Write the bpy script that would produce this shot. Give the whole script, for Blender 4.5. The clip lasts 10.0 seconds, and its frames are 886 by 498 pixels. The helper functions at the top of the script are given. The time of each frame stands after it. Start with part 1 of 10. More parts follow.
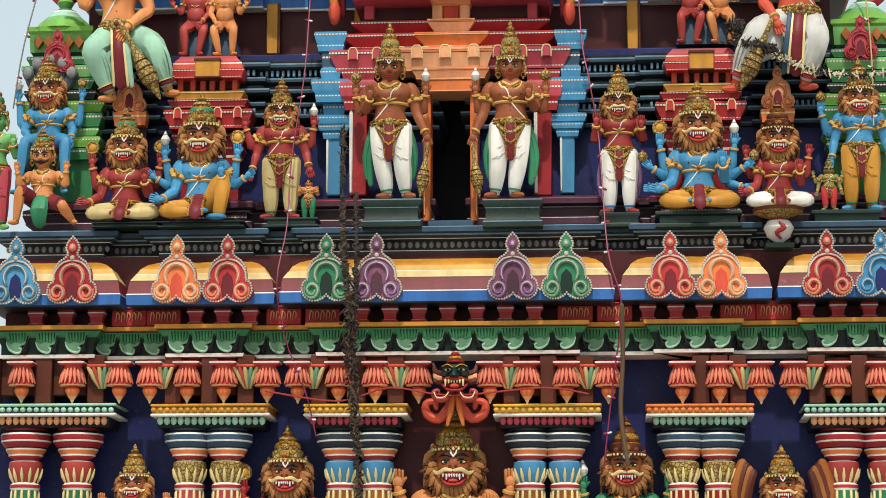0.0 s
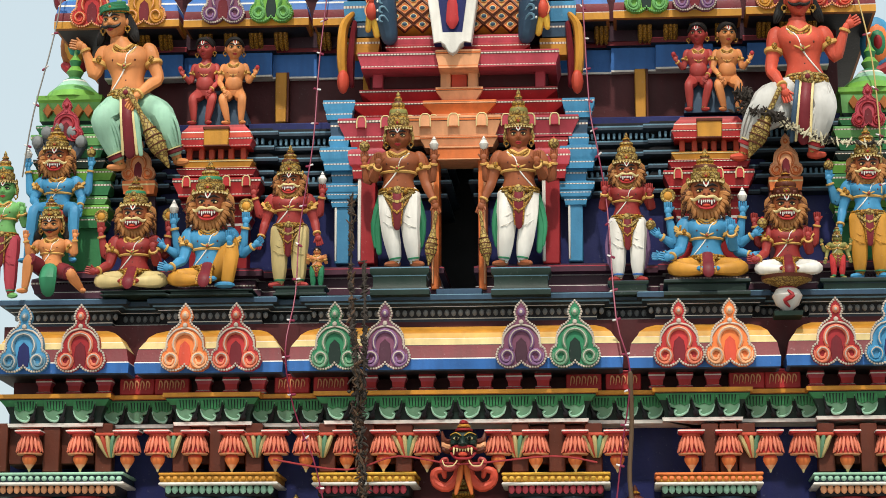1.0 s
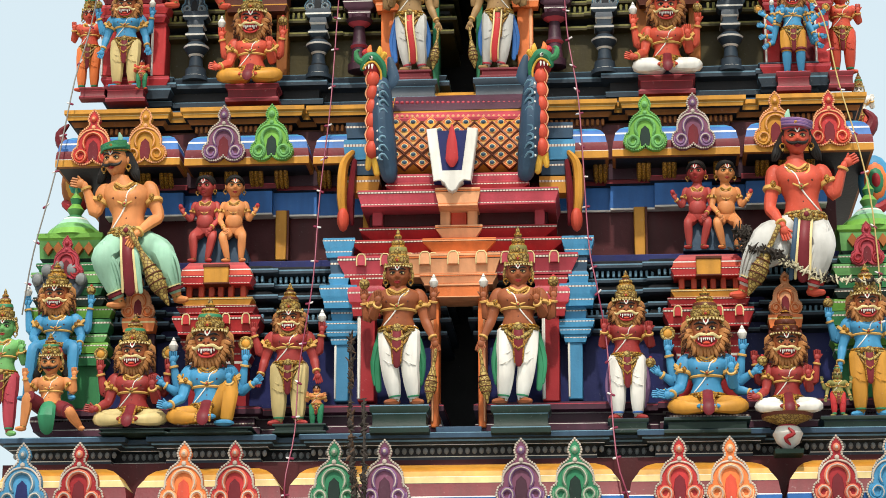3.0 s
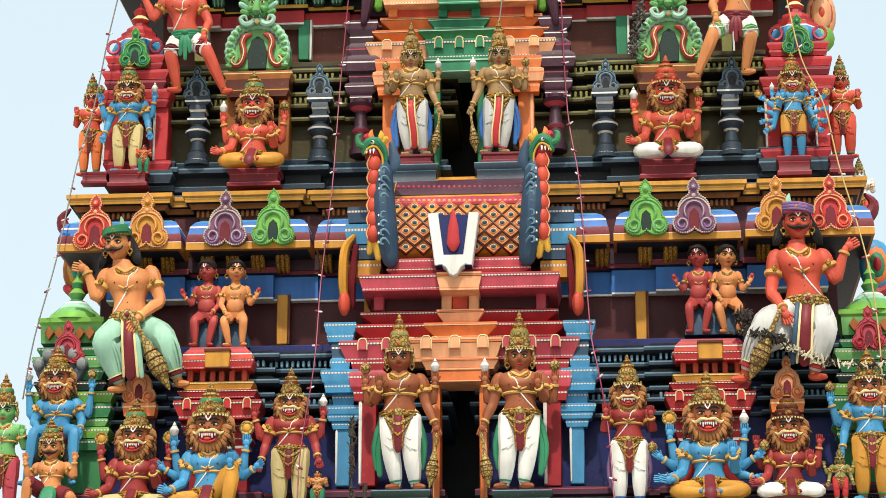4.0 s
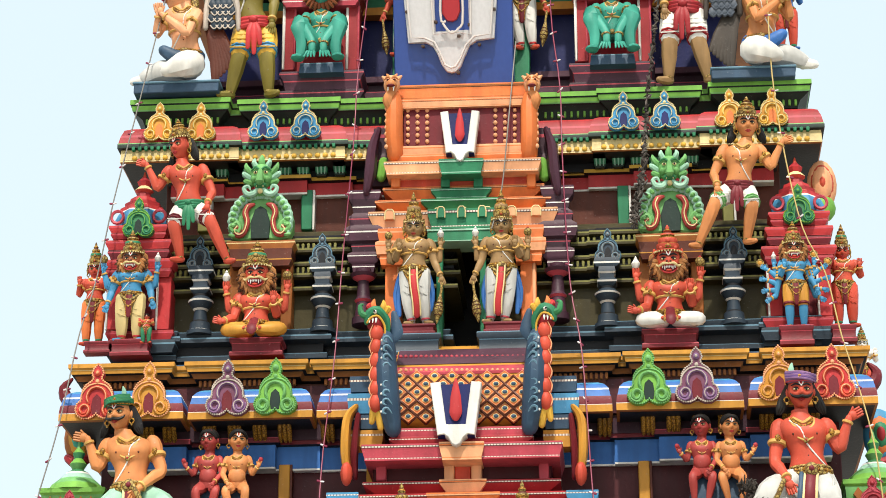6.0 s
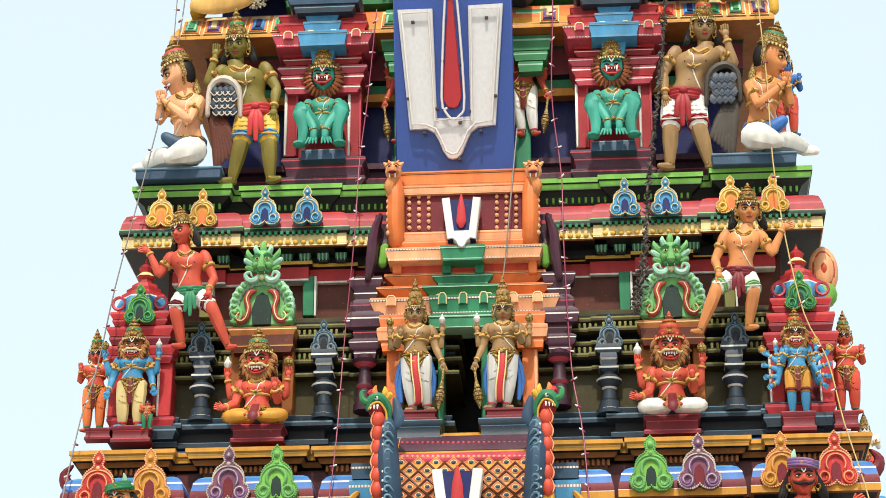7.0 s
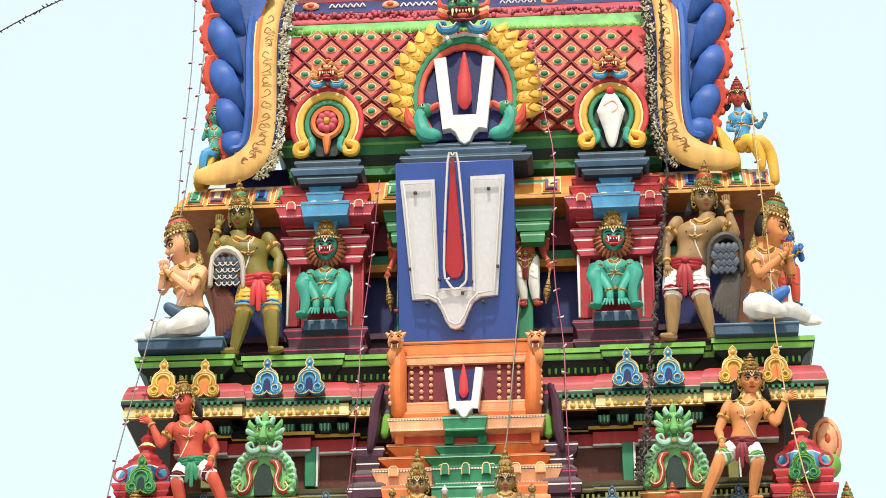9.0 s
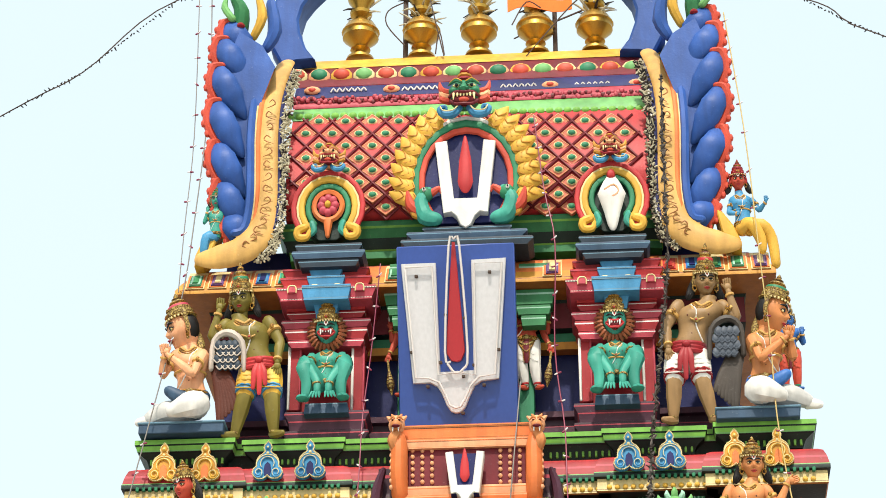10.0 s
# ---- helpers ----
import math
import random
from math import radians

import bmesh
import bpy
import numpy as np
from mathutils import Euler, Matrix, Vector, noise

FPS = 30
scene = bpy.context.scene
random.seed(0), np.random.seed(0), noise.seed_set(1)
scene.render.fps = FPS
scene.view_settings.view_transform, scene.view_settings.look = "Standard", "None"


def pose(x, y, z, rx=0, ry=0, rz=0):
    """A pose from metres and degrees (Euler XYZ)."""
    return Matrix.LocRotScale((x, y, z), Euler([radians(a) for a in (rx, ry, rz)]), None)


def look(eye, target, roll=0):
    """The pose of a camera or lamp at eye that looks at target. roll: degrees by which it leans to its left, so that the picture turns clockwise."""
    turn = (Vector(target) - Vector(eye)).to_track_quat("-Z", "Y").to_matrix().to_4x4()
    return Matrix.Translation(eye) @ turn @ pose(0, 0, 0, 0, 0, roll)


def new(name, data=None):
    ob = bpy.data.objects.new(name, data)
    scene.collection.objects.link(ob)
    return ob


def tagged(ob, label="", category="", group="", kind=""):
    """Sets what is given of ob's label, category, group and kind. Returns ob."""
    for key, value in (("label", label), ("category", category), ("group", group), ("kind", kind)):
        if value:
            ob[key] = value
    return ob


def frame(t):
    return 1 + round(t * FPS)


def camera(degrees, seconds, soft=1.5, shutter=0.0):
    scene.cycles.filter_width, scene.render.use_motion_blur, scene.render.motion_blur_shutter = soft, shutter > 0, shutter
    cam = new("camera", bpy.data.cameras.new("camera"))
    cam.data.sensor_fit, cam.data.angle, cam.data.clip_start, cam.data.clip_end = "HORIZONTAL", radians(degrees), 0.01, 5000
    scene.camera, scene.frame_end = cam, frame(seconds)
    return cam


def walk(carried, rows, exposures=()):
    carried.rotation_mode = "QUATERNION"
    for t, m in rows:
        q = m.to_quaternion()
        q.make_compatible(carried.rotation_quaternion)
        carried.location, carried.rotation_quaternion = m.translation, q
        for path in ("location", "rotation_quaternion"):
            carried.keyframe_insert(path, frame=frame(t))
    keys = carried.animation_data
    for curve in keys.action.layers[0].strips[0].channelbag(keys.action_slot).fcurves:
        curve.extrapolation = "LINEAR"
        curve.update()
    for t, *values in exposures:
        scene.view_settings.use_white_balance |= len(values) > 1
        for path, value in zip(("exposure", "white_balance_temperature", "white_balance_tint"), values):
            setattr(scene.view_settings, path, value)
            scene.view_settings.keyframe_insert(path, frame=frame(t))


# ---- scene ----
from functools import lru_cache

# ---- camera: a long lens on a tripod that tilts up the tower ----
FOCAL, PITCH, SWING = 4259.0, 10.0, 4.0
EYE = Vector((1.007, -15.0, 1.6))
cam = camera(20.859, 10.0, soft=0.9)
TILTS = [
    (0.0, 10.0, 0.0), (0.5, 10.802, 0.123), (1.0, 11.623, 0.203), (1.5, 12.304, 0.204), (2.0, 13.129, 0.189),
    (2.5, 13.98, 0.187), (4.0, 16.905, 0.228), (4.5, 17.96, 0.245), (5.0, 19.07, 0.254), (5.5, 19.983, 0.271),
    (7.0, 22.987, 0.328), (7.5, 24.023, 0.351), (8.0, 25.152, 0.373), (8.5, 26.101, 0.383), (9.0, 27.036, 0.39),
    (9.5, 27.977, 0.398), (10.0, 29.022, 0.417),
]
walk(cam, [(t, pose(*EYE, 90 + p, 0, SWING + q)) for t, p, q in TILTS], exposures=[(0.0, 0.8), (2.5, 0.95), (5.5, 1.18), (7.5, 1.22), (10.0, 1.28)])

# ---- daylight: high hazy sun, pale sky ----
world = bpy.data.worlds.new("sky")
scene.world = world
world.use_nodes = True
wn = world.node_tree.nodes
sky = wn.new("ShaderNodeTexSky")
sky.sky_type, sky.sun_disc = "NISHITA", False
SUN_EL, SUN_AZ = 56.0, 180.0
sky.sun_elevation, sky.sun_rotation = radians(SUN_EL), radians(SUN_AZ)
sky.air_density, sky.dust_density, sky.ozone_density = 1.0, 6.0, 1.0
wn["Background"].inputs["Strength"].default_value = 0.15
haze = wn.new("ShaderNodeMixRGB")
haze.inputs["Fac"].default_value, haze.inputs["Color2"].default_value = 0.78, (2.62, 3.04, 3.06, 1)
world.node_tree.links.new(sky.outputs["Color"], haze.inputs["Color1"])
world.node_tree.links.new(haze.outputs["Color"], wn["Background"].inputs["Color"])
sun = new("sun", bpy.data.lights.new("sun", "SUN"))
sun.data.energy, sun.data.angle, sun.data.color = 1.85, radians(2.0), (1.0, 0.93, 0.82)
sun_way = Vector((math.sin(radians(SUN_AZ)) * math.cos(radians(SUN_EL)), math.cos(radians(SUN_AZ)) * math.cos(radians(SUN_EL)), math.sin(radians(SUN_EL))))
sun.matrix_world = look(sun_way * 60, (0, 0, 0))

# ---- paints ----
def linear(hexa):
    c = [int(hexa[i:i + 2], 16) / 255 for i in (0, 2, 4)]
    return [(v / 12.92 if v < 0.04045 else ((v + 0.055) / 1.055) ** 2.4) for v in c]


PAINTS = dict(
    clay="a23a36", tawny="b9824e", slate="33424f", slatehi="6f93a6", ink="14161c", navy="1a2464", maroon="521019", gold="cf9233", brass="b98a2c", cream="ecd9a0",
    blue="3f78bd", leafblue="3560a8", sky="4f97c0", red="c43a3c", crimson="a92b32", pink="c4505e", orange="e98548", peach="f0b184", green="3f8a58", leaf="7cb770",
    lime="7fb850", white="efece4", purple="563042", plum="432434", olive="4a421a", olivehi="8d8a4e", brown="66301a", wood="a8672c",
    tan="9c5a35", bronze="a5855a", khaki="877a33", flesh="d9925a", rose="d4573f", coral="cf5a42", salmon="e08468", rosewood="b24a44", sage="78a585", chalk="cbbfb2", mauve="86536c", linen="cfcec9", teal="48a894", aqua="4c98c2", yellow="e4b548",
    lilac="8f6c93", violet="6c4f86", hair="17120f", mane="8a5a3a", grey="8b8f90", dove="5d6570", mint="a8d3ba", ash="4c443c", steel="3d5870",
    signblue="2a4690", signwhite="d9d9d6", darkgreen="17332a", wine="7b1f2b", dustgold="b9a15c", amber="d2993c", honey="dcb066", dash="e9e2d4", fawn="d8c48c", jade="378b64",
)


FIGURED = dict(dash=("9b6c66", 0), dustgold=("5a3418", 42), brass=("5a3010", 55), mane=("3a2010", 60))


@lru_cache(None)
def paint(name, rough=0.5, metal=0.0):
    """Weathered enamel paint on plaster."""
    m = bpy.data.materials.new(name + "_paint")
    m.use_nodes = True
    n, link = m.node_tree.nodes, m.node_tree.links.new
    b = n["Principled BSDF"]
    co = n.new("ShaderNodeTexCoord")
    big, fine = n.new("ShaderNodeTexNoise"), n.new("ShaderNodeTexNoise")
    big.inputs["Scale"].default_value, big.inputs["Detail"].default_value = 3.5, 5
    fine.inputs["Scale"].default_value, fine.inputs["Detail"].default_value = 45, 4
    streak = n.new("ShaderNodeTexNoise")
    streak.inputs["Scale"].default_value, streak.inputs["Detail"].default_value = 9, 4
    mp = n.new("ShaderNodeMapping")
    mp.inputs["Scale"].default_value = (1.6, 1.6, 0.22)
    geo = n.new("ShaderNodeNewGeometry")
    link(geo.outputs["Position"], mp.inputs["Vector"])
    link(mp.outputs["Vector"], streak.inputs["Vector"])
    link(geo.outputs["Position"], big.inputs["Vector"])
    link(geo.outputs["Position"], fine.inputs["Vector"])
    c = [0.9 * v ** 1.1 for v in linear(PAINTS[name])]
    ramp = n.new("ShaderNodeValToRGB")
    ramp.color_ramp.elements[0].position, ramp.color_ramp.elements[1].position = 0.3, 0.72
    ramp.color_ramp.elements[0].color = (*[v * 0.74 for v in c], 1)
    ramp.color_ramp.elements[1].color = (*[min(0.9, v * 1.12 + 0.012) for v in c], 1)
    link(big.outputs["Fac"], ramp.inputs["Fac"])
    grime = n.new("ShaderNodeValToRGB")
    grime.color_ramp.elements[0].position, grime.color_ramp.elements[1].position = 0.36, 0.62
    grime.color_ramp.elements[0].color, grime.color_ramp.elements[1].color = (0.34, 0.34, 0.34, 1), (0, 0, 0, 1)
    link(streak.outputs["Fac"], grime.inputs["Fac"])
    chips = n.new("ShaderNodeValToRGB")
    chips.color_ramp.elements[0].position, chips.color_ramp.elements[1].position = 0.66, 0.74
    chips.color_ramp.elements[0].color, chips.color_ramp.elements[1].color = (0, 0, 0, 1), (0.45, 0.45, 0.45, 1)
    link(fine.outputs["Fac"], chips.inputs["Fac"])
    mix1, mix2 = n.new("ShaderNodeMixRGB"), n.new("ShaderNodeMixRGB")
    link(grime.outputs["Color"], mix1.inputs["Fac"])
    link(ramp.outputs["Color"], mix1.inputs["Color1"])
    mix1.inputs["Color2"].default_value = (*[v * 0.35 + 0.012 for v in c], 1)
    link(chips.outputs["Color"], mix2.inputs["Fac"])
    link(mix1.outputs["Color"], mix2.inputs["Color1"])
    mix2.inputs["Color2"].default_value = (*[min(0.85, v * 0.7 + 0.1) for v in c], 1)
    link(mix2.outputs["Color"], b.inputs["Base Color"])
    b.inputs["Roughness"].default_value, b.inputs["Metallic"].default_value = rough, metal
    b.inputs["Specular IOR Level"].default_value = 0.22
    if name in FIGURED:
        # brush-drawn line work over the base coat
        dark, scale = FIGURED[name]
        cell, cut, mix3 = n.new("ShaderNodeTexVoronoi" if scale else "ShaderNodeTexWave"), n.new("ShaderNodeValToRGB"), n.new("ShaderNodeMixRGB")
        if scale:
            cell.feature = "DISTANCE_TO_EDGE"
            cell.inputs["Scale"].default_value = scale
        else:
            # a row of brush dabs along the moulding
            cell.bands_direction = "X"
            cell.inputs["Scale"].default_value, cell.inputs["Distortion"].default_value = 15.0, 1.5
        link(geo.outputs["Position"], cell.inputs["Vector"])
        cut.color_ramp.elements[0].position, cut.color_ramp.elements[1].position = (0.05, 0.16) if scale else (0.2, 0.42)
        cut.color_ramp.elements[0].color, cut.color_ramp.elements[1].color = (0.85, 0.85, 0.85, 1), (0, 0, 0, 1)
        link(cell.outputs["Distance" if scale else "Fac"], cut.inputs["Fac"])
        link(cut.outputs["Color"], mix3.inputs["Fac"])
        link(mix2.outputs["Color"], mix3.inputs["Color1"])
        mix3.inputs["Color2"].default_value = (*[0.6 * v for v in linear(dark)], 1)
        link(mix3.outputs["Color"], b.inputs["Base Color"])
    bump = n.new("ShaderNodeBump")
    bump.inputs["Strength"].default_value, bump.inputs["Distance"].default_value = 0.35, 0.004
    link(fine.outputs["Fac"], bump.inputs["Height"])
    link(bump.outputs["Normal"], b.inputs["Normal"])
    return m


def plain(name, hexa, rough=0.5, metal=0.0):
    """Cables, birds, cloth: one colour with a light mottling."""
    m = bpy.data.materials.new(name)
    m.use_nodes = True
    n, link = m.node_tree.nodes, m.node_tree.links.new
    b, noise_tex, ramp = n["Principled BSDF"], n.new("ShaderNodeTexNoise"), n.new("ShaderNodeValToRGB")
    noise_tex.inputs["Scale"].default_value = 30
    c = linear(hexa)
    ramp.color_ramp.elements[0].color = (*[v * 0.84 for v in c], 1)
    ramp.color_ramp.elements[1].color = (*[min(0.9, v * 1.1) for v in c], 1)
    link(noise_tex.outputs["Fac"], ramp.inputs["Fac"])
    link(ramp.outputs["Color"], b.inputs["Base Color"])
    b.inputs["Roughness"].default_value, b.inputs["Metallic"].default_value = rough, metal
    return m


GILT = plain("polished_brass", "b8913f", 0.34, 0.85)
DRY = plain("dry_garland", "2e2721", 0.9)
DRYLIGHT = plain("dry_flowers", "b3ab90", 0.9)
CABLE = plain("magenta_cable", "7a1a3c", 0.5)
WIRE = plain("grey_wire", "6e6a64", 0.6)
BULB = plain("lamp_glass", "d9d4d4", 0.15)
FLAG = plain("saffron_cloth", "e8711f", 0.8)

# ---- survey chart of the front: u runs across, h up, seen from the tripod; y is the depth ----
RIGHT = Vector((math.cos(radians(SWING)), math.sin(radians(SWING)), 0))
AHEAD = Vector((-math.sin(radians(SWING)), math.cos(radians(SWING)), 0))
AXIS = 796


def at(u, h, y):
    el = radians(PITCH) + (h - 441) / FOCAL
    d = AHEAD * math.cos(el) + Vector((0, 0, math.sin(el))) + RIGHT * ((u - 784) / FOCAL)
    return EYE + d * ((y - EYE.y) / d.y)


def zc(h, y):
    return at(AXIS, h, y).z


def xc(u, h, y):
    return at(u, h, y).x


def unit(h, y):
    """Metres to one chart unit."""
    return (y - EYE.y) / math.cos(radians(PITCH) + (h - 441) / FOCAL) / FOCAL


# ---- mesh building ----
class Shape:
    def __init__(s):
        s.v, s.f, s.m, s.slots = [], [], [], []

    def slot(s, mat):
        mat = paint(mat) if isinstance(mat, str) else mat
        if mat not in s.slots:
            s.slots.append(mat)
        return s.slots.index(mat)

    def add(s, verts, faces, mats):
        k = len(s.v)
        s.v += [tuple(p) for p in verts]
        s.f += [tuple(i + k for i in f) for f in faces]
        s.m += [s.slot(mats)] * len(faces) if not isinstance(mats, list) else [s.slot(q) for q in mats]

    def rings(s, loops, mats, close=True, caps=True):
        """Skin over rings of points; mats: one, or one for each step."""
        n, verts, faces, ms = len(loops[0]), [p for lp in loops for p in lp], [], []
        for i in range(len(loops) - 1):
            for j in range(n if close else n - 1):
                a, b = i * n + j, i * n + (j + 1) % n
                faces.append((a, b, b + n, a + n))
                ms.append(mats[i] if isinstance(mats, list) else mats)
        if caps:
            faces += [tuple(range(n))[::-1], tuple(range((len(loops) - 1) * n, len(loops) * n))]
            ms += [ms[0], ms[-1]]
        s.add(verts, faces, ms)

    def tube(s, pts, rad, mat, seg=8, fine=2, flat=1.0):
        """A rounded limb through points; rad: one or a list; flat: its thickness in depth against its width."""
        pts = [Vector(p) for p in pts]
        rad = [rad] * len(pts) if isinstance(rad, (int, float)) else list(rad)
        path, rr = [], []
        for i in range(len(pts) - 1):
            p0, p1, p2, p3 = pts[max(i - 1, 0)], pts[i], pts[i + 1], pts[min(i + 2, len(pts) - 1)]
            for k in range(fine):
                t = k / fine
                path.append(0.5 * (2 * p1 + (p2 - p0) * t + (2 * p0 - 5 * p1 + 4 * p2 - p3) * t * t + (3 * p1 - p0 - 3 * p2 + p3) * t ** 3))
                rr.append(rad[i] + (rad[i + 1] - rad[i]) * t)
        path.append(pts[-1]), rr.append(rad[-1])
        loops, last = [], len(path) - 1
        t0, t1 = (path[1] - path[0]).normalized(), (path[-1] - path[-2]).normalized()
        stations = [(path[0] - t0 * rr[0] * 0.8, rr[0] * 0.35, t0), (path[0] - t0 * rr[0] * 0.45, rr[0] * 0.78, t0)]
        for i, p in enumerate(path):
            d = path[min(i + 1, last)] - path[max(i - 1, 0)]
            stations.append((p, rr[i], d.normalized() if d.length > 1e-9 else t0))
        stations += [(path[-1] + t1 * rr[-1] * 0.45, rr[-1] * 0.78, t1), (path[-1] + t1 * rr[-1] * 0.8, rr[-1] * 0.35, t1)]
        for p, r, d in stations:
            side = d.cross(Vector((0, 1, 0)))
            side = side.normalized() if side.length > 0.15 else Vector((1, 0, 0))
            deep = side.cross(d).normalized()
            loops.append([p + side * (r * math.cos(a)) + deep * (r * flat * math.sin(a)) for a in (2 * math.pi * j / seg for j in range(seg))])
        s.rings(loops, mat)

    def ball(s, c, r, mat, seg=10, rings=6, turn=None):
        r = (r, r, r) if isinstance(r, (int, float)) else r
        c, loops = Vector(c), []
        for i in range(rings + 1):
            b = math.pi * (0.04 + 0.92 * i / rings)
            lp = [Vector((r[0] * math.sin(b) * math.cos(a), r[1] * math.sin(b) * math.sin(a), -r[2] * math.cos(b))) for a in (2 * math.pi * j / seg for j in range(seg))]
            loops.append([c + (turn @ p if turn else p) for p in lp])
        s.rings(loops, mat)

    def lathe(s, c, prof, seg=14, wide=1.0, deep=1.0):
        """prof: (radius, height, paint of the step above)."""
        c = Vector(c)
        loops = [[c + Vector((max(r, 1e-4) * wide * math.cos(a), max(r, 1e-4) * deep * math.sin(a), z)) for a in (2 * math.pi * (j + 0.5) / seg for j in range(seg))] for r, z, _ in prof]
        s.rings(loops, [p[2] for p in prof[:-1]])

    def stack(s, c, prof):
        """A moulded block: (half width, half depth, height, paint of the step above)."""
        c = Vector(c)
        loops = [[c + Vector((sx * a, sy * b, z)) for sx, sy in ((-1, -1), (1, -1), (1, 1), (-1, 1))] for a, b, z, _ in prof]
        s.rings(loops, [p[3] for p in prof[:-1]])

    def box(s, x0, x1, y0, y1, z0, z1, mat, bevel=0.006):
        e = min(bevel, abs(x1 - x0) / 3, abs(y1 - y0) / 3, abs(z1 - z0) / 3)
        def lp(z, d):
            return [(x0 + d, y0, z), (x1 - d, y0, z), (x1, y0 + d, z), (x1, y1 - d, z), (x1 - d, y1, z), (x0 + d, y1, z), (x0, y1 - d, z), (x0, y0 + d, z)]
        def small(z):
            return [(x0 + e, y0 + e, z), (x1 - e, y0 + e, z), (x1 - e, y0 + e, z), (x1 - e, y1 - e, z), (x1 - e, y1 - e, z), (x0 + e, y1 - e, z), (x0 + e, y1 - e, z), (x0 + e, y0 + e, z)]
        s.rings([small(z0), lp(z0 + e, e), lp(z1 - e, e), small(z1)], mat)

    def plate(s, outline, y0, y1, mat, edge=0.004, side=None):
        """A flat piece cut along an outline in x and z, its front y0 with an eased edge."""
        n = len(outline)
        cx, cz = sum(p[0] for p in outline) / n, sum(p[1] for p in outline) / n
        area = sum(outline[i][0] * outline[(i + 1) % n][1] - outline[(i + 1) % n][0] * outline[i][1] for i in range(n))
        o = outline if area > 0 else outline[::-1]
        def inset(d):
            res = []
            for i in range(n):
                a, b, c = Vector(o[i - 1]), Vector(o[i]), Vector(o[(i + 1) % n])
                t = (c - a)
                t = t.normalized() if t.length > 1e-9 else Vector((1, 0))
                res.append((b.x - t.y * d, b.y + t.x * d))
            return res
        loops = [[(x, y1, z) for x, z in o], [(x, y0 + edge, z) for x, z in o], [(x, y0, z) for x, z in inset(edge)]]
        s.rings(loops, [side or mat, mat])

    def ringlet(s, c, rx, ry, r, mat, seg=14, turn=None):
        c, loops = Vector(c), []
        for i in range(seg + 1):
            a = 2 * math.pi * i / seg
            o = Vector((math.cos(a), math.sin(a), 0))
            lp = [Vector((o.x * (rx + r * math.cos(b)), o.y * (ry + r * math.cos(b)), r * math.sin(b))) for b in (2 * math.pi * j / 5 for j in range(5))]
            loops.append([c + (turn @ p if turn else p) for p in lp])
        s.rings(loops, mat, caps=False)

    def rise(s, z0, h):
        """Heights worked in chart units are stretched to true heights, as the sight line climbs to h."""
        f = 1 / math.cos(radians(PITCH) + (h - 441) / FOCAL)
        s.v = [(p[0], p[1], z0 + (p[2] - z0) * f) for p in s.v]
        return s

    def mesh(s, name, size=1.0, flip=1, sharp=38):
        me = bpy.data.meshes.new(name)
        k = flip
        me.from_pydata([(p[0] * size * k, p[1] * size, p[2] * size) for p in s.v], [], [f if k > 0 else f[::-1] for f in s.f])
        for q in s.slots:
            me.materials.append(q)
        me.polygons.foreach_set("material_index", s.m)
        me.update()
        bm = bmesh.new()
        bm.from_mesh(me)
        bmesh.ops.recalc_face_normals(bm, faces=bm.faces)
        bm.to_mesh(me)
        bm.free()
        me.shade_smooth()
        me.set_sharp_from_angle(angle=radians(sharp))
        return me


def thing(name, shape, place=(0, 0, 0), label="", category="", group="", kind="", size=1.0, flip=1, turn=0.0):
    ob = new(name, shape.mesh(name, size, flip) if shape else None)
    ob.matrix_world = pose(*place, 0, 0, turn)
    return tagged(ob, label, category, group, kind)


def part(name, shape, parent, label="", place=(0, 0, 0), size=1.0, flip=1, kind=""):
    ob = new(name, shape if isinstance(shape, bpy.types.Mesh) else shape.mesh(name, size, flip))
    ob.parent = parent
    ob.location = place
    return tagged(ob, label, kind=kind)


def symmetric(h, y, half):
    """Bays of a front, from the axis outwards: (half extent in chart units, depth) mirrored to both sides, in metres."""
    k = unit(h, y)
    right, x = [], 0.0
    for e, d in half:
        right.append((x, e * k, d))
        x = e * k
    left = [(-b, -a, d) for a, b, d in right[::-1]]
    return left[:-1] + [(left[-1][0], right[0][1], right[0][2])] + right[1:]


def course(name, y, bays, prof, label, category="moulding", back=4.4):
    """A moulding that runs round the tower along stepped bays; prof: (outset, h, paint of the step above)."""
    pts = [(bays[0][0], back - bays[0][2])]
    for x0, x1, d in bays:
        pts += [(x0, d), (x1, d)]
    pts.append((bays[-1][1], back - bays[-1][2]))
    clean = [pts[0]]
    for p in pts[1:]:
        if abs(p[0] - clean[-1][0]) + abs(p[1] - clean[-1][1]) > 1e-4:
            clean.append(p)
    n, normals = len(clean), []
    for i in range(n):
        a, b = Vector(clean[i]), Vector(clean[(i + 1) % n])
        d = (b - a).normalized()
        normals.append(Vector((d.y, -d.x)))
    loops = []
    for o, h, _ in prof:
        z = zc(h, y)
        lp = []
        for i in range(n):
            a, b = normals[i - 1], normals[i]
            off = (a + b) / max(1e-6, 1 + a.dot(b)) * o
            lp.append((clean[i][0] + off.x, clean[i][1] + off.y, z))
        loops.append(lp)
    s = Shape()
    s.rings(loops, [p[2] for p in prof[:-1]], caps=False)
    return thing(name, s, label=label, category=category, kind="structure")


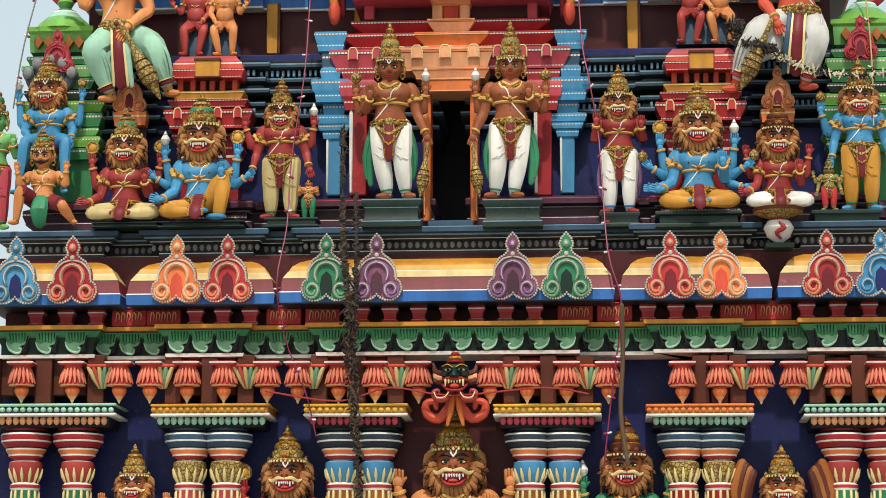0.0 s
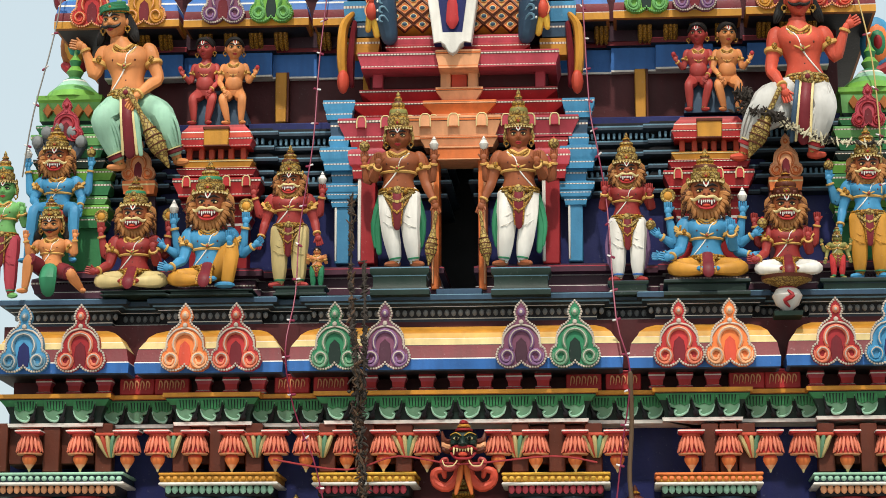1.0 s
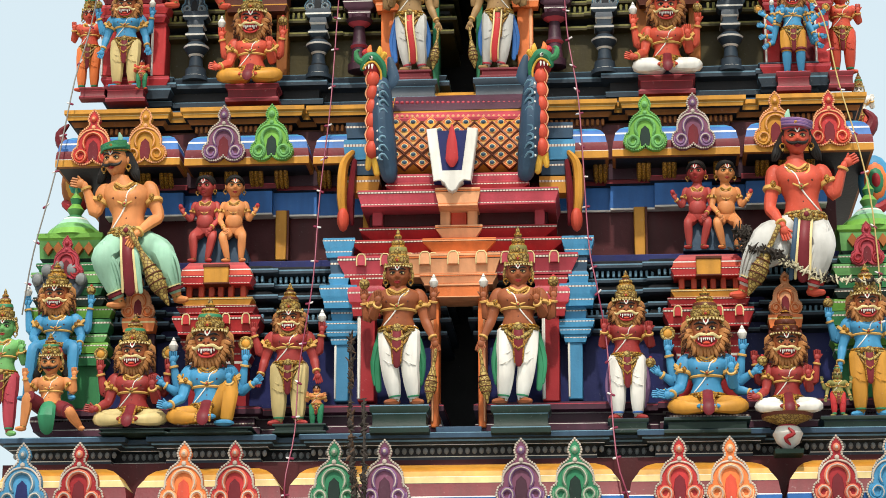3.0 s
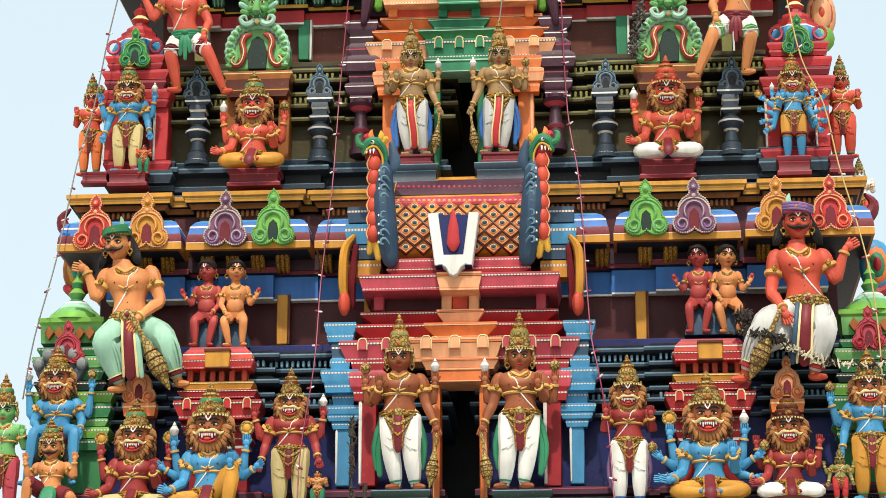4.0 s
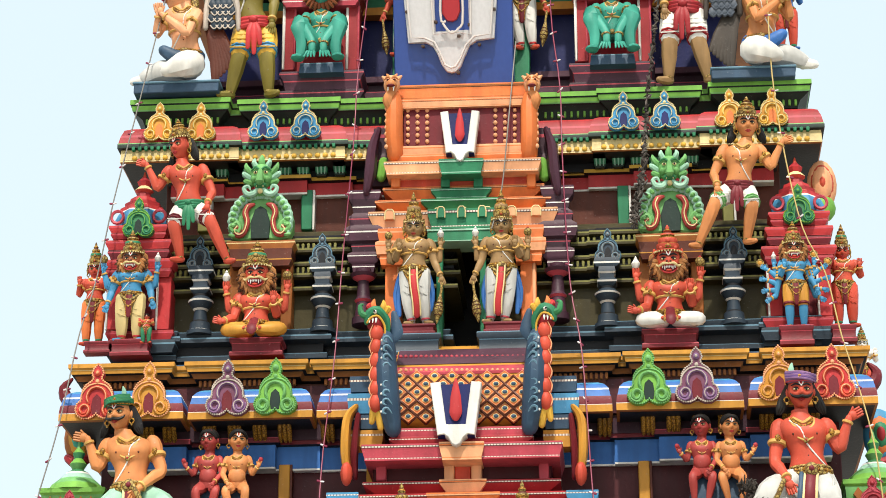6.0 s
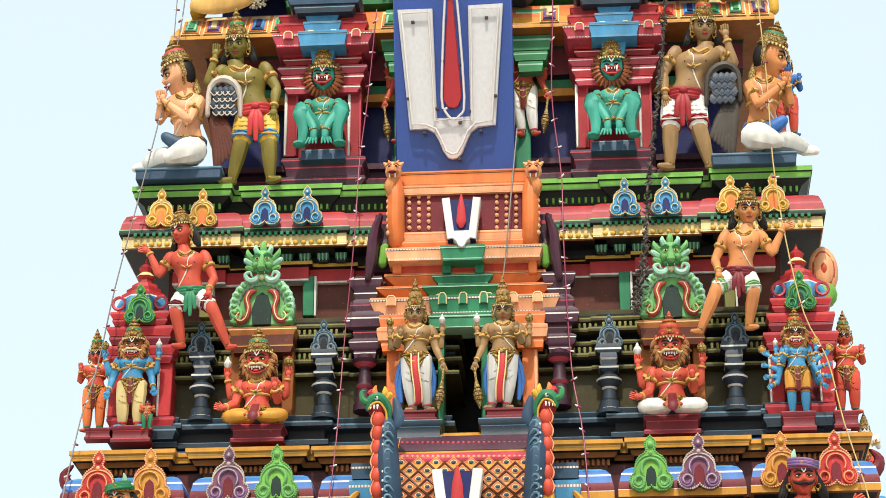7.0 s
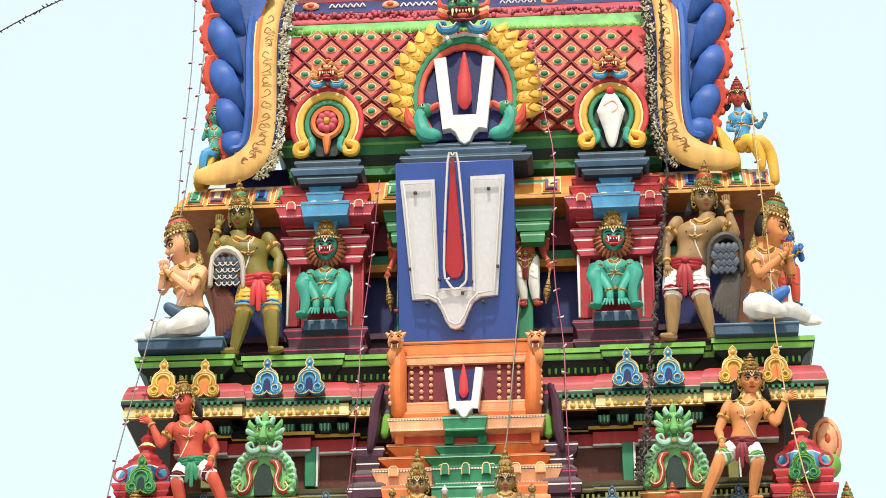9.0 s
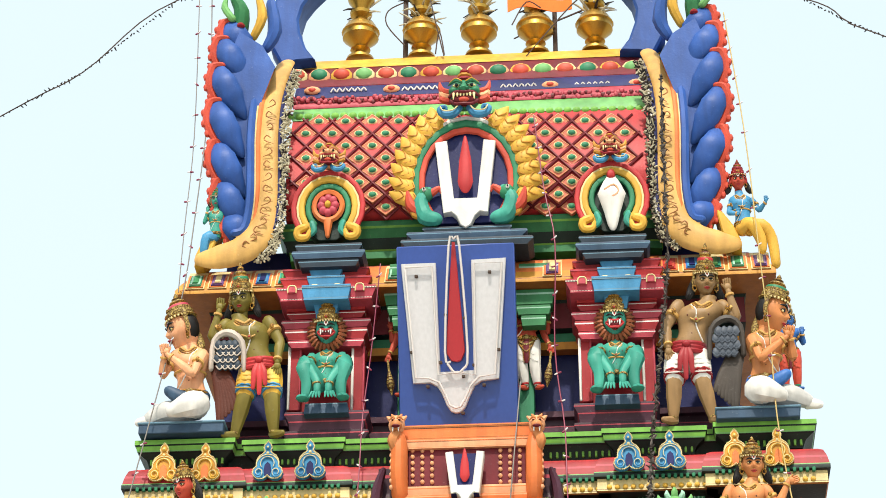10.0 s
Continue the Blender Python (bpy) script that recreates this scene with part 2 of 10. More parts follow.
def walls(name, y, half, h0, h1, mat, label, gap=None, thick=0.22, back=4.4):
    """A storey's four walls; gap: (u0, u1, h0, h1) of a doorway through the front."""
    k, z0, z1 = unit((h0 + h1) / 2, y), zc(h0, y), zc(h1, y)
    x = half * k
    s = Shape()
    if gap:
        a, b, g = xc(gap[0], gap[2], y), xc(gap[1], gap[2], y), zc(gap[3], y)
        s.box(-x, a, y, y + thick, z0, z1, mat)
        s.box(b, x, y, y + thick, z0, z1, mat)
        s.box(a, b, y, y + thick, g, z1, mat)
    else:
        s.box(-x, x, y, y + thick, z0, z1, mat)
    s.box(-x, x, back - y - thick, back - y, z0, z1, mat)
    s.box(-x, -x + thick, y + thick, back - y - thick, z0, z1, mat)
    s.box(x - thick, x, y + thick, back - y - thick, z0, z1, mat)
    return thing(name, s, label=label, category="wall", kind="structure")


def floor_slab(name, y, half, h, label, back=4.4):
    k, z = unit(h, y), zc(h, y)
    s = Shape()
    s.box(-half * k, half * k, y + 0.05, back - y - 0.05, z - 0.08, z, "steel")
    return thing(name, s, label=label, category="floor", kind="structure")


def bayed(name, y, h, spans, out, prof, label, gap=5):
    """A cornice in separate bays with notches between; spans: (inner, outer half extent in chart units, depth)."""
    k = unit(h, y)
    res = []
    for a, b, d in spans:
        for f in ((1,) if a == 0 else (-1, 1)):
            x0, x1 = (-b * k, b * k) if a == 0 else sorted((f * a * k, f * b * k))
            res.append(course(name, y, [(x0 + out + gap * k / 2, x1 - out - gap * k / 2, d)], prof, label, "cornice"))
    return res


# ---- ground and stone base ----
# never in view; its pale tone is chosen to bounce light under the ledges
def ground_sheet():
    m = bpy.data.materials.new("dusty_concrete")
    m.use_nodes = True
    n, link = m.node_tree.nodes, m.node_tree.links.new
    tex, ramp = n.new("ShaderNodeTexNoise"), n.new("ShaderNodeValToRGB")
    tex.inputs["Scale"].default_value, tex.inputs["Detail"].default_value = 4, 8
    ramp.color_ramp.elements[0].color, ramp.color_ramp.elements[1].color = (0.27, 0.25, 0.22, 1), (0.42, 0.4, 0.36, 1)
    link(tex.outputs["Fac"], ramp.inputs["Fac"])
    link(ramp.outputs["Color"], n["Principled BSDF"].inputs["Base Color"])
    n["Principled BSDF"].inputs["Roughness"].default_value = 0.9
    s = Shape()
    s.add([(-2000, -2000, 0), (2000, -2000, 0), (2000, 2000, 0), (-2000, 2000, 0)], [(0, 1, 2, 3)], m)
    thing("ground", s, label="unseen dusty concrete street before the tower, kept pale to bounce light upwards", category="ground", kind="structure")


ground_sheet()


def dentils(parent, name, h0, h1, y, spans, pitch, mat, deep=0.05, fill=0.6, shape=None, label="", top=None):
    """A row of small like blocks along spans (u0, u1, depth) of a course; they share one mesh."""
    k = unit(h0, y)
    z = (zc(h1, y) - zc(h0, y))
    if shape is None:
        s = Shape()
        s.box(-pitch * k * fill / 2, pitch * k * fill / 2, 0, deep, 0, z, mat, 0.004)
        if top:
            s.box(-pitch * k * fill / 2, pitch * k * fill / 2, -0.006, 0.0, z * 0.8, z, top, 0.002)
        me = s.mesh(name)
    else:
        me = shape
    for u0, u1, d in spans:
        n = max(1, round((u1 - u0) / pitch))
        for i in range(n):
            off = u0 + (u1 - u0) * (i + 0.5) / n - AXIS
            part(name, me, parent, label if i == 0 else "", (off * k, d, zc(h0, y)))


def mirrored(spans):
    """Spans given as offsets right of the axis, mirrored to both sides."""
    res = []
    for a, b, d in spans:
        if a == 0:
            res.append((AXIS - b, AXIS + b, d))
        else:
            res += [(AXIS + a, AXIS + b, d), (AXIS - b, AXIS - a, d)]
    return res


# ---- storey below: navy wall, leaf band, roll cornice ----
walls("wall_lower_storey", 0.12, 815, -330, 300, "navy", "deep blue painted plaster wall behind paired columns")
base = Shape()
kz = zc(-330, 0.0)
base.stack((0, 2.2, 0), [(3.25, 2.5, 0, "grey"), (3.25, 2.5, 0.35, "grey"), (3.05, 2.3, 0.45, "grey"), (3.05, 2.3, kz - 0.2, "grey"), (3.3, 2.5, kz - 0.12, "grey"), (3.3, 2.5, kz, "grey")])
thing("wall_base", base, label="plain granite base storey of the tower", category="wall", kind="structure")

LEAF_BAYS = [(230, -0.2), (368, -0.1), (500, -0.2), (636, -0.1), (800, -0.2)]
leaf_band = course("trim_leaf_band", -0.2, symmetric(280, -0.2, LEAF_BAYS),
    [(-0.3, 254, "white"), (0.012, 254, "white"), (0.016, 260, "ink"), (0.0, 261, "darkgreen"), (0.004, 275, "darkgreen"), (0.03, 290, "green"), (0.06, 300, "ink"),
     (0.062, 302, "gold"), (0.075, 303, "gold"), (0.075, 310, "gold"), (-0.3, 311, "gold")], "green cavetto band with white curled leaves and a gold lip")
# added dark cores give the cornice notches their shade by colour
course("cornice_core", -0.05, symmetric(390, -0.05, [(815, -0.08)]), [(-0.2, 346, "maroon"), (0.0, 346, "maroon"), (0.0, 432, "ink"), (-0.2, 434, "ink")], "dark core standing in for shade in the cornice notches")
course("cornice_core", 0.5, symmetric(990, 0.5, [(690, 0.5)]), [(-0.2, 958, "maroon"), (0.0, 958, "maroon"), (0.0, 1018, "ink"), (-0.2, 1020, "ink")], "dark core standing in for shade in the cornice notches")
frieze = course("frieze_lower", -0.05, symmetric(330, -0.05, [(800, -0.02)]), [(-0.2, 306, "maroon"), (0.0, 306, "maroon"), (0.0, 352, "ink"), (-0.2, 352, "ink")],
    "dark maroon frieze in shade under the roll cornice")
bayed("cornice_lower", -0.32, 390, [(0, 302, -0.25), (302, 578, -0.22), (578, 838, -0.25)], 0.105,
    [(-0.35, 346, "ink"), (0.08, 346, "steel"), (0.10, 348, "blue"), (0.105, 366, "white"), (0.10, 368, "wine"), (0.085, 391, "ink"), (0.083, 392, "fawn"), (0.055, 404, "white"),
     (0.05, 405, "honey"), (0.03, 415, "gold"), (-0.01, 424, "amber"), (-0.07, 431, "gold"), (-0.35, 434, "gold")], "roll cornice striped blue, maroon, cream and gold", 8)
STEP_BAYS = [(262, -0.12), (337, -0.02), (536, -0.12), (608, -0.02), (805, -0.12)]
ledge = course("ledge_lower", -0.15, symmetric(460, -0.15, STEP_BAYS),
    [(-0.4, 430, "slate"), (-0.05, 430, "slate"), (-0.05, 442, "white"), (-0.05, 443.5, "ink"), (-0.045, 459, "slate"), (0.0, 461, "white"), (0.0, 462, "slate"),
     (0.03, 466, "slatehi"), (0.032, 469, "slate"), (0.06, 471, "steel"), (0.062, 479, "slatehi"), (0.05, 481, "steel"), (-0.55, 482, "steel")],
    "slate-blue stepped ledge with a row of beads", "ledge")

# ---- first storey ----
floor_slab("floor_first", 0.0, 790, 481, "blue-grey painted floor of the first storey")
walls("wall_first_storey", 0.3, 745, 470, 790, "navy", "dark blue plaster wall behind the standing statues", gap=(762, 832, 482, 719))
course("plinth_first", 0.1, symmetric(510, 0.1, [(35, 2.0), (320, 0.12), (360, 0.2), (540, 0.12), (600, 0.2), (745, 0.12)]),
    [(-0.3, 483, "purple"), (0.02, 483, "purple"), (0.02, 494, "white"), (0.02, 495, "plum"), (-0.02, 499, "plum"), (-0.02, 514, "white"), (0.0, 515, "purple"), (0.03, 519, "purple"), (0.03, 528, "pink"),
     (0.03, 529.5, "purple"), (0.0, 534, "purple"), (-0.3, 536, "plum")], "purple moulded plinth lined in white", "plinth")
# slat gaps are coloured ink, so their shade is part of the paint
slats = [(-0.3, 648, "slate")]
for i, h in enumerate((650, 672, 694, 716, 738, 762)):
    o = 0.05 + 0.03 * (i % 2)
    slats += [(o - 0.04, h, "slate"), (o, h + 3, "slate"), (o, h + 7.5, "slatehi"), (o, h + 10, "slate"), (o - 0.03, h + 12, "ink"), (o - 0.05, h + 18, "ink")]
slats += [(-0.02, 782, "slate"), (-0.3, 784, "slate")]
entab = course("entablature_first", 0.25, symmetric(715, 0.25, [(37, 2.0), (345, 0.3), (470, 0.26), (540, 0.33), (735, 0.27)]), slats, "slate-blue entablature of thin stacked slats lined pale, shade painted into the gaps", "entablature")
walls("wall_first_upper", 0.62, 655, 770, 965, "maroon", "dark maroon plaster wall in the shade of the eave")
course("beam_first", 0.5, symmetric(900, 0.5, [(262, 0.6), (340, 0.56), (440, 0.5), (500, 0.58), (640, 0.5)]),
    [(-0.2, 873, "white"), (0.0, 873, "white"), (0.002, 876, "blue"), (0.0, 915, "ink"), (0.03, 917, "wine"), (0.03, 925, "pink"), (0.03, 926, "wine"), (-0.25, 928, "wine")], "bright blue beam under a maroon fillet", "beam")
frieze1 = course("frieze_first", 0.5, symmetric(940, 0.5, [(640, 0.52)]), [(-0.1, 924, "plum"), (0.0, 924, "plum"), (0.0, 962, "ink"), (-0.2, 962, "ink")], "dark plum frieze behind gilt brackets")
bayed("cornice_first", 0.3, 990, [(0, 265, 0.38), (265, 495, 0.36), (495, 726, 0.33)], 0.1,
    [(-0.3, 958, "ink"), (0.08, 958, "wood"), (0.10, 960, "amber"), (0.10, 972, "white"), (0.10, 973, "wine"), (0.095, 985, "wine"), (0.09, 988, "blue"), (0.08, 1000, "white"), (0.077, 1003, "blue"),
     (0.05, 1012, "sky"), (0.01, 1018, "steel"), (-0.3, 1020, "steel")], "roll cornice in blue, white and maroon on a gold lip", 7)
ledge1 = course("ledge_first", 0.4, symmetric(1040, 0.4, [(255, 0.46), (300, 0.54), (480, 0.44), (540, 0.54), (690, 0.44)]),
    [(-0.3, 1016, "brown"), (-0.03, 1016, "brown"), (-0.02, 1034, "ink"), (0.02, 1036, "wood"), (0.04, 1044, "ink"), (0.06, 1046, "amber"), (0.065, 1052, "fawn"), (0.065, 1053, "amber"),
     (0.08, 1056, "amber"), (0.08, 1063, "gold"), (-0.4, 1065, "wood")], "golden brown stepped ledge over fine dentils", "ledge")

# ---- second storey ----
floor_slab("floor_second", 0.5, 690, 1065, "blue-grey painted floor of the second storey")
walls("wall_second_storey", 0.86, 610, 1055, 1292, "olive", "dark olive plaster wall behind slate pillars", gap=(763, 829, 1066, 1267))
course("plinth_second", 0.7, symmetric(1095, 0.7, [(34, 2.0), (250, 0.76), (330, 0.68), (400, 0.76), (520, 0.7), (620, 0.66)]),
    [(-0.2, 1066, "slate"), (0.0, 1066, "slate"), (0.0, 1074, "slatehi"), (0.0, 1075, "ink"), (-0.03, 1079, "ink"), (-0.03, 1093, "slate"), (0.03, 1097, "slate"), (0.03, 1103, "slatehi"), (0.03, 1105.5, "slate"),
     (0.0, 1109, "slate"), (0.01, 1116, "slatehi"), (0.01, 1117, "slate"), (-0.2, 1119, "slate")], "black slate stepped plinth lined pale", "plinth")
# again ink on the set-back steps: shade painted between the slats
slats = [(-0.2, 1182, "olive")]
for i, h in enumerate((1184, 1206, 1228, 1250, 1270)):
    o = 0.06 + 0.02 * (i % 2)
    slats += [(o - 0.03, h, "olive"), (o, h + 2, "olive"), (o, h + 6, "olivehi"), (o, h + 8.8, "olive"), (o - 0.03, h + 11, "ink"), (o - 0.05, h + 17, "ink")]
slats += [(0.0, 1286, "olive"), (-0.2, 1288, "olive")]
entab2 = course("entablature_second", 0.8, symmetric(1235, 0.8, [(34, 2.0), (230, 0.86), (330, 0.84), (420, 0.9), (600, 0.84)]), slats, "olive-green entablature of thin slats lined pale, shade painted into the gaps", "entablature")
walls("wall_second_upper", 1.08, 545, 1280, 1425, "brown", "red-brown plaster wall under the upper eave")
course("beam_second", 1.0, symmetric(1370, 1.0, [(210, 1.08), (290, 1.04), (385, 0.98), (440, 1.06), (535, 1.0)]),
    [(-0.1, 1357, "white"), (0.0, 1357, "white"), (0.002, 1360, "red"), (0.0, 1381, "ink"), (0.03, 1383, "yellow"), (0.03, 1389, "olive"), (-0.2, 1390, "olive")], "red beam under a yellow fillet", "beam")
# the shade under this eave is put into the frieze's ink colour
frieze2 = course("frieze_second", 1.0, symmetric(1400, 1.0, [(535, 1.02)]), [(-0.1, 1386, "ink"), (0.0, 1386, "ink"), (0.0, 1424, "ink"), (-0.2, 1424, "ink")], "black frieze, painted as eave shade, behind small pale brackets")
EAVE3 = [(229, 0.9), (233, 0.98), (417, 0.87), (422, 0.96), (606, 0.83)]
cornice2 = course("cornice_second", 0.82, symmetric(1440, 0.82, EAVE3),
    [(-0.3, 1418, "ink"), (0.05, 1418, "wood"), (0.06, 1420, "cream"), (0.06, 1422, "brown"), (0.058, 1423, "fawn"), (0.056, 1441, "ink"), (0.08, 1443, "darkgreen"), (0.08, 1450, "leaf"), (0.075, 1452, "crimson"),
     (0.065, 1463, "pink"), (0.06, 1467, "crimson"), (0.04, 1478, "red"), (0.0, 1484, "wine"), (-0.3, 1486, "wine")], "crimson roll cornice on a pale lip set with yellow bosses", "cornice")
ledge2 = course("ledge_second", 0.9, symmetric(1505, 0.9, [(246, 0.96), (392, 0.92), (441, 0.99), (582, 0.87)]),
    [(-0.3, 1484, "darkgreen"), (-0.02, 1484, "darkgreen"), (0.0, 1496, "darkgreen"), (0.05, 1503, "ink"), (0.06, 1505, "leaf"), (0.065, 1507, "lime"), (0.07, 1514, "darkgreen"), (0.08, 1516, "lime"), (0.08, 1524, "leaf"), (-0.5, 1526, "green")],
    "bright green stepped ledge lined dark", "ledge")

# ---- top storey and its cornice ----
floor_slab("floor_top", 0.95, 580, 1526, "green-edged floor of the top storey")
walls("wall_top_storey", 1.42, 455, 1520, 1860, "navy", "dark blue recessed wall of the top storey")
course("plinth_top", 1.25, symmetric(1540, 1.25, [(470, 1.3)]), [(-0.1, 1526, "purple"), (0.0, 1526, "purple"), (0.0, 1540, "pink"), (0.0, 1541, "plum"), (-0.04, 1546, "plum"), (-0.04, 1556, "purple"), (0.0, 1558, "purple"), (0.0, 1568, "plum"), (-0.1, 1570, "plum")],
    "purple moulded plinth of the top storey", "plinth")
course("beam_top", 1.2, symmetric(1700, 1.25, [(470, 1.3)]), [(-0.1, 1682, "wood"), (0.0, 1682, "gold"), (0.01, 1694, "ink"), (-0.02, 1697, "jade"), (-0.02, 1712, "ink"), (0.03, 1716, "wine"), (0.03, 1760, "darkgreen"), (0.06, 1770, "wood"), (0.08, 1790, "wood"), (-0.1, 1792, "wood")],
    "gold, green and maroon beams in the shade of the cornice", "beam")
cornice3 = course("cornice_top", 0.97, symmetric(1815, 0.97, [(512, 1.06)]),
    [(-0.5, 1790, "wood"), (0.05, 1790, "wood"), (0.09, 1793, "amber"), (0.09, 1799, "wine"), (0.088, 1800, "amber"), (0.05, 1815, "orange"), (-0.02, 1835, "orange"), (-0.09, 1850, "wine"), (-0.1, 1852, "gold"), (-0.6, 1856, "gold")],
    "sloping orange eave set with coloured panels", "cornice")
course("roof_base", 1.2, symmetric(1880, 1.2, [(330, 1.25)]),
    [(-0.3, 1850, "green"), (0.0, 1850, "green"), (0.0, 1862, "lime"), (0.01, 1864, "darkgreen"), (0.05, 1880, "green"), (0.09, 1893, "lime"), (0.1, 1896, "green"), (0.1, 1905, "darkgreen"), (-0.3, 1908, "darkgreen")],
    "green moulded base of the barrel roof", "moulding")

# ---- barrel roof: a vault that runs across, ridge on top ----
VAULT = [(1.24, 1900), (1.12, 1920), (1.06, 1950), (1.05, 1985), (1.1, 2025), (1.2, 2065), (1.32, 2096), (1.44, 2122), (1.56, 2145), (1.7, 2168), (1.86, 2186), (2.0, 2192)]


def vault_y(h, table=VAULT):
    return float(np.interp(h, [p[1] for p in table], [p[0] for p in table]))


def run_across(name, prof, half, h_ref, label, category="roof", kind="structure", parent=None):
    """A form with one section (y, h, paint) all along x."""
    s, k = Shape(), unit(h_ref, prof[0][0])
    front = [(y, zc(h, y), m) for y, h, m in prof]
    loops = [[(-half * k, y, z), (half * k, y, z)] for y, z, _ in front]
    s.rings(loops, [p[2] for p in prof[:-1]], close=False, caps=False)
    if parent:
        return part(name, s, parent, label)
    return thing(name, s, label=label, category=category, kind=kind)


half_roof = 330
roof = Shape()
k = unit(2050, 1.1)
section = [(vault_y(h), zc(h, vault_y(h))) for h in range(1900, 2193, 8)]
ridge_y = 2.1
section = section + [(2 * ridge_y - y, z) for y, z in section[::-1]]
roof.rings([[(-half_roof * k, y, z), (half_roof * k, y, z)] for y, z in section], "red", close=False, caps=False)
n = len(section)
roof.add([(-half_roof * k, y, z) for y, z in section], [tuple(range(n))], "navy")
roof.add([(half_roof * k, y, z) for y, z in section], [tuple(range(n))[::-1]], "navy")
vault = thing("roof", roof, label="red barrel-vaulted roof netted with painted diamonds", category="roof", kind="structure")


def roof_strip(name, h0, h1, mat, lift, label, edge="white"):
    prof = []
    steps = 4
    for i in range(steps + 1):
        h = h0 + (h1 - h0) * i / steps
        bulge = lift * math.sin(math.pi * (0.12 + 0.76 * i / steps))
        prof.append((vault_y(h) - bulge, h, mat))
    prof = [(vault_y(h0) + 0.05, h0, mat)] + prof + [(vault_y(h1) + 0.05, h1, mat)]
    return run_across(name, prof, half_roof - 4, 2050, label, parent=vault)


roof_strip("leaf_strip", 2093, 2113, "leaf", 0.03, "pale green scalloped strip")
roof_strip("garland_strip", 2114, 2131, "pink", 0.05, "pink knobbly garland roll")
roof_strip("band_strip", 2132, 2151, "navy", 0.015, "dark blue band with white scrollwork and bosses")
roof_strip("petal_strip", 2152, 2184, "wine", 0.02, "band of coloured hanging petals")
roof_strip("ridge_strip", 2184, 2197, "yellow", 0.06, "yellow ridge edge")

# ink-coloured sheets behind the doorways stand in for the darkness of unlit rooms
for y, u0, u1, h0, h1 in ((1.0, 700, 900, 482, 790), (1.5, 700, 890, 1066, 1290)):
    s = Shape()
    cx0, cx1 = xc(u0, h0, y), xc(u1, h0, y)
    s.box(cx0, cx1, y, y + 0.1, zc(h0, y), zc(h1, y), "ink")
    thing("wall_doorway_dark", s, label="near-black sheet standing in for the unlit room behind a doorway", category="wall", kind="structure")


# ---- ornaments ----
def base_empty(name, u, h, y, label, category, group=""):
    e = new(name)
    e.matrix_world = Matrix.Translation(at(u, h, y))
    e.empty_display_size = 0.1
    return tagged(e, label, category, group)


def wpart(name, shape, parent, label=""):
    """A part whose shape is given in the world's metres."""
    top = parent
    o = parent.matrix_world.translation if parent.parent is None else parent.parent.matrix_world.translation
    shape.v = [(p[0] - o.x, p[1] - o.y, p[2] - o.z) for p in shape.v]
    return part(name, shape, parent, label)


def cbox(s, u0, u1, h0, h1, y0, y1, mat, bevel=0.006):
    hm, um = (h0 + h1) / 2, (u0 + u1) / 2
    s.box(xc(u0, hm, y0), xc(u1, hm, y0), y0, y1, at(um, h0, y0).z, at(um, h1, y0).z, mat, bevel)


def cstack(s, u, h_base, y, rows, deep=0.6):
    """A moulded block on the chart: rows of (half width in chart units, h, paint above)."""
    k = unit(h_base, y)
    o = at(u, h_base, y)
    big = max(r[0] for r in rows) * k * deep
    s.stack((o.x, o.y + big, o.z), [(w * k, w * k * deep, at(u, h, y).z - o.z, m) for w, h, m in rows])


def slabs(w, h0, h1, mat, lip="dash", flare=0.92):
    """Rows of one moulded slab: narrower foot, flared face, thin lip."""
    d = h1 - h0
    return [(w * flare, h0, mat), (w * flare, h0 + d * 0.12, mat), (w, h0 + d * 0.62, lip), (w, h0 + d * 0.74, mat), (w * 0.985, h0 + d * 0.97, mat)]


LOBE = [(0.0, 0.12), (0.06, 0.05), (0.17, 0.0), (0.32, 0.0), (0.45, 0.08), (0.51, 0.22), (0.47, 0.36), (0.37, 0.45), (0.375, 0.56), (0.35, 0.7), (0.27, 0.82), (0.15, 0.9),
        (0.09, 0.98), (0.14, 1.09), (0.1, 1.22), (0.0, 1.33)]


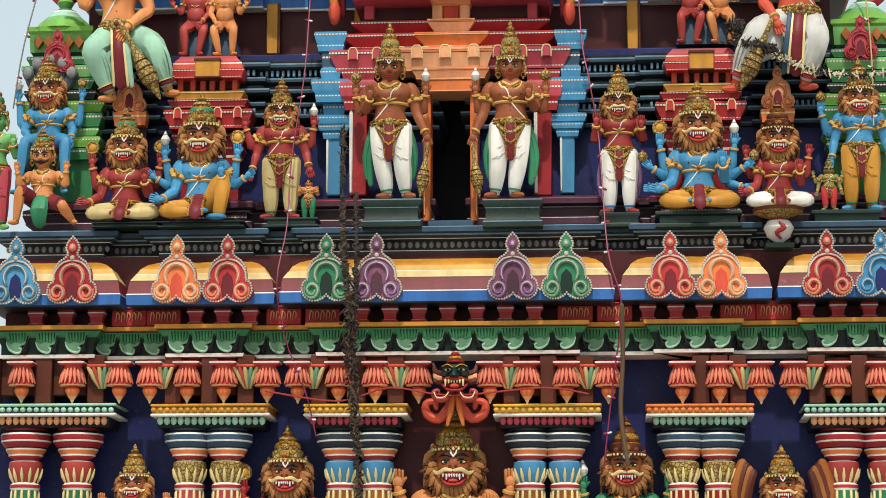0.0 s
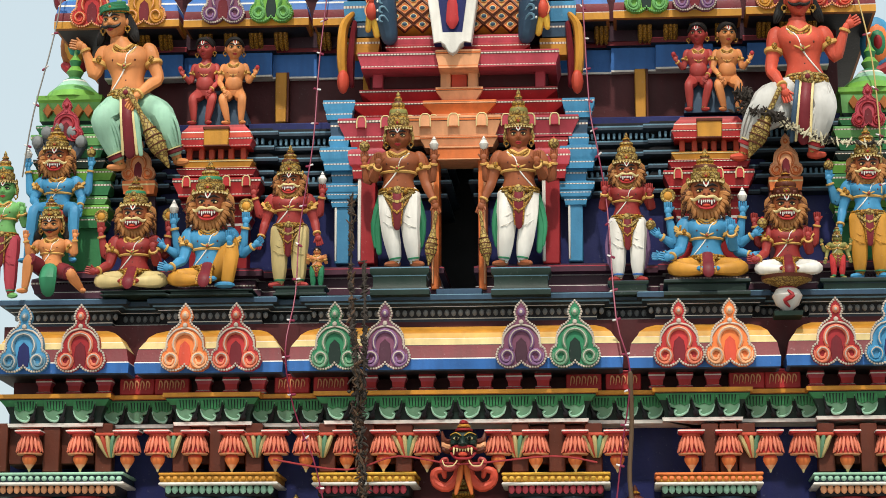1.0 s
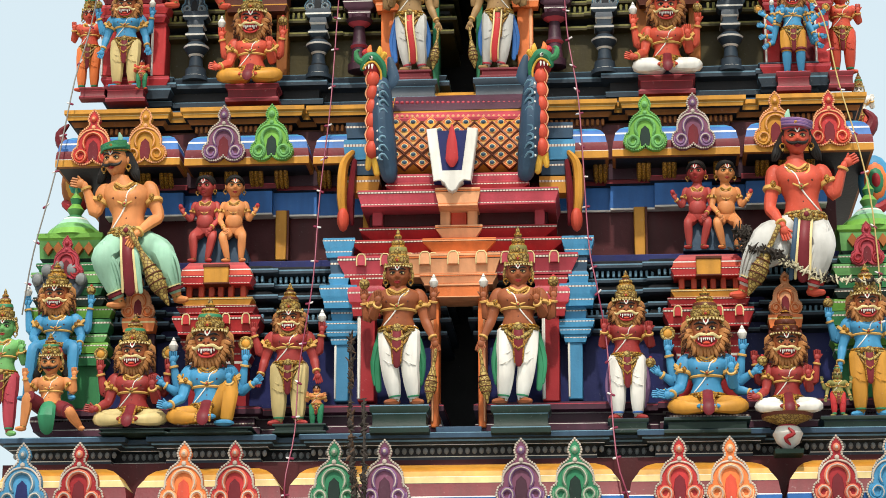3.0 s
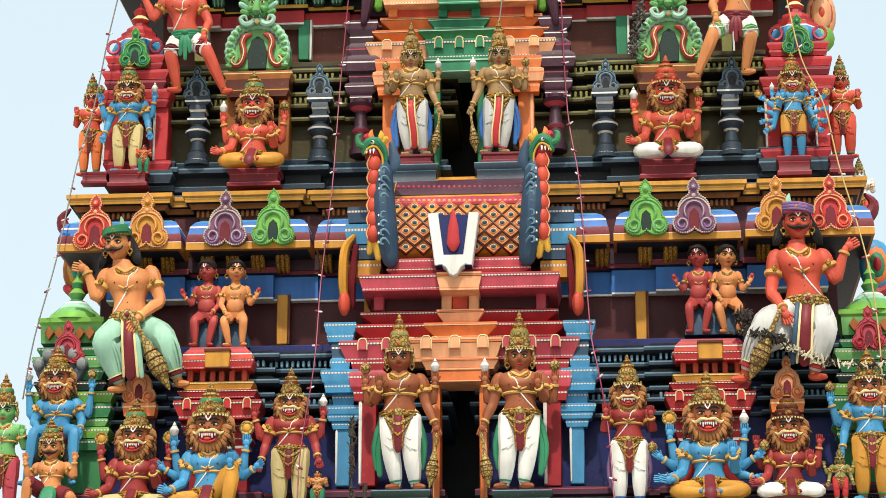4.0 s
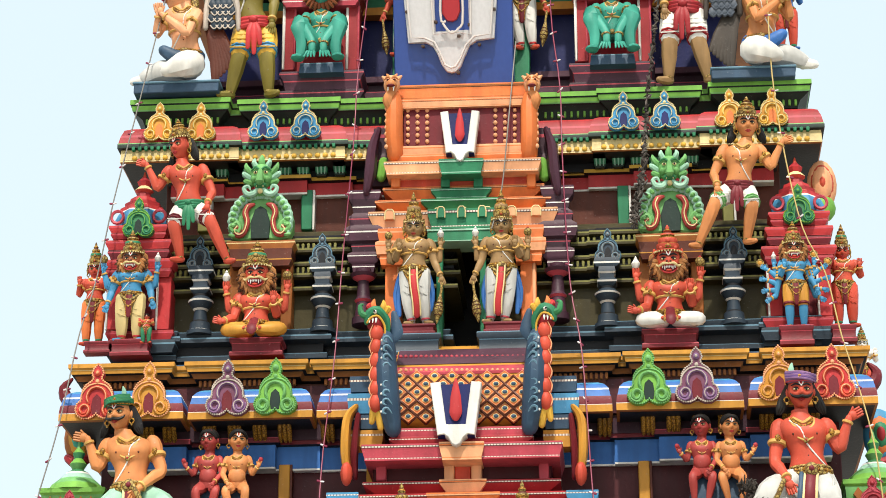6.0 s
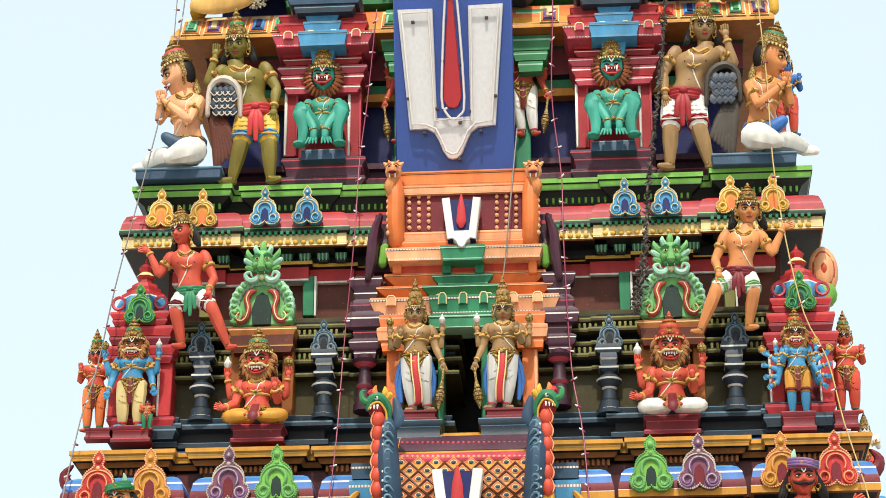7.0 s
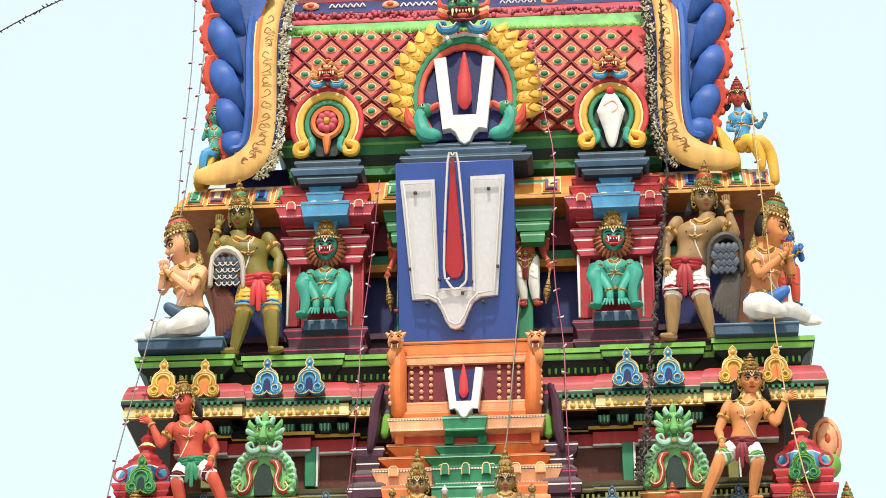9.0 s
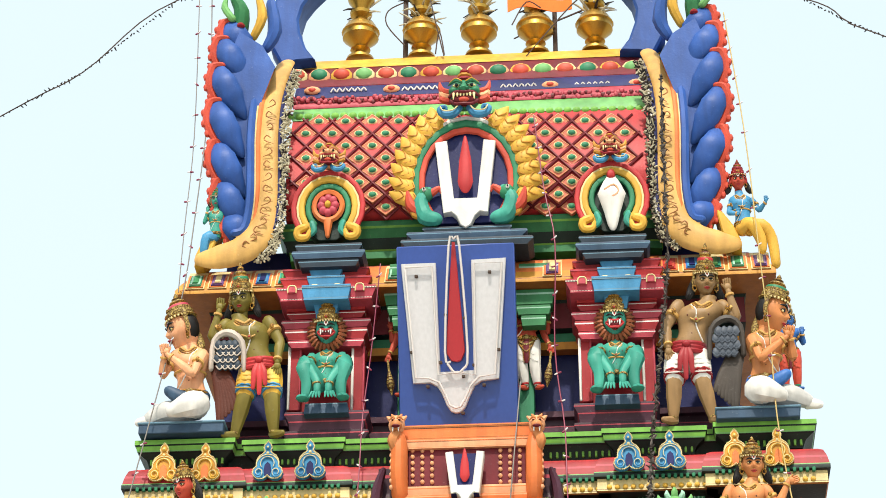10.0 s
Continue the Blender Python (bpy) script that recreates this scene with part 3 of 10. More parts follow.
@lru_cache(None)
def kudu_meshes(c1, c2, c3, edge, size):
    """Meshes of a horseshoe gable ornament, 1 wide and 1.33 high before scaling."""
    full = LOBE + [(-x, z) for x, z in LOBE[::-1][1:-1]]
    body, rim, niche, finial = Shape(), Shape(), Shape(), Shape()
    body.plate(full, -0.08, 0.12, c1, 0.03)
    line = [(x * 0.965, -0.08, 0.012 + z * 0.985) for x, z in full]
    ring = line + line[:1]
    span = [math.dist(ring[i], ring[i + 1]) for i in range(len(line))]
    for n in range(74):
        d, i = sum(span) * n / 74, 0
        while d > span[i]:
            d -= span[i]
            i += 1
        p = Vector(ring[i]).lerp(Vector(ring[i + 1]), d / span[i])
        rim.ball(p, (0.027, 0.024, 0.027), edge, 6, 3)
    niche.plate([(0.1, 0.1), (0.13, 0.3), (0.1, 0.5), (0.0, 0.6), (-0.1, 0.5), (-0.13, 0.3), (-0.1, 0.1)], -0.09, 0.0, c3, 0.015)
    scrolls = []
    for k in (1, -1):
        s = Shape()
        path = [(0.27 - 0.05, 0.22), (0.25, 0.14), (0.34, 0.14), (0.38, 0.24), (0.3, 0.33), (0.2, 0.3), (0.16, 0.2), (0.2, 0.1), (0.3, 0.06), (0.42, 0.14), (0.43, 0.28)]
        s.tube([(x * k, -0.1, z) for x, z in path], [0.02, 0.03, 0.04, 0.045, 0.045, 0.045, 0.045, 0.04, 0.03, 0.02, 0.012], c2, 6, 2)
        s.tube([(x * k, -0.14, z) for x, z in path[2:8]], [0.006, 0.012, 0.014, 0.014, 0.012, 0.006], edge, 5, 2)
        s.tube([(x * k, -0.14, z) for x, z in [(0.19, 0.4), (0.225, 0.5), (0.2, 0.62), (0.12, 0.72), (0.0, 0.755)]], 0.012, edge, 5, 2)
        s.tube([(x * k, -0.1, z) for x, z in [(0.18, 0.36), (0.22, 0.48), (0.2, 0.62), (0.12, 0.72), (0.0, 0.76)]], [0.03, 0.04, 0.045, 0.045, 0.045], c2, 6, 2)
        s.tube([(x * k, -0.09, z) for x, z in [(0.37, 0.4), (0.36, 0.56), (0.29, 0.7), (0.17, 0.81), (0.0, 0.85)]], [0.012, 0.018, 0.02, 0.02, 0.02], edge, 6, 2)
        scrolls.append(s.mesh("scroll", size))
    finial.ball((0, -0.1, 0.9), (0.05, 0.04, 0.05), edge, 8, 4)
    finial.ball((0, -0.1, 1.1), (0.075, 0.05, 0.085), c2, 8, 4)
    finial.ball((0, -0.135, 1.1), (0.035, 0.03, 0.04), edge, 8, 4)
    return body.mesh("gable_ornament", size), rim.mesh("rim", size), niche.mesh("niche", size), finial.mesh("finial", size), scrolls


def kudu(u, h0, h1, y, c1, c2, c3, edge="white", group="gable ornaments", label=""):
    o = at(u, h0, y)
    size = round((at(u, h1, y).z - o.z) / 1.33, 3)
    body, rim, niche, finial, scrolls = kudu_meshes(c1, c2, c3, edge, size)
    ob = new("gable_ornament", body)
    ob.location = o
    tagged(ob, label or f"{c1} horseshoe gable ornament with scrolls and a {edge} painted rim", "ornament", group)
    part("rim", rim, ob, f"{edge} painted rim")
    part("niche", niche, ob)
    part("finial", finial, ob)
    for sc in scrolls:
        part("scroll", sc, ob)
    return ob


for u, c1, c2, c3 in ((28, "sky", "slatehi", "navy"), (128, "crimson", "salmon", "wine"), (313, "orange", "peach", "rose"), (403, "red", "salmon", "wine"), (578, "jade", "sage", "darkgreen"),
                      (667, "mauve", "lilac", "purple"), (908, "mauve", "lilac", "purple"), (1003, "jade", "sage", "darkgreen"), (1187, "red", "salmon", "wine"), (1277, "orange", "peach", "rose"),
                      (1465, "crimson", "salmon", "wine"), (1560, "sky", "aqua", "navy")):
    up = (u - AXIS) * 0.009
    kudu(u, 350 + up, 468 + up, -0.365, c1, c2, c3, edge="chalk", group="ornaments on the lower cornice")
for u, h, c1, c2, c3 in ((151, 953, "red", "rose", "wine"), (243, 956, "amber", "gold", "wine"), (382, 960, "mauve", "lilac", "wine"), (467, 962, "lime", "leaf", "darkgreen"),
                         (1128, 978, "lime", "leaf", "darkgreen"), (1213, 981, "mauve", "lilac", "wine"), (1359, 984, "gold", "amber", "wine"), (1454, 986, "red", "rose", "wine")):
    kudu(u, h, h + 97, 0.235, c1, c2, c3, edge="chalk" if c1 == "mauve" else "leaf" if c1 == "lime" else "peach", group="ornaments on the first cornice")
for u, h, c1, c2, c3 in ((262, 1446, "amber", "yellow", "orange"), (335, 1446, "amber", "yellow", "orange"), (446, 1449, "aqua", "sky", "navy"), (521, 1451, "aqua", "sky", "navy"),
                         (1084, 1464, "aqua", "sky", "navy"), (1157, 1466, "aqua", "sky", "navy"), (1272, 1468, "amber", "yellow", "orange"), (1347, 1470, "amber", "yellow", "orange")):
    kudu(u, h, h + 66, 0.75, c1, c2, c3, edge="cream", group="ornaments on the second cornice")

# ---- colonnade of the lower storey ----
COLUMN_PAIRS = [(46, 138, "rosewood", "jade", "crimson", "mint"), (336, 402, "dustgold", "pink", "steel", "amber"), (605, 668, "sky", "wood", "slate", "yellow"), (938, 1000, "sky", "wood", "slate", "yellow"),
                (1208, 1273, "dustgold", "crimson", "steel", "orange"), (1490, 1566, "rosewood", "jade", "crimson", "mint")]


def column(u, c1, c2, c3):
    y = -0.06
    k = unit(60, y)
    o = at(u, -330, y)
    e = base_empty("column", u, -330, y, f"painted fluted column with a banded cup and a {c3} flared capital", "column", "columns of the lower storey")
    dz = lambda h: at(u, h, y).z - o.z
    shaft, cup, cap = Shape(), Shape(), Shape()
    shaft.lathe((0, 0, 0), [(26 * k, 0, c2), (26 * k, dz(-22), "white"), (28 * k, dz(-20), c1), (28 * k, dz(-14), "white"), (24 * k, dz(-12), c2), (24 * k, dz(14), "white"), (27 * k, dz(18), "red"), (27 * k, dz(24), "white"), (22 * k, dz(28), c2)], 16)
    cup.lathe((0, 0, 0), [(20 * k, dz(27), c1), (24 * k, dz(36), c1), (30 * k, dz(54), c1), (29 * k, dz(64), "white"), (22 * k, dz(66), c1), (22 * k, dz(70), c1)], 16)
    for i in range(12):
        a = math.pi * 2 * i / 12
        shaft.tube([(25 * k * math.cos(a), 25 * k * math.sin(a), dz(-10)), (24 * k * math.cos(a), 24 * k * math.sin(a), dz(12))], 0.009, "cream", 6, 1)
    cap.lathe((0, 0, 0), [(23 * k, dz(69), "red"), (31 * k, dz(74), "white"), (31 * k, dz(77), "orange"), (36 * k, dz(84), "white"), (36 * k, dz(87), "ink"), (38 * k, dz(89), c3), (44 * k, dz(98), "white"), (45 * k, dz(101), c3), (46 * k, dz(110), "white"),
                          (45 * k, dz(113), "ink"), (38 * k, dz(118), c3), (36 * k, dz(126), c3)], 18)
    part("shaft", shaft, e)
    cup_ob = part("cup", cup, e)
    fl = Shape()
    fl.tube([(21.5 * k, 0, dz(28)), (27 * k, 0, dz(40)), (30.5 * k, 0, dz(52))], [0.006, 0.011, 0.004], "cream", 6, 2)
    fl_m = fl.mesh("flute")
    for i in range(12):
        part("flute", fl_m, cup_ob).rotation_euler = (0, 0, math.pi * i / 6)
    part("capital", cap, e)


for a, b, c1, c2, c3, c4 in COLUMN_PAIRS:
    column(a, c1, c2, c3)
    column(b, c1, c2, c3)

BEAM_SPANS = [(-60, 206, "mint"), (267, 478, "amber"), (537, 722, "yellow"), (872, 1064, "yellow"), (1142, 1334, "orange"), (1421, 1640, "mint")]
for u0, u1, c in BEAM_SPANS:
    s = Shape()
    um = (u0 + u1) / 2
    cbox(s, u0, u1, 146, 151, -0.27, 0.2, "white")
    cbox(s, u0 + 3, u1 - 3, 151, 163, -0.262, 0.2, "slate" if c == "mint" else "amber")
    cbox(s, u0, u1, 163, 168, -0.28, 0.2, c)
    cbox(s, u0 + 12, u1 - 12, 126, 146, -0.2, 0.2, "ink")
    o = at(um, 126, -0.2)
    beam = thing("beam", None, o, f"{c} column beam edged with bosses and hanging petals", "beam", "beams over the columns")
    wpart("slab", s, beam)
    bead, petal = Shape(), Shape()
    bead.ball((0, 0, 0), (0.018, 0.012, 0.017), c, 8, 4)
    petal.ball((0, 0, -0.012), (0.021, 0.018, 0.028), "peach" if c == "mint" else ("mint" if c in ("amber", "orange") else "pink"), 8, 4)
    bm_, pm = bead.mesh("bead"), petal.mesh("petal")
    for i in range(int((u1 - u0) / 12)):
        q = at(u0 + 6 + 12 * i, 157, -0.266) - o
        part("bead", bm_, beam, "", q)
        if 12 < 6 + 12 * i < u1 - u0 - 12:
            part("petal", pm, beam, "", at(u0 + 6 + 12 * i, 141, -0.22) - o)

# carved lotus drops under the leaf band
drop = Shape()
drop.stack((0, 0.05, 0), [(0.07, 0.062, 0.0, "red"), (0.082, 0.07, 0.012, "white"), (0.082, 0.07, 0.02, "coral"), (0.06, 0.055, 0.026, "coral")])
bell, bulb = Shape(), Shape()
bell.lathe((0, 0.05, 0), [(0.078, -0.128, "peach"), (0.082, -0.12, "coral"), (0.07, -0.112, "red"), (0.066, -0.09, "red"), (0.056, -0.05, "coral"), (0.053, -0.02, "coral"), (0.06, 0.0, "white"), (0.06, 0.003, "white")], 14, 1.0, 0.8)
petal = Shape()
petal.tube([(0.055, 0, -0.02), (0.064, 0, -0.06), (0.084, 0, -0.112)], [0.004, 0.013, 0.004], "salmon", 6, 2)
petal_m = petal.mesh("petal")
bulb.lathe((0, 0.05, 0), [(0.004, -0.235, "cream"), (0.012, -0.215, "peach"), (0.03, -0.19, "orange"), (0.044, -0.165, "orange"), (0.046, -0.148, "rose"), (0.036, -0.13, "rose"), (0.03, -0.126, "rose")], 12)
drop_m, bell_m, bulb_m = drop.mesh("lotus_drop"), bell.mesh("bell"), bulb.mesh("bulb")
DROPS = [37, 127, 210, 264, 330, 395, 472, 526, 598, 663, 740, 866, 932, 1002, 1076, 1207, 1273, 1346, 1404, 1482, 1556]
for u in DROPS:
    ob = new("lotus_drop", drop_m)
    ob.location = at(u, 236, -0.3)
    tagged(ob, "red lotus drop with an orange bulb tip under the leaf band", "pendant", "carved lotus drops")
    bell_ob = part("bell", bell_m, ob)
    for i in range(9):
        pe = part("petal", petal_m, bell_ob, "", (0, 0.05, 0))
        pe.rotation_euler = (0, 0, math.pi + math.pi * i / 8)
        pe.scale = (1, 1, 1)
    part("bulb", bulb_m, ob, "orange pointed bulb")
fan = Shape()
for i, (x, m) in enumerate(((-0.055, "fawn"), (-0.032, "coral"), (-0.01, "fawn"), (0.016, "sage"), (0.042, "fawn"))):
    fan.tube([(x * 0.3, 0.0, -0.12), (x * 0.9, -0.03, -0.06), (x * 1.5, -0.045, 0.0)], [0.012, 0.018, 0.014], m, 6, 2)
fan.box(-0.09, 0.09, -0.06, 0.05, 0.0, 0.02, "coral")
fan_m = fan.mesh("leaf_fan")
for u in (183, 290, 440, 556, 706, 900, 1040, 1316, 1432):
    ob = new("leaf_fan", fan_m)
    ob.location = at(u, 230, -0.22)
    tagged(ob, "green and cream leaf fan bracket between lotus drops", "bracket", "leaf fans")
for u0, u1 in ((-60, 215), (262, 480), (520, 745), (860, 1080), (1195, 1350), (1400, 1640)):
    s = Shape()
    cbox(s, u0 + 60, u1 - 60, 182, 250, -0.14, 0.13, "brown")
    for u in np.linspace(u0 + 45, u1 - 45, 3):
        cbox(s, u - 15, u + 15, 168, 254, -0.2, -0.1, "brown")
    thing("tie_beam", s, label="brown wooden-look tie beam behind lotus drops", category="beam", group="tie beams")

# curled leaves on the green band, small brackets under the roll cornice
for k in (1, -1):
    s = Shape()
    W, H = 0.165, 0.14
    s.plate([(x * W * k, z * H) for x, z in [(-0.44, 0.98), (0.42, 0.98), (0.44, 0.5), (0.34, 0.22), (0.12, 0.06), (-0.12, 0.1), (-0.2, 0.26), (-0.1, 0.38), (-0.3, 0.45), (-0.42, 0.7)]], -0.012, 0.02, "sage", 0.004)
    s.tube([(x * W * k, -0.012, z * H) for x, z in [(-0.06, 0.3), (-0.14, 0.22), (-0.05, 0.08), (0.14, 0.1), (0.34, 0.26), (0.43, 0.55)]], [0.004, 0.006, 0.008, 0.008, 0.006, 0.003], "mint", 6, 2)
    s.ball((-0.27 * W * k, -0.012, 0.2 * H), (0.02, 0.012, 0.024), "ink", 7, 4)
    s.tube([(-0.26 * W * k, -0.014, 0.24 * H), (-0.36 * W * k, -0.014, 0.5 * H), (-0.42 * W * k, -0.014, 0.85 * H)], [0.012, 0.008, 0.003], "ink", 5, 2)
    s.plate([(x * W * k, z * H) for x, z in [(-0.42, 0.99), (0.42, 0.99), (0.42, 0.62), (0.24, 0.5), (0.06, 0.6), (-0.14, 0.52), (-0.36, 0.66)]], -0.015, 0.0, "green", 0.003)
    for x in (-0.32, -0.2, -0.08, 0.04, 0.16, 0.28):
        s.tube([(x * W * k, -0.017, 0.97 * H), (x * W * k * 0.9, -0.017, (0.56 + 0.3 * abs(x)) * H)], [0.004, 0.0015], "darkgreen", 4, 1)
    me = s.mesh("leaf")
    for a, b, d in ((0, 230, -0.2), (232, 366, -0.1), (370, 500, -0.2), (502, 634, -0.1), (638, 798, -0.2)):
        n = round((b - a) / 46)
        for i in range(n):
            off = (a + (b - a) * (i + 0.5) / n) * k
            kk = unit(270, d)
            ob = part("leaf", me, leaf_band, "", (off * kk, d - 0.006, zc(261, -0.2)))
            ob.rotation_euler = (radians(14), 0, 0)
s = Shape()
s.stack((0, 0.03, 0), [(0.034, 0.03, 0.0, "red"), (0.036, 0.032, 0.012, "white"), (0.05, 0.045, 0.018, "crimson"), (0.05, 0.045, 0.028, "white"), (0.036, 0.034, 0.034, "red"), (0.04, 0.036, 0.07, "pink"), (0.052, 0.046, 0.092, "white"), (0.052, 0.046, 0.1, "crimson"), (0.048, 0.04, 0.125, "crimson")])
dentils(frieze, "bracket", 309, 345, -0.2, mirrored([(0, 180, -0.18), (330, 478, -0.16), (606, 770, -0.16)]), 55, "red", shape=s.mesh("bracket"))
s = Shape()
s.box(-0.11, 0.11, 0, 0.1, 0.0, 0.115, "red")
for x in (-0.07, -0.035, 0.0, 0.035, 0.07):
    s.tube([(x - 0.012, -0.004, 0.03), (x - 0.004, -0.012, 0.085), (x + 0.012, -0.012, 0.07), (x + 0.008, -0.008, 0.04)], [0.002, 0.005, 0.005, 0.002], "peach", 5, 3)
s.box(-0.115, 0.115, -0.01, 0.1, 0.112, 0.122, "pink")
dentils(frieze, "carved_block", 311, 345, -0.15, mirrored([(190, 330, -0.12), (480, 606, -0.12)]), 64, "red", shape=s.mesh("carved_block"))
s = Shape()
s.ball((0, 0, 0.02), (0.016, 0.012, 0.022), "grey", 6, 4)
dentils(ledge, "bead", 444.5, 456, -0.1, mirrored([(0, 262, -0.075), (262, 337, 0.02), (337, 536, -0.075), (536, 608, 0.02), (608, 800, -0.075)]), 12.5, "grey", shape=s.mesh("bead"))

# gilt brackets, fine dentils and bosses of the upper eaves
s = Shape()
for x in (-0.03, 0.0, 0.03):
    s.tube([(x, 0.05, 0.0), (x, 0.0, 0.03), (x, -0.05, 0.11), (x, -0.06, 0.135)], [0.012, 0.018, 0.017, 0.014], "brass", 6, 2)
s.box(-0.05, 0.05, -0.08, 0.06, 0.128, 0.145, "fawn")
dentils(frieze1, "bracket", 926, 958, 0.42, mirrored([(230, 262, 0.47), (300, 480, 0.45), (510, 630, 0.45)]), 40, "brass", shape=s.mesh("bracket"))
dentils(ledge1, "dentil", 1020, 1034, 0.45, mirrored([(0, 254, 0.465), (301, 479, 0.445), (541, 688, 0.445)]), 9, "wood", deep=0.03)
s = Shape()
s.stack((0, 0.03, 0), [(0.035, 0.02, 0.0, "darkgreen"), (0.04, 0.03, 0.02, "jade"), (0.048, 0.05, 0.09, "white"), (0.05, 0.055, 0.1, "mint"), (0.05, 0.055, 0.118, "mint")])
for x in (-0.025, 0.0, 0.025):
    s.tube([(x, 0.005, 0.015), (x * 1.2, -0.02, 0.09)], [0.006, 0.008], "mint", 6, 1)
dentils(frieze2, "bracket", 1390, 1418, 0.97, mirrored([(215, 410, 0.95), (425, 530, 0.95)]), 31, "mint", shape=s.mesh("bracket"))
s = Shape()
s.ball((0, 0, 0), (0.02, 0.012, 0.02), "yellow", 8, 4)
dentils(cornice2, "boss", 1432, 1440, 0.76, mirrored([(130, 228, 0.838), (234, 416, 0.808), (424, 604, 0.768)]), 14, "yellow", shape=s.mesh("boss"))
dentils(cornice2, "dentil", 1444, 1451, 0.76, mirrored([(130, 228, 0.815), (234, 416, 0.785), (424, 604, 0.745)]), 11, "jade", deep=0.03, fill=0.55)
dentils(ledge2, "dentil", 1487, 1502, 0.9, mirrored([(130, 245, 0.955), (250, 390, 0.92), (442, 580, 0.865)]), 11, "lime", deep=0.05, fill=0.4)
dentils(entab, "dentil", 683, 693, 0.25, mirrored([(150, 345, 0.245), (347, 468, 0.205), (542, 640, 0.215)]), 10, "slatehi", deep=0.05, fill=0.5)
dentils(entab, "dentil", 750, 761, 0.25, mirrored([(150, 345, 0.245), (347, 468, 0.205), (542, 640, 0.215)]), 10, "slatehi", deep=0.05, fill=0.5)
dentils(entab2, "dentil", 1216, 1227, 0.8, mirrored([(130, 228, 0.795), (232, 328, 0.775), (422, 560, 0.775)]), 10, "olivehi", deep=0.05, fill=0.5)
dentils(entab2, "dentil", 1259, 1269, 0.8, mirrored([(130, 228, 0.795), (232, 328, 0.775), (422, 560, 0.775)]), 10, "olivehi", deep=0.05, fill=0.5)

# short pilasters on the upper walls
for u, h0, h1, y, c, lip in ((485, 786, 874, 0.55, "amber", "brown"), (1120, 792, 880, 0.55, "amber", "brown"), (640, 786, 874, 0.57, "amber", "brown"), (960, 790, 878, 0.57, "amber", "brown"),
                             (525, 1289, 1359, 1.0, "jade", "white"), (1085, 1297, 1366, 1.0, "jade", "white"), (342, 1286, 1360, 1.0, "olivehi", "white"), (1270, 1300, 1372, 1.0, "olivehi", "white")):
    s = Shape()
    cbox(s, u - 12, u + 8, h0, h1, y, y + 0.12, c)
    cbox(s, u + 8, u + 12, h0, h1, y - 0.004, y + 0.12, lip, 0.002)
    thing("pilaster", s, label=f"flat {c} pilaster edged {lip} on the dark wall", category="pilaster", group="pilasters")


# ---- statues: each one mesh of painted plaster ----
def bowed(h):
    """Degrees by which a statue at height h bends its face down to the street."""
    return 0.68 * (PITCH + math.degrees((h - 441) / FOCAL))


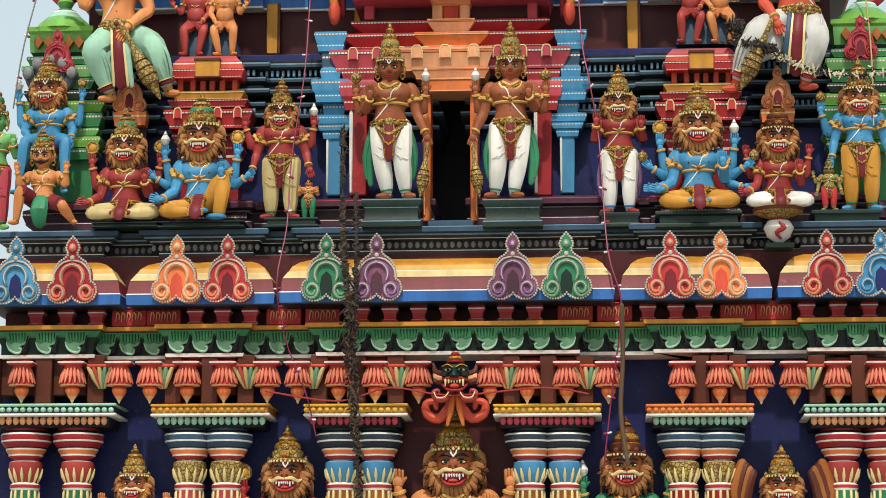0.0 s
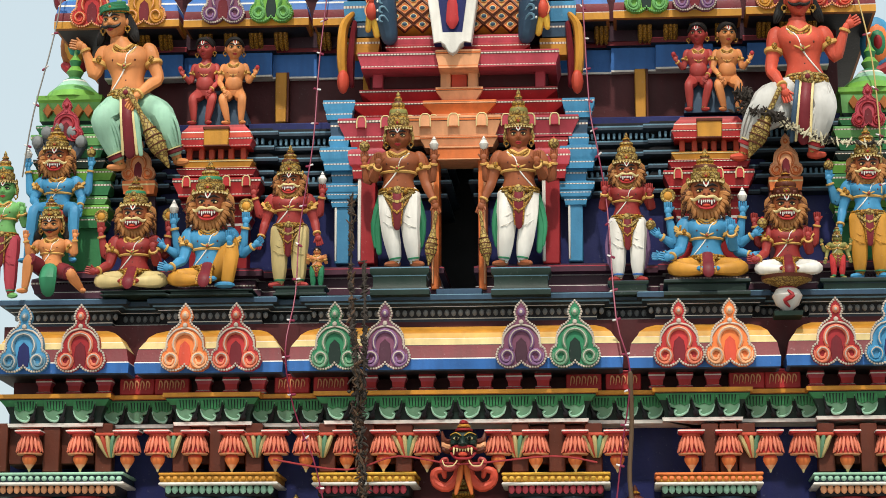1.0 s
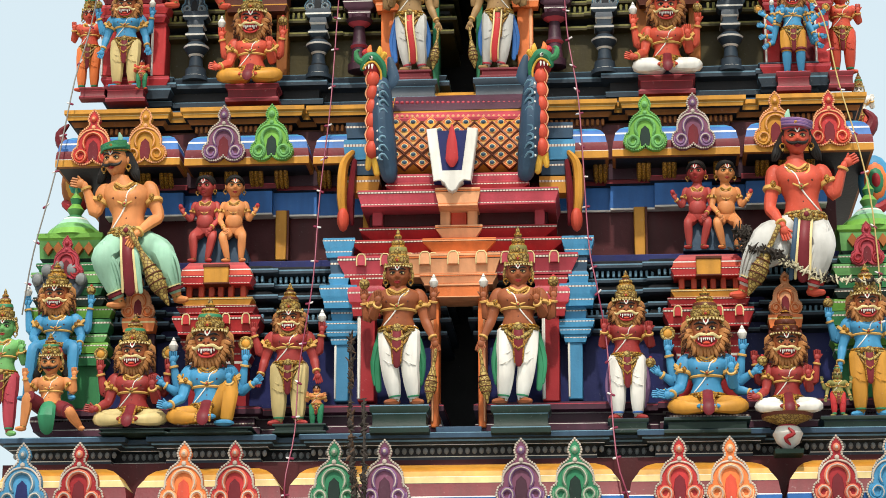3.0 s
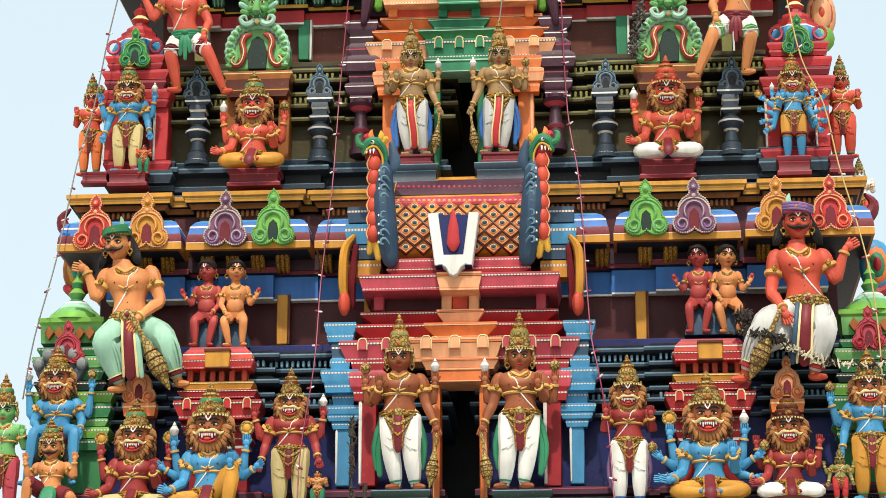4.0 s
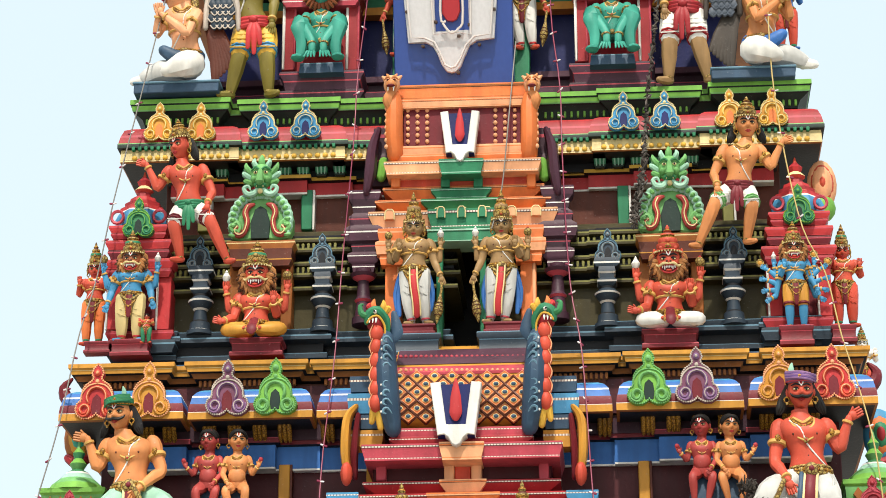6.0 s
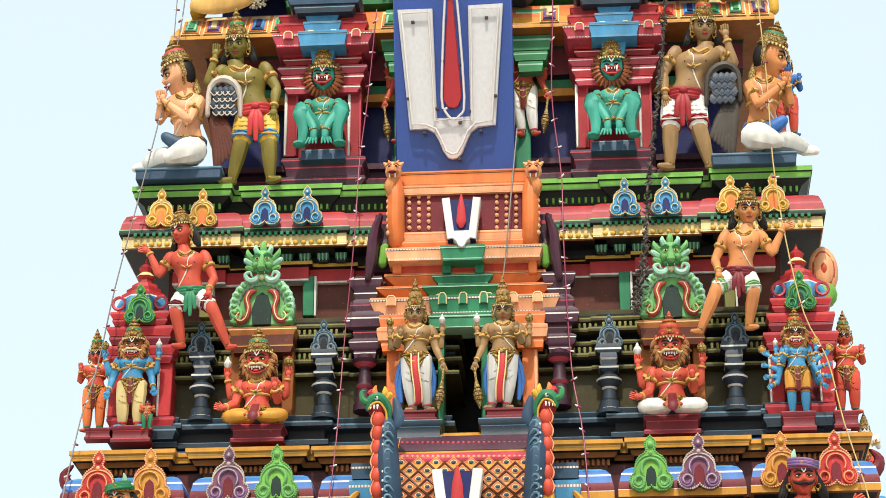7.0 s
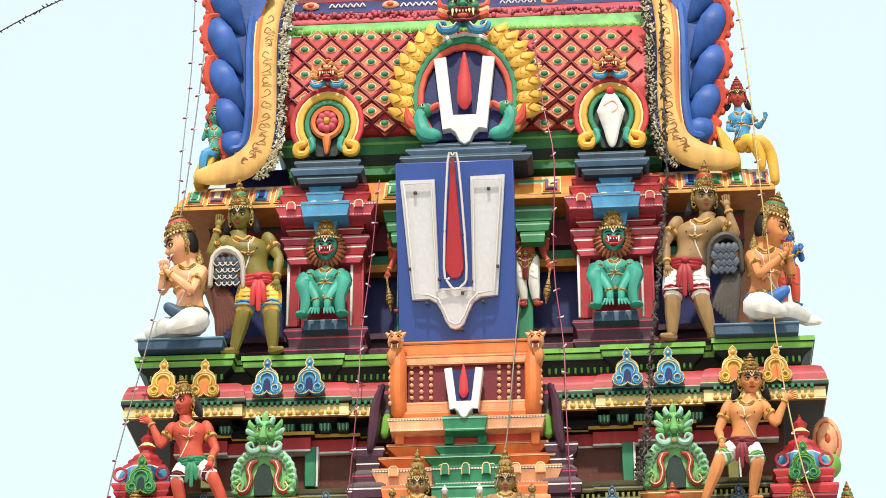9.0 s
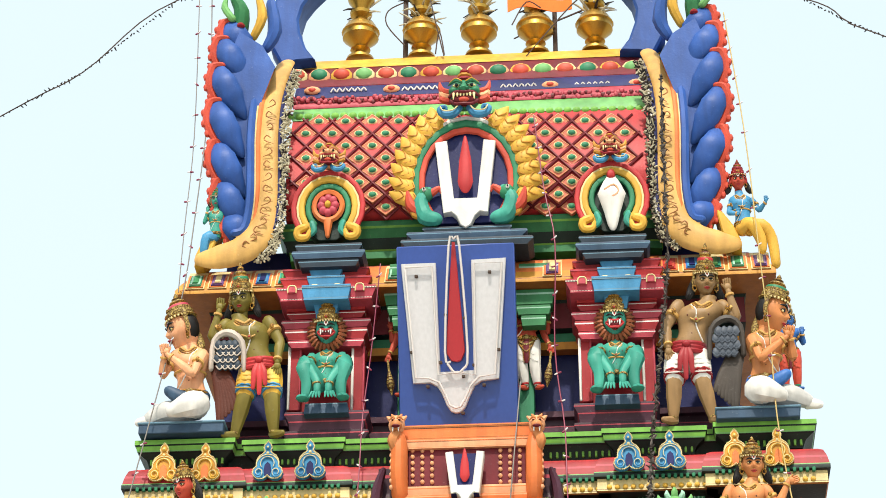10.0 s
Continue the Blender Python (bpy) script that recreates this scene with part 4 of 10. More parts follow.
class Figure(Shape):
    """A statue, shaped in chart units: x across, z up from its base, y in depth (minus: towards the street)."""

    bow = 12.0

    def limb(s, pts, rad, mat, flat=0.9):
        s.tube(pts, rad, mat, 9, 3, flat)

    def band(s, p, q, t, r, mat="dustgold", wide=3.0):
        """A bangle round a limb at part t between two joints."""
        p, q = Vector(p), Vector(q)
        d = (q - p).normalized()
        c = p.lerp(q, t)
        side = d.cross(Vector((0, 1, 0)))
        side = side.normalized() if side.length > 0.15 else Vector((1, 0, 0))
        deep = side.cross(d).normalized()
        s.rings([[c + d * (wide * o) + (side * math.cos(a) + deep * math.sin(a)) * (r * g) for a in (2 * math.pi * j / 10 for j in range(10))] for o, g in ((-0.55, 0.9), (-0.4, 1.02), (0.4, 1.02), (0.55, 0.9))], mat)

    def torso(s, pel, chest, w, skin, belt="dustgold", thread="white", bare=False, neck=None):
        """A modelled trunk from the hips to the neck; neck: where the head sits, if off the line of the spine."""
        (px, pz), (cx, cz) = pel, chest
        rows = [(-0.12, 0.7, 0.5), (0.0, 0.82, 0.57), (0.16, 0.79, 0.57), (0.3, 0.69, 0.53), (0.42, 0.65, 0.51), (0.54, 0.7, 0.54), (0.66, 0.8, 0.58), (0.78, 0.91, 0.62), (0.9, 1.0, 0.62), (1.0, 1.04, 0.57), (1.08, 1.02, 0.52), (1.15, 0.9, 0.46), (1.21, 0.68, 0.41), (1.26, 0.46, 0.37), (1.33, 0.35, 0.33), (1.4, 0.33, 0.32)]
        seg, loops = 22, []
        g = lambda v, q: math.exp(-(v / q) ** 2)
        for t, a, b in rows:
            up = min(1.0, max(0.0, (t - 1.05) / 0.4))
            c = Vector((px + (cx - px) * t + (0 if neck is None else (neck - cx) * 0.75 * up), 0 if t < 0.3 else -0.05 * w * math.sin(t * 2.2), pz + (cz - pz) * t))
            lp = []
            for j in range(seg):
                q = 2 * math.pi * j / seg
                x, y = a * math.cos(q), b * math.sin(q)
                if y < 0:
                    y -= 0.13 * g(abs(x) - 0.42, 0.3) * g(t - 0.84, 0.13) + 0.05 * g(x, 0.4) * g(t - 0.3, 0.18)
                    y += 0.06 * g(x, 0.1) * g(t - 0.84, 0.2) + 0.05 * g(x, 0.07) * g(t - 0.5, 0.2)
                    y += 0.05 * g(abs(x) - 0.3, 0.3) * g(t - 0.66, 0.06)
                lp.append(c + Vector((x * w, y * w, 0)))
            loops.append(lp)
        s.rings(loops, skin)
        mid = lambda t: Vector((px + (cx - px) * t, 0, pz + (cz - pz) * t))
        for x in (-0.46, 0.46):
            s.ball(mid(0.8) + Vector((x * w, -0.66 * w, 0)), 0.05 * w, "brown", 6, 4)
        s.ball(mid(0.34) + Vector((0, -0.56 * w, 0)), (0.055 * w, 0.04 * w, 0.06 * w), "brown", 7, 4)
        if not bare:
            for t, r, m in ((0.02, 0.86, belt), (0.1, 0.85, "brass")):
                s.ringlet(mid(t), w * r, w * 0.62, w * 0.07, m, 18)
            s.ringlet(mid(0.6), w * 0.78, w * 0.6, w * 0.07, "honey", 18)
            s.ball(mid(0.05) + Vector((0, -0.64 * w, 0)), (0.22 * w, 0.12 * w, 0.2 * w), belt, 9, 5)
            for kx in (-1, 1):
                s.ball(mid(0.04) + Vector((kx * 0.36 * w, -0.56 * w, 0)), (0.13 * w, 0.1 * w, 0.14 * w), "brass", 7, 4)
        # strings of beads laid on the chest, a pendant below
        for drop, m, r, wide in ((0.0, "honey", 0.065, 0.34), (0.08, "brass", 0.06, 0.42), (0.17, "honey", 0.06, 0.48), (0.25, belt, 0.05, 0.52), (0.4, "honey", 0.04, 0.56)):
            pts = [mid(1.2 - 0.1 * drop) + Vector((-wide * w, -0.3 * w, 0)), mid(1.14 - 0.8 * drop) + Vector((-0.8 * wide * w, -0.56 * w, 0)), mid(1.06 - drop) + Vector((0, -(0.56 + 0.3 * drop) * w, 0)), mid(1.14 - 0.8 * drop) + Vector((0.8 * wide * w, -0.56 * w, 0)), mid(1.2 - 0.1 * drop) + Vector((wide * w, -0.3 * w, 0))]
            s.tube(pts, r * w, m, 6, 4)
        s.ball(mid(0.66) + Vector((0, -0.68 * w, 0)), (0.11 * w, 0.07 * w, 0.13 * w), "dustgold", 8, 5)
        s.ball(mid(0.66) + Vector((0, -0.74 * w, 0)), (0.045 * w, 0.04 * w, 0.05 * w), "red", 6, 4)
        if thread:
            s.tube([mid(1.12) + Vector((0.5 * w, -0.44 * w, 0)), mid(0.92) + Vector((0.16 * w, -0.68 * w, 0)), mid(0.6) + Vector((-0.02 * w, -0.6 * w, 0)), mid(0.36) + Vector((-0.3 * w, -0.54 * w, 0)), mid(0.16) + Vector((-0.6 * w, -0.4 * w, 0))], 0.035 * w, thread, 5, 3)

    def arm(s, sh, el, hand, w, skin, holds="", fingers=(0, 1)):
        sh, el, hand = Vector(sh), Vector(el), Vector(hand)
        s.limb([sh, sh.lerp(el, 0.22), sh.lerp(el, 0.55), el, el.lerp(hand, 0.3), el.lerp(hand, 0.7), hand], [0.31 * w, 0.34 * w, 0.28 * w, 0.23 * w, 0.24 * w, 0.18 * w, 0.13 * w], skin)
        s.band(sh, el, 0.5, 0.37 * w, "honey", 0.16 * w)
        s.ball(sh.lerp(el, 0.42) + Vector((0, -0.33 * w, 0)), (0.13 * w, 0.1 * w, 0.17 * w), "brass", 7, 4)
        s.band(el, hand, 0.84, 0.22 * w, "honey", max(2.5, 0.1 * w))
        d = Vector((fingers[0], 0, fingers[1])).normalized()
        side = Vector((d.z, 0, -d.x))
        palm = hand + d * 0.16 * w
        s.ball(palm, (0.19 * w, 0.12 * w, 0.2 * w), skin, 8, 5)
        for i in range(4):
            b = palm + side * ((i - 1.5) * 0.1 * w)
            s.tube([b + d * 0.1 * w, b + d * (0.4 - 0.03 * abs(i - 1.4)) * w + Vector((0, -0.05 * w, 0))], 0.05 * w, skin, 5, 1)
        s.tube([palm + side * 0.14 * w, palm + side * 0.26 * w + d * 0.14 * w + Vector((0, -0.06 * w, 0))], [0.065 * w, 0.045 * w], skin, 5, 1)
        tip = palm + d * 0.45 * w
        if holds == "disc":
            s.ringlet(tip + Vector((0, 0, 0.25 * w)), 0.28 * w, 0.28 * w, 0.08 * w, "dustgold", 14, Matrix.Rotation(radians(90), 3, "X"))
            s.ball(tip + Vector((0, 0, 0.25 * w)), (0.22 * w, 0.1 * w, 0.22 * w), "amber", 8, 5)
        elif holds == "conch":
            s.lathe(tip - Vector((0, 0, 0.1 * w)), [(0.05 * w, 0, "white"), (0.18 * w, 0.1 * w, "white"), (0.24 * w, 0.3 * w, "white"), (0.12 * w, 0.5 * w, "grey"), (0.1 * w, 0.55 * w, "white"), (0.02 * w, 0.7 * w, "white")], 9)
        elif holds == "ball":
            s.ball(tip + Vector((0, 0, 0.2 * w)), 0.27 * w, "dustgold", 9, 6)
            s.ball(tip + Vector((0, 0, 0.45 * w)), 0.1 * w, "red", 7, 4)
        elif holds == "lotus":
            s.ball(tip, (0.2 * w, 0.16 * w, 0.22 * w), "crimson", 8, 5)

    def mace(s, top, foot, r, mat="dustgold"):
        top, foot = Vector(top), Vector(foot)
        s.tube([top, top.lerp(foot, 0.35)], r * 0.28, mat, 8, 1)
        pts = [top.lerp(foot, t) for t in (0.3, 0.4, 0.5, 0.62, 0.74, 0.84, 0.92, 1.0)]
        s.tube(pts, [r * 0.3, r * 0.5, r * 0.72, r, r * 0.95, r * 0.6, r * 0.35, r * 0.12], mat, 10, 2, 1.0)
        for t in (0.5, 0.6, 0.7, 0.8):
            s.band(top, foot, t, r * (1.06 if t in (0.6, 0.7) else 0.85), "brown", r * 0.12)

    def leg(s, hip, knee, foot, w, skin, cloth=None, long=True, hem=None, toe=(0, -1)):
        hip, knee, foot = Vector(hip), Vector(knee), Vector(foot)
        s.limb([hip, hip.lerp(knee, 0.5), knee, knee.lerp(foot, 0.4), foot], [0.54 * w, 0.5 * w, 0.37 * w, 0.35 * w, 0.2 * w], skin if not (cloth and long) else cloth)
        if cloth and long:
            s.limb([hip, hip.lerp(knee, 0.5), knee, knee.lerp(foot, 0.45), knee.lerp(foot, 0.86)], [0.58 * w, 0.55 * w, 0.44 * w, 0.4 * w, 0.29 * w], cloth)
            s.band(knee, foot, 0.86, 0.29 * w, hem or "jade", 3)
            for i in range(3):
                a, b = hip.lerp(knee, 0.3 + 0.25 * i), hip.lerp(knee, 0.5 + 0.25 * i)
                s.tube([a + Vector((-0.3 * w, -0.34 * w, 0)), a.lerp(b, 0.5) + Vector((0, -0.485 * w, -0.06 * w)), b + Vector((0.28 * w, -0.3 * w, 0.02 * w))], 0.022 * w, cloth, 5, 2)
        elif cloth:
            s.limb([hip, hip.lerp(knee, 0.5), hip.lerp(knee, 0.92)], [0.54 * w, 0.54 * w, 0.46 * w], cloth)
            s.band(hip, knee, 0.93, 0.48 * w, hem or "wine", 4)
        t = Vector((toe[0], toe[1], 0)).normalized()
        s.tube([foot + t * -0.12 * w, foot + t * 0.2 * w + Vector((0, 0, -0.08 * w)), foot + t * 0.6 * w + Vector((0, 0, -0.13 * w))], [0.17 * w, 0.19 * w, 0.12 * w], skin, 8, 2)
        s.band(knee, foot, 0.95, 0.2 * w, "dustgold", 3)

    def visage(s, r, skin, lips="crimson", lion=False):
        """A modelled head: brow, sockets, nose, cheeks, lips and chin raised out of one skin."""
        g = lambda v, q: math.exp(-(v / q) ** 2)
        nz, na, verts, faces = 28, 36, [], []
        for i in range(nz + 1):
            b = math.pi * (0.03 + 0.94 * i / nz)
            z = -1.24 * math.cos(b)
            hh = math.sin(b) ** 0.8
            jaw = 1 - (0.12 if lion else 0.36) * max(0.0, -z - 0.2)
            for j in range(na):
                u = -math.pi + 2 * math.pi * j / na
                a = u - 0.45 * math.sin(u)
                x, front = 0.94 * hh * jaw * math.sin(a), math.cos(a)
                y = -front * hh * (0.95 if front > 0 else 1.02)
                if front > 0:
                    f = min(1.0, front * 1.8)
                    e = abs(x)
                    d = -0.16 * g(e - 0.38, 0.18) * g(z - 0.1, 0.13) + 0.08 * g(e - 0.34, 0.26) * g(z - 0.36, 0.09)
                    if lion:
                        d += 0.42 * g(x, 0.5) * g(z + 0.32, 0.3) + 0.2 * g(x, 0.24) * g(z + 0.1, 0.16) + 0.14 * g(e - 0.42, 0.2) * g(z + 0.3, 0.16)
                    else:
                        slope = max(0.0, min(1.0, (0.3 - z) / 0.5)) if z > -0.2 else max(0.0, 1 - (-0.2 - z) / 0.14)
                        d += 0.32 * slope * g(x, 0.14) + 0.1 * g(e - 0.14, 0.09) * g(z + 0.2, 0.08)
                        d += 0.12 * g(x, 0.24) * g(z + 0.54, 0.06) + 0.11 * g(x, 0.2) * g(z + 0.68, 0.06) - 0.03 * g(x, 0.26) * g(z + 0.61, 0.03)
                        d += 0.15 * g(x, 0.26) * g(z + 0.98, 0.14) + 0.08 * g(e - 0.46, 0.2) * g(z + 0.28, 0.2)
                    y -= d * f
                verts.append((x * r, y * r, z * r))
        for i in range(nz):
            for j in range(na):
                k, q = i * na + j, i * na + (j + 1) % na
                faces.append((k, q, q + na, k + na))
        faces += [tuple(range(na))[::-1], tuple(range(nz * na, (nz + 1) * na))]
        s.add(verts, faces, skin)
        if not lion:
            s.tube([(-0.27 * r, -0.9 * r, -0.6 * r), (-0.1 * r, -1.0 * r, -0.55 * r), (0, -1.02 * r, -0.57 * r), (0.1 * r, -1.0 * r, -0.55 * r), (0.27 * r, -0.9 * r, -0.6 * r)], [0.02 * r, 0.05 * r, 0.045 * r, 0.05 * r, 0.02 * r], lips, 6, 3)
            s.tube([(-0.22 * r, -0.92 * r, -0.63 * r), (0, -1.01 * r, -0.69 * r), (0.22 * r, -0.92 * r, -0.63 * r)], [0.02 * r, 0.065 * r, 0.02 * r], lips, 6, 4)

    def head(s, c, r, skin, face="lion", crown="dustgold", tall=2.6, accent="jade", hair="hair", turn=0.0):
        """turn: degrees by which it looks to its right side of the picture."""
        k = len(s.v)
        s.visage(r, skin, lion=face == "lion")
        s.tube([(0, 0.3 * r, -0.6 * r), (0, 0.1 * r, -1.7 * r)], [0.48 * r, 0.52 * r], skin, 10, 1)
        if face == "lion":
            # open jaws: dark mouth, rows of teeth, fangs, lips and a curled white moustache
            s.ball((0, -1.06 * r, -0.66 * r), (0.56 * r, 0.26 * r, 0.22 * r), "wine", 10, 6)
            s.ball((0, -1.2 * r, -0.8 * r), (0.26 * r, 0.16 * r, 0.1 * r), "rose", 8, 5)
            s.tube([(-0.6 * r, -0.9 * r, -0.62 * r), (-0.3 * r, -1.18 * r, -0.94 * r), (0.3 * r, -1.18 * r, -0.94 * r), (0.6 * r, -0.9 * r, -0.62 * r)], 0.08 * r, "red", 6, 3)
            s.tube([(-0.6 * r, -0.92 * r, -0.6 * r), (-0.3 * r, -1.26 * r, -0.46 * r), (0, -1.32 * r, -0.44 * r), (0.3 * r, -1.26 * r, -0.46 * r), (0.6 * r, -0.92 * r, -0.6 * r)], 0.07 * r, "red", 6, 3)
            for x in (-0.46, -0.3, -0.17, -0.06, 0.06, 0.17, 0.3, 0.46):
                long = 0.26 if abs(x) in (0.3,) else 0.13
                s.tube([(x * r, (-1.32 + 0.5 * x * x) * r, -0.5 * r), (x * r * 1.05, (-1.34 + 0.5 * x * x) * r, (-0.5 - long) * r)], [0.065 * r, 0.03 * r], "white", 5, 1)
            for kx in (-1, 1):
                s.tube([(0.05 * kx * r, -1.4 * r, -0.34 * r), (0.4 * kx * r, -1.3 * r, -0.3 * r), (0.74 * kx * r, -1.0 * r, -0.46 * r), (1.0 * kx * r, -0.74 * r, -0.28 * r)], [0.07 * r, 0.11 * r, 0.1 * r, 0.03 * r], "cream", 6, 3)
                s.ball((0.13 * kx * r, -1.36 * r, -0.14 * r), (0.1 * r, 0.08 * r, 0.08 * r), "brown", 6, 4)
                s.ball((kx * 0.96 * r, 0.1 * r, 0.42 * r), (0.2 * r, 0.14 * r, 0.3 * r), skin, 7, 4)
            # beard and ruff in two layers of locks
            for layer, (m, o, n) in enumerate((("mane", 0.0, 19), ("tawny", -0.22, 18))):
                for i in range(n):
                    a = math.pi * (0.98 + 1.04 * (i + 0.5 * layer) / (n - 1 + layer))
                    x, zz = math.cos(a), math.sin(a)
                    p = Vector((x * 0.92 * r, (-0.3 + o) * r, zz * 0.86 * r))
                    far = (1.0 if layer else 1.18) + 0.12 * (i % 2)
                    q = Vector((x * 1.28 * far * r, (-0.42 + o) * r, zz * 1.5 * far * r - 0.12 * r))
                    s.tube([p, p.lerp(q, 0.45) + Vector((0, -0.16 * r, 0.03 * r)), p.lerp(q, 0.8) + Vector((0.05 * r, -0.1 * r, 0)), q], [0.17 * r, 0.17 * r, 0.11 * r, 0.03 * r], m, 6, 2)
            for kx in (-1, 1):
                for i in range(4):
                    s.tube([(kx * 0.85 * r, 0.1 * r, (0.75 - 0.32 * i) * r), (kx * 1.3 * r, 0.08 * r, (0.4 - 0.4 * i) * r), (kx * 1.46 * r, 0.05 * r, (-0.05 - 0.48 * i) * r)], [0.2 * r, 0.19 * r, 0.05 * r], "mane" if i % 2 else "tawny", 6, 2)
        else:
            if face == "moustache":
                for kx in (-1, 1):
                    s.tube([(0.02 * kx * r, -1.12 * r, -0.4 * r), (0.34 * kx * r, -1.04 * r, -0.46 * r), (0.66 * kx * r, -0.84 * r, -0.34 * r), (0.8 * kx * r, -0.72 * r, -0.14 * r)], [0.1 * r, 0.13 * r, 0.09 * r, 0.02 * r], "hair", 7, 3)
            for kx in (-1, 1):
                s.ball((kx * 0.95 * r, 0.08 * r, -0.06 * r), (0.14 * r, 0.2 * r, 0.32 * r), skin, 8, 5)
                s.ringlet((kx * 1.02 * r, -0.06 * r, -0.56 * r), 0.19 * r, 0.19 * r, 0.06 * r, "brass", 10, Matrix.Rotation(radians(90), 3, "X"))
                s.ball((kx * 1.02 * r, -0.08 * r, -0.82 * r), 0.1 * r, "dustgold", 7, 4)
                if hair:
                    for i in range(3):
                        s.tube([(kx * 0.8 * r, (0.3 + 0.15 * i) * r, 0.4 * r), (kx * (1.1 + 0.1 * i) * r, (0.3 + 0.1 * i) * r, -0.5 * r), (kx * (1.2 + 0.2 * i) * r, 0.3 * r, -1.1 * r), (kx * (1.5 + 0.12 * i) * r, 0.28 * r, -1.55 * r)], [0.3 * r, 0.3 * r, 0.22 * r, 0.06 * r], hair, 7, 3)
        ey = -0.84 if face != "lion" else -0.86
        for kx in (-1, 1):
            s.ball((kx * 0.38 * r, ey * r, 0.1 * r), (0.19 * r, 0.09 * r, 0.08 * r), "cream", 9, 5)
            s.ball((kx * 0.37 * r, (ey - 0.075) * r, 0.1 * r), (0.085 * r, 0.045 * r, 0.08 * r), "ink", 8, 4)
            s.tube([(kx * 0.16 * r, (ey - 0.03) * r, 0.13 * r), (kx * 0.38 * r, (ey - 0.09) * r, 0.22 * r), (kx * 0.6 * r, (ey + 0.08) * r, 0.12 * r)], [0.035 * r, 0.055 * r, 0.03 * r], "ink", 5, 2)
            s.tube([(kx * 0.12 * r, -0.98 * r, 0.36 * r), (kx * 0.4 * r, -0.95 * r, 0.47 * r), (kx * 0.7 * r, -0.72 * r, 0.36 * r)], [0.05 * r, 0.08 * r, 0.03 * r], "ink", 5, 2)
            s.tube([(kx * 0.17 * r, -0.78 * r, 0.84 * r), (kx * 0.13 * r, -0.96 * r, 0.52 * r), (0, -1.03 * r, 0.34 * r)], 0.045 * r, "white", 5, 1)
        s.tube([(0, -0.82 * r, 0.82 * r), (0, -1.0 * r, 0.48 * r)], 0.045 * r, "red", 5, 1)
        b = Vector((0, 0.05 * r, 0.74 * r))
        if crown == "turban":
            s.ball((0, 0.3 * r, 0.3 * r), (1.1 * r, 0.85 * r, 0.95 * r), "hair", 12, 7)
            s.lathe(b, [(0.9 * r, -0.16 * r, accent), (1.1 * r, 0.05 * r, accent), (1.1 * r, 0.32 * r, accent), (0.8 * r, 0.6 * r, accent), (0.3 * r, 0.74 * r, accent), (0.05 * r, 0.76 * r, accent)], 16)
            for i in range(5):
                s.tube([(-1.08 * r, -0.3 * r, b.z + (-0.1 + 0.12 * i) * r), (-0.5 * r, (-1.06 + 0.09 * i) * r, b.z + (0.02 + 0.11 * i) * r), (0.3 * r, (-1.12 + 0.1 * i) * r, b.z + (0.12 + 0.12 * i) * r), (1.06 * r, -0.4 * r, b.z + (0.2 + 0.1 * i) * r)], 0.085 * r, accent if i % 2 == 0 else ("violet" if accent == "lilac" else "green"), 6, 3)
            s.ringlet(b - Vector((0, 0, 0.06 * r)), 1.06 * r, 1.06 * r, 0.06 * r, "pink" if accent == "lilac" else "brass", 18)
            s.ball((0.1 * r, -1.06 * r, b.z + 0.2 * r), (0.16 * r, 0.1 * r, 0.2 * r), "brass", 8, 5)
            s.tube([(0.55 * r, -0.5 * r, b.z + 0.4 * r), (0.66 * r, -0.5 * r, b.z + 0.8 * r), (0.58 * r, -0.5 * r, b.z + 1.2 * r)], [0.1 * r, 0.22 * r, 0.08 * r], "mint", 7, 2, 0.4)
        elif crown == "hair":
            s.ball((0, 0.2 * r, 0.32 * r), (1.06 * r, 1.0 * r, 1.02 * r), "hair", 14, 8)
            s.tube([(-0.9 * r, -0.3 * r, 0.3 * r), (-0.5 * r, -0.72 * r, 0.86 * r), (0, -0.72 * r, 0.98 * r), (0.5 * r, -0.72 * r, 0.86 * r), (0.9 * r, -0.3 * r, 0.3 * r)], 0.2 * r, "hair", 7, 3)
        elif crown:
            q = tall * r
            if face != "lion":
                s.ball((0, 0.3 * r, 0.12 * r), (0.98 * r, 0.82 * r, 1.05 * r), "hair", 12, 8)
            s.lathe(b, [(0.95 * r, -0.02 * q, crown), (1.04 * r, 0.0, "brass"), (1.06 * r, 0.02 * q, crown), (1.0 * r, 0.06 * q, "brown"), (0.86 * r, 0.08 * q, crown), (0.92 * r, 0.18 * q, crown), (0.88 * r, 0.28 * q, "brass"), (0.74 * r, 0.31 * q, crown),
                        (0.78 * r, 0.4 * q, accent), (0.7 * r, 0.5 * q, "brass"), (0.5 * r, 0.56 * q, "brass"), (0.56 * r, 0.62 * q, crown), (0.5 * r, 0.68 * q, "brown"), (0.26 * r, 0.74 * q, crown), (0.34 * r, 0.79 * q, "brass"), (0.16 * r, 0.86 * q, crown), (0.17 * r, 0.91 * q, crown), (0.03 * r, 1.02 * q, crown)], 18)
            s.ball(b + Vector((0, -0.92 * r, 0.15 * q)), (0.26 * r, 0.12 * r, 0.1 * q), "brass", 9, 6)
            s.ball(b + Vector((0, -1.0 * r, 0.13 * q)), (0.1 * r, 0.07 * r, 0.04 * q), "crimson", 7, 4)
            s.ball(b + Vector((0, -0.78 * r, 0.38 * q)), (0.2 * r, 0.1 * r, 0.09 * q), crown, 8, 5)
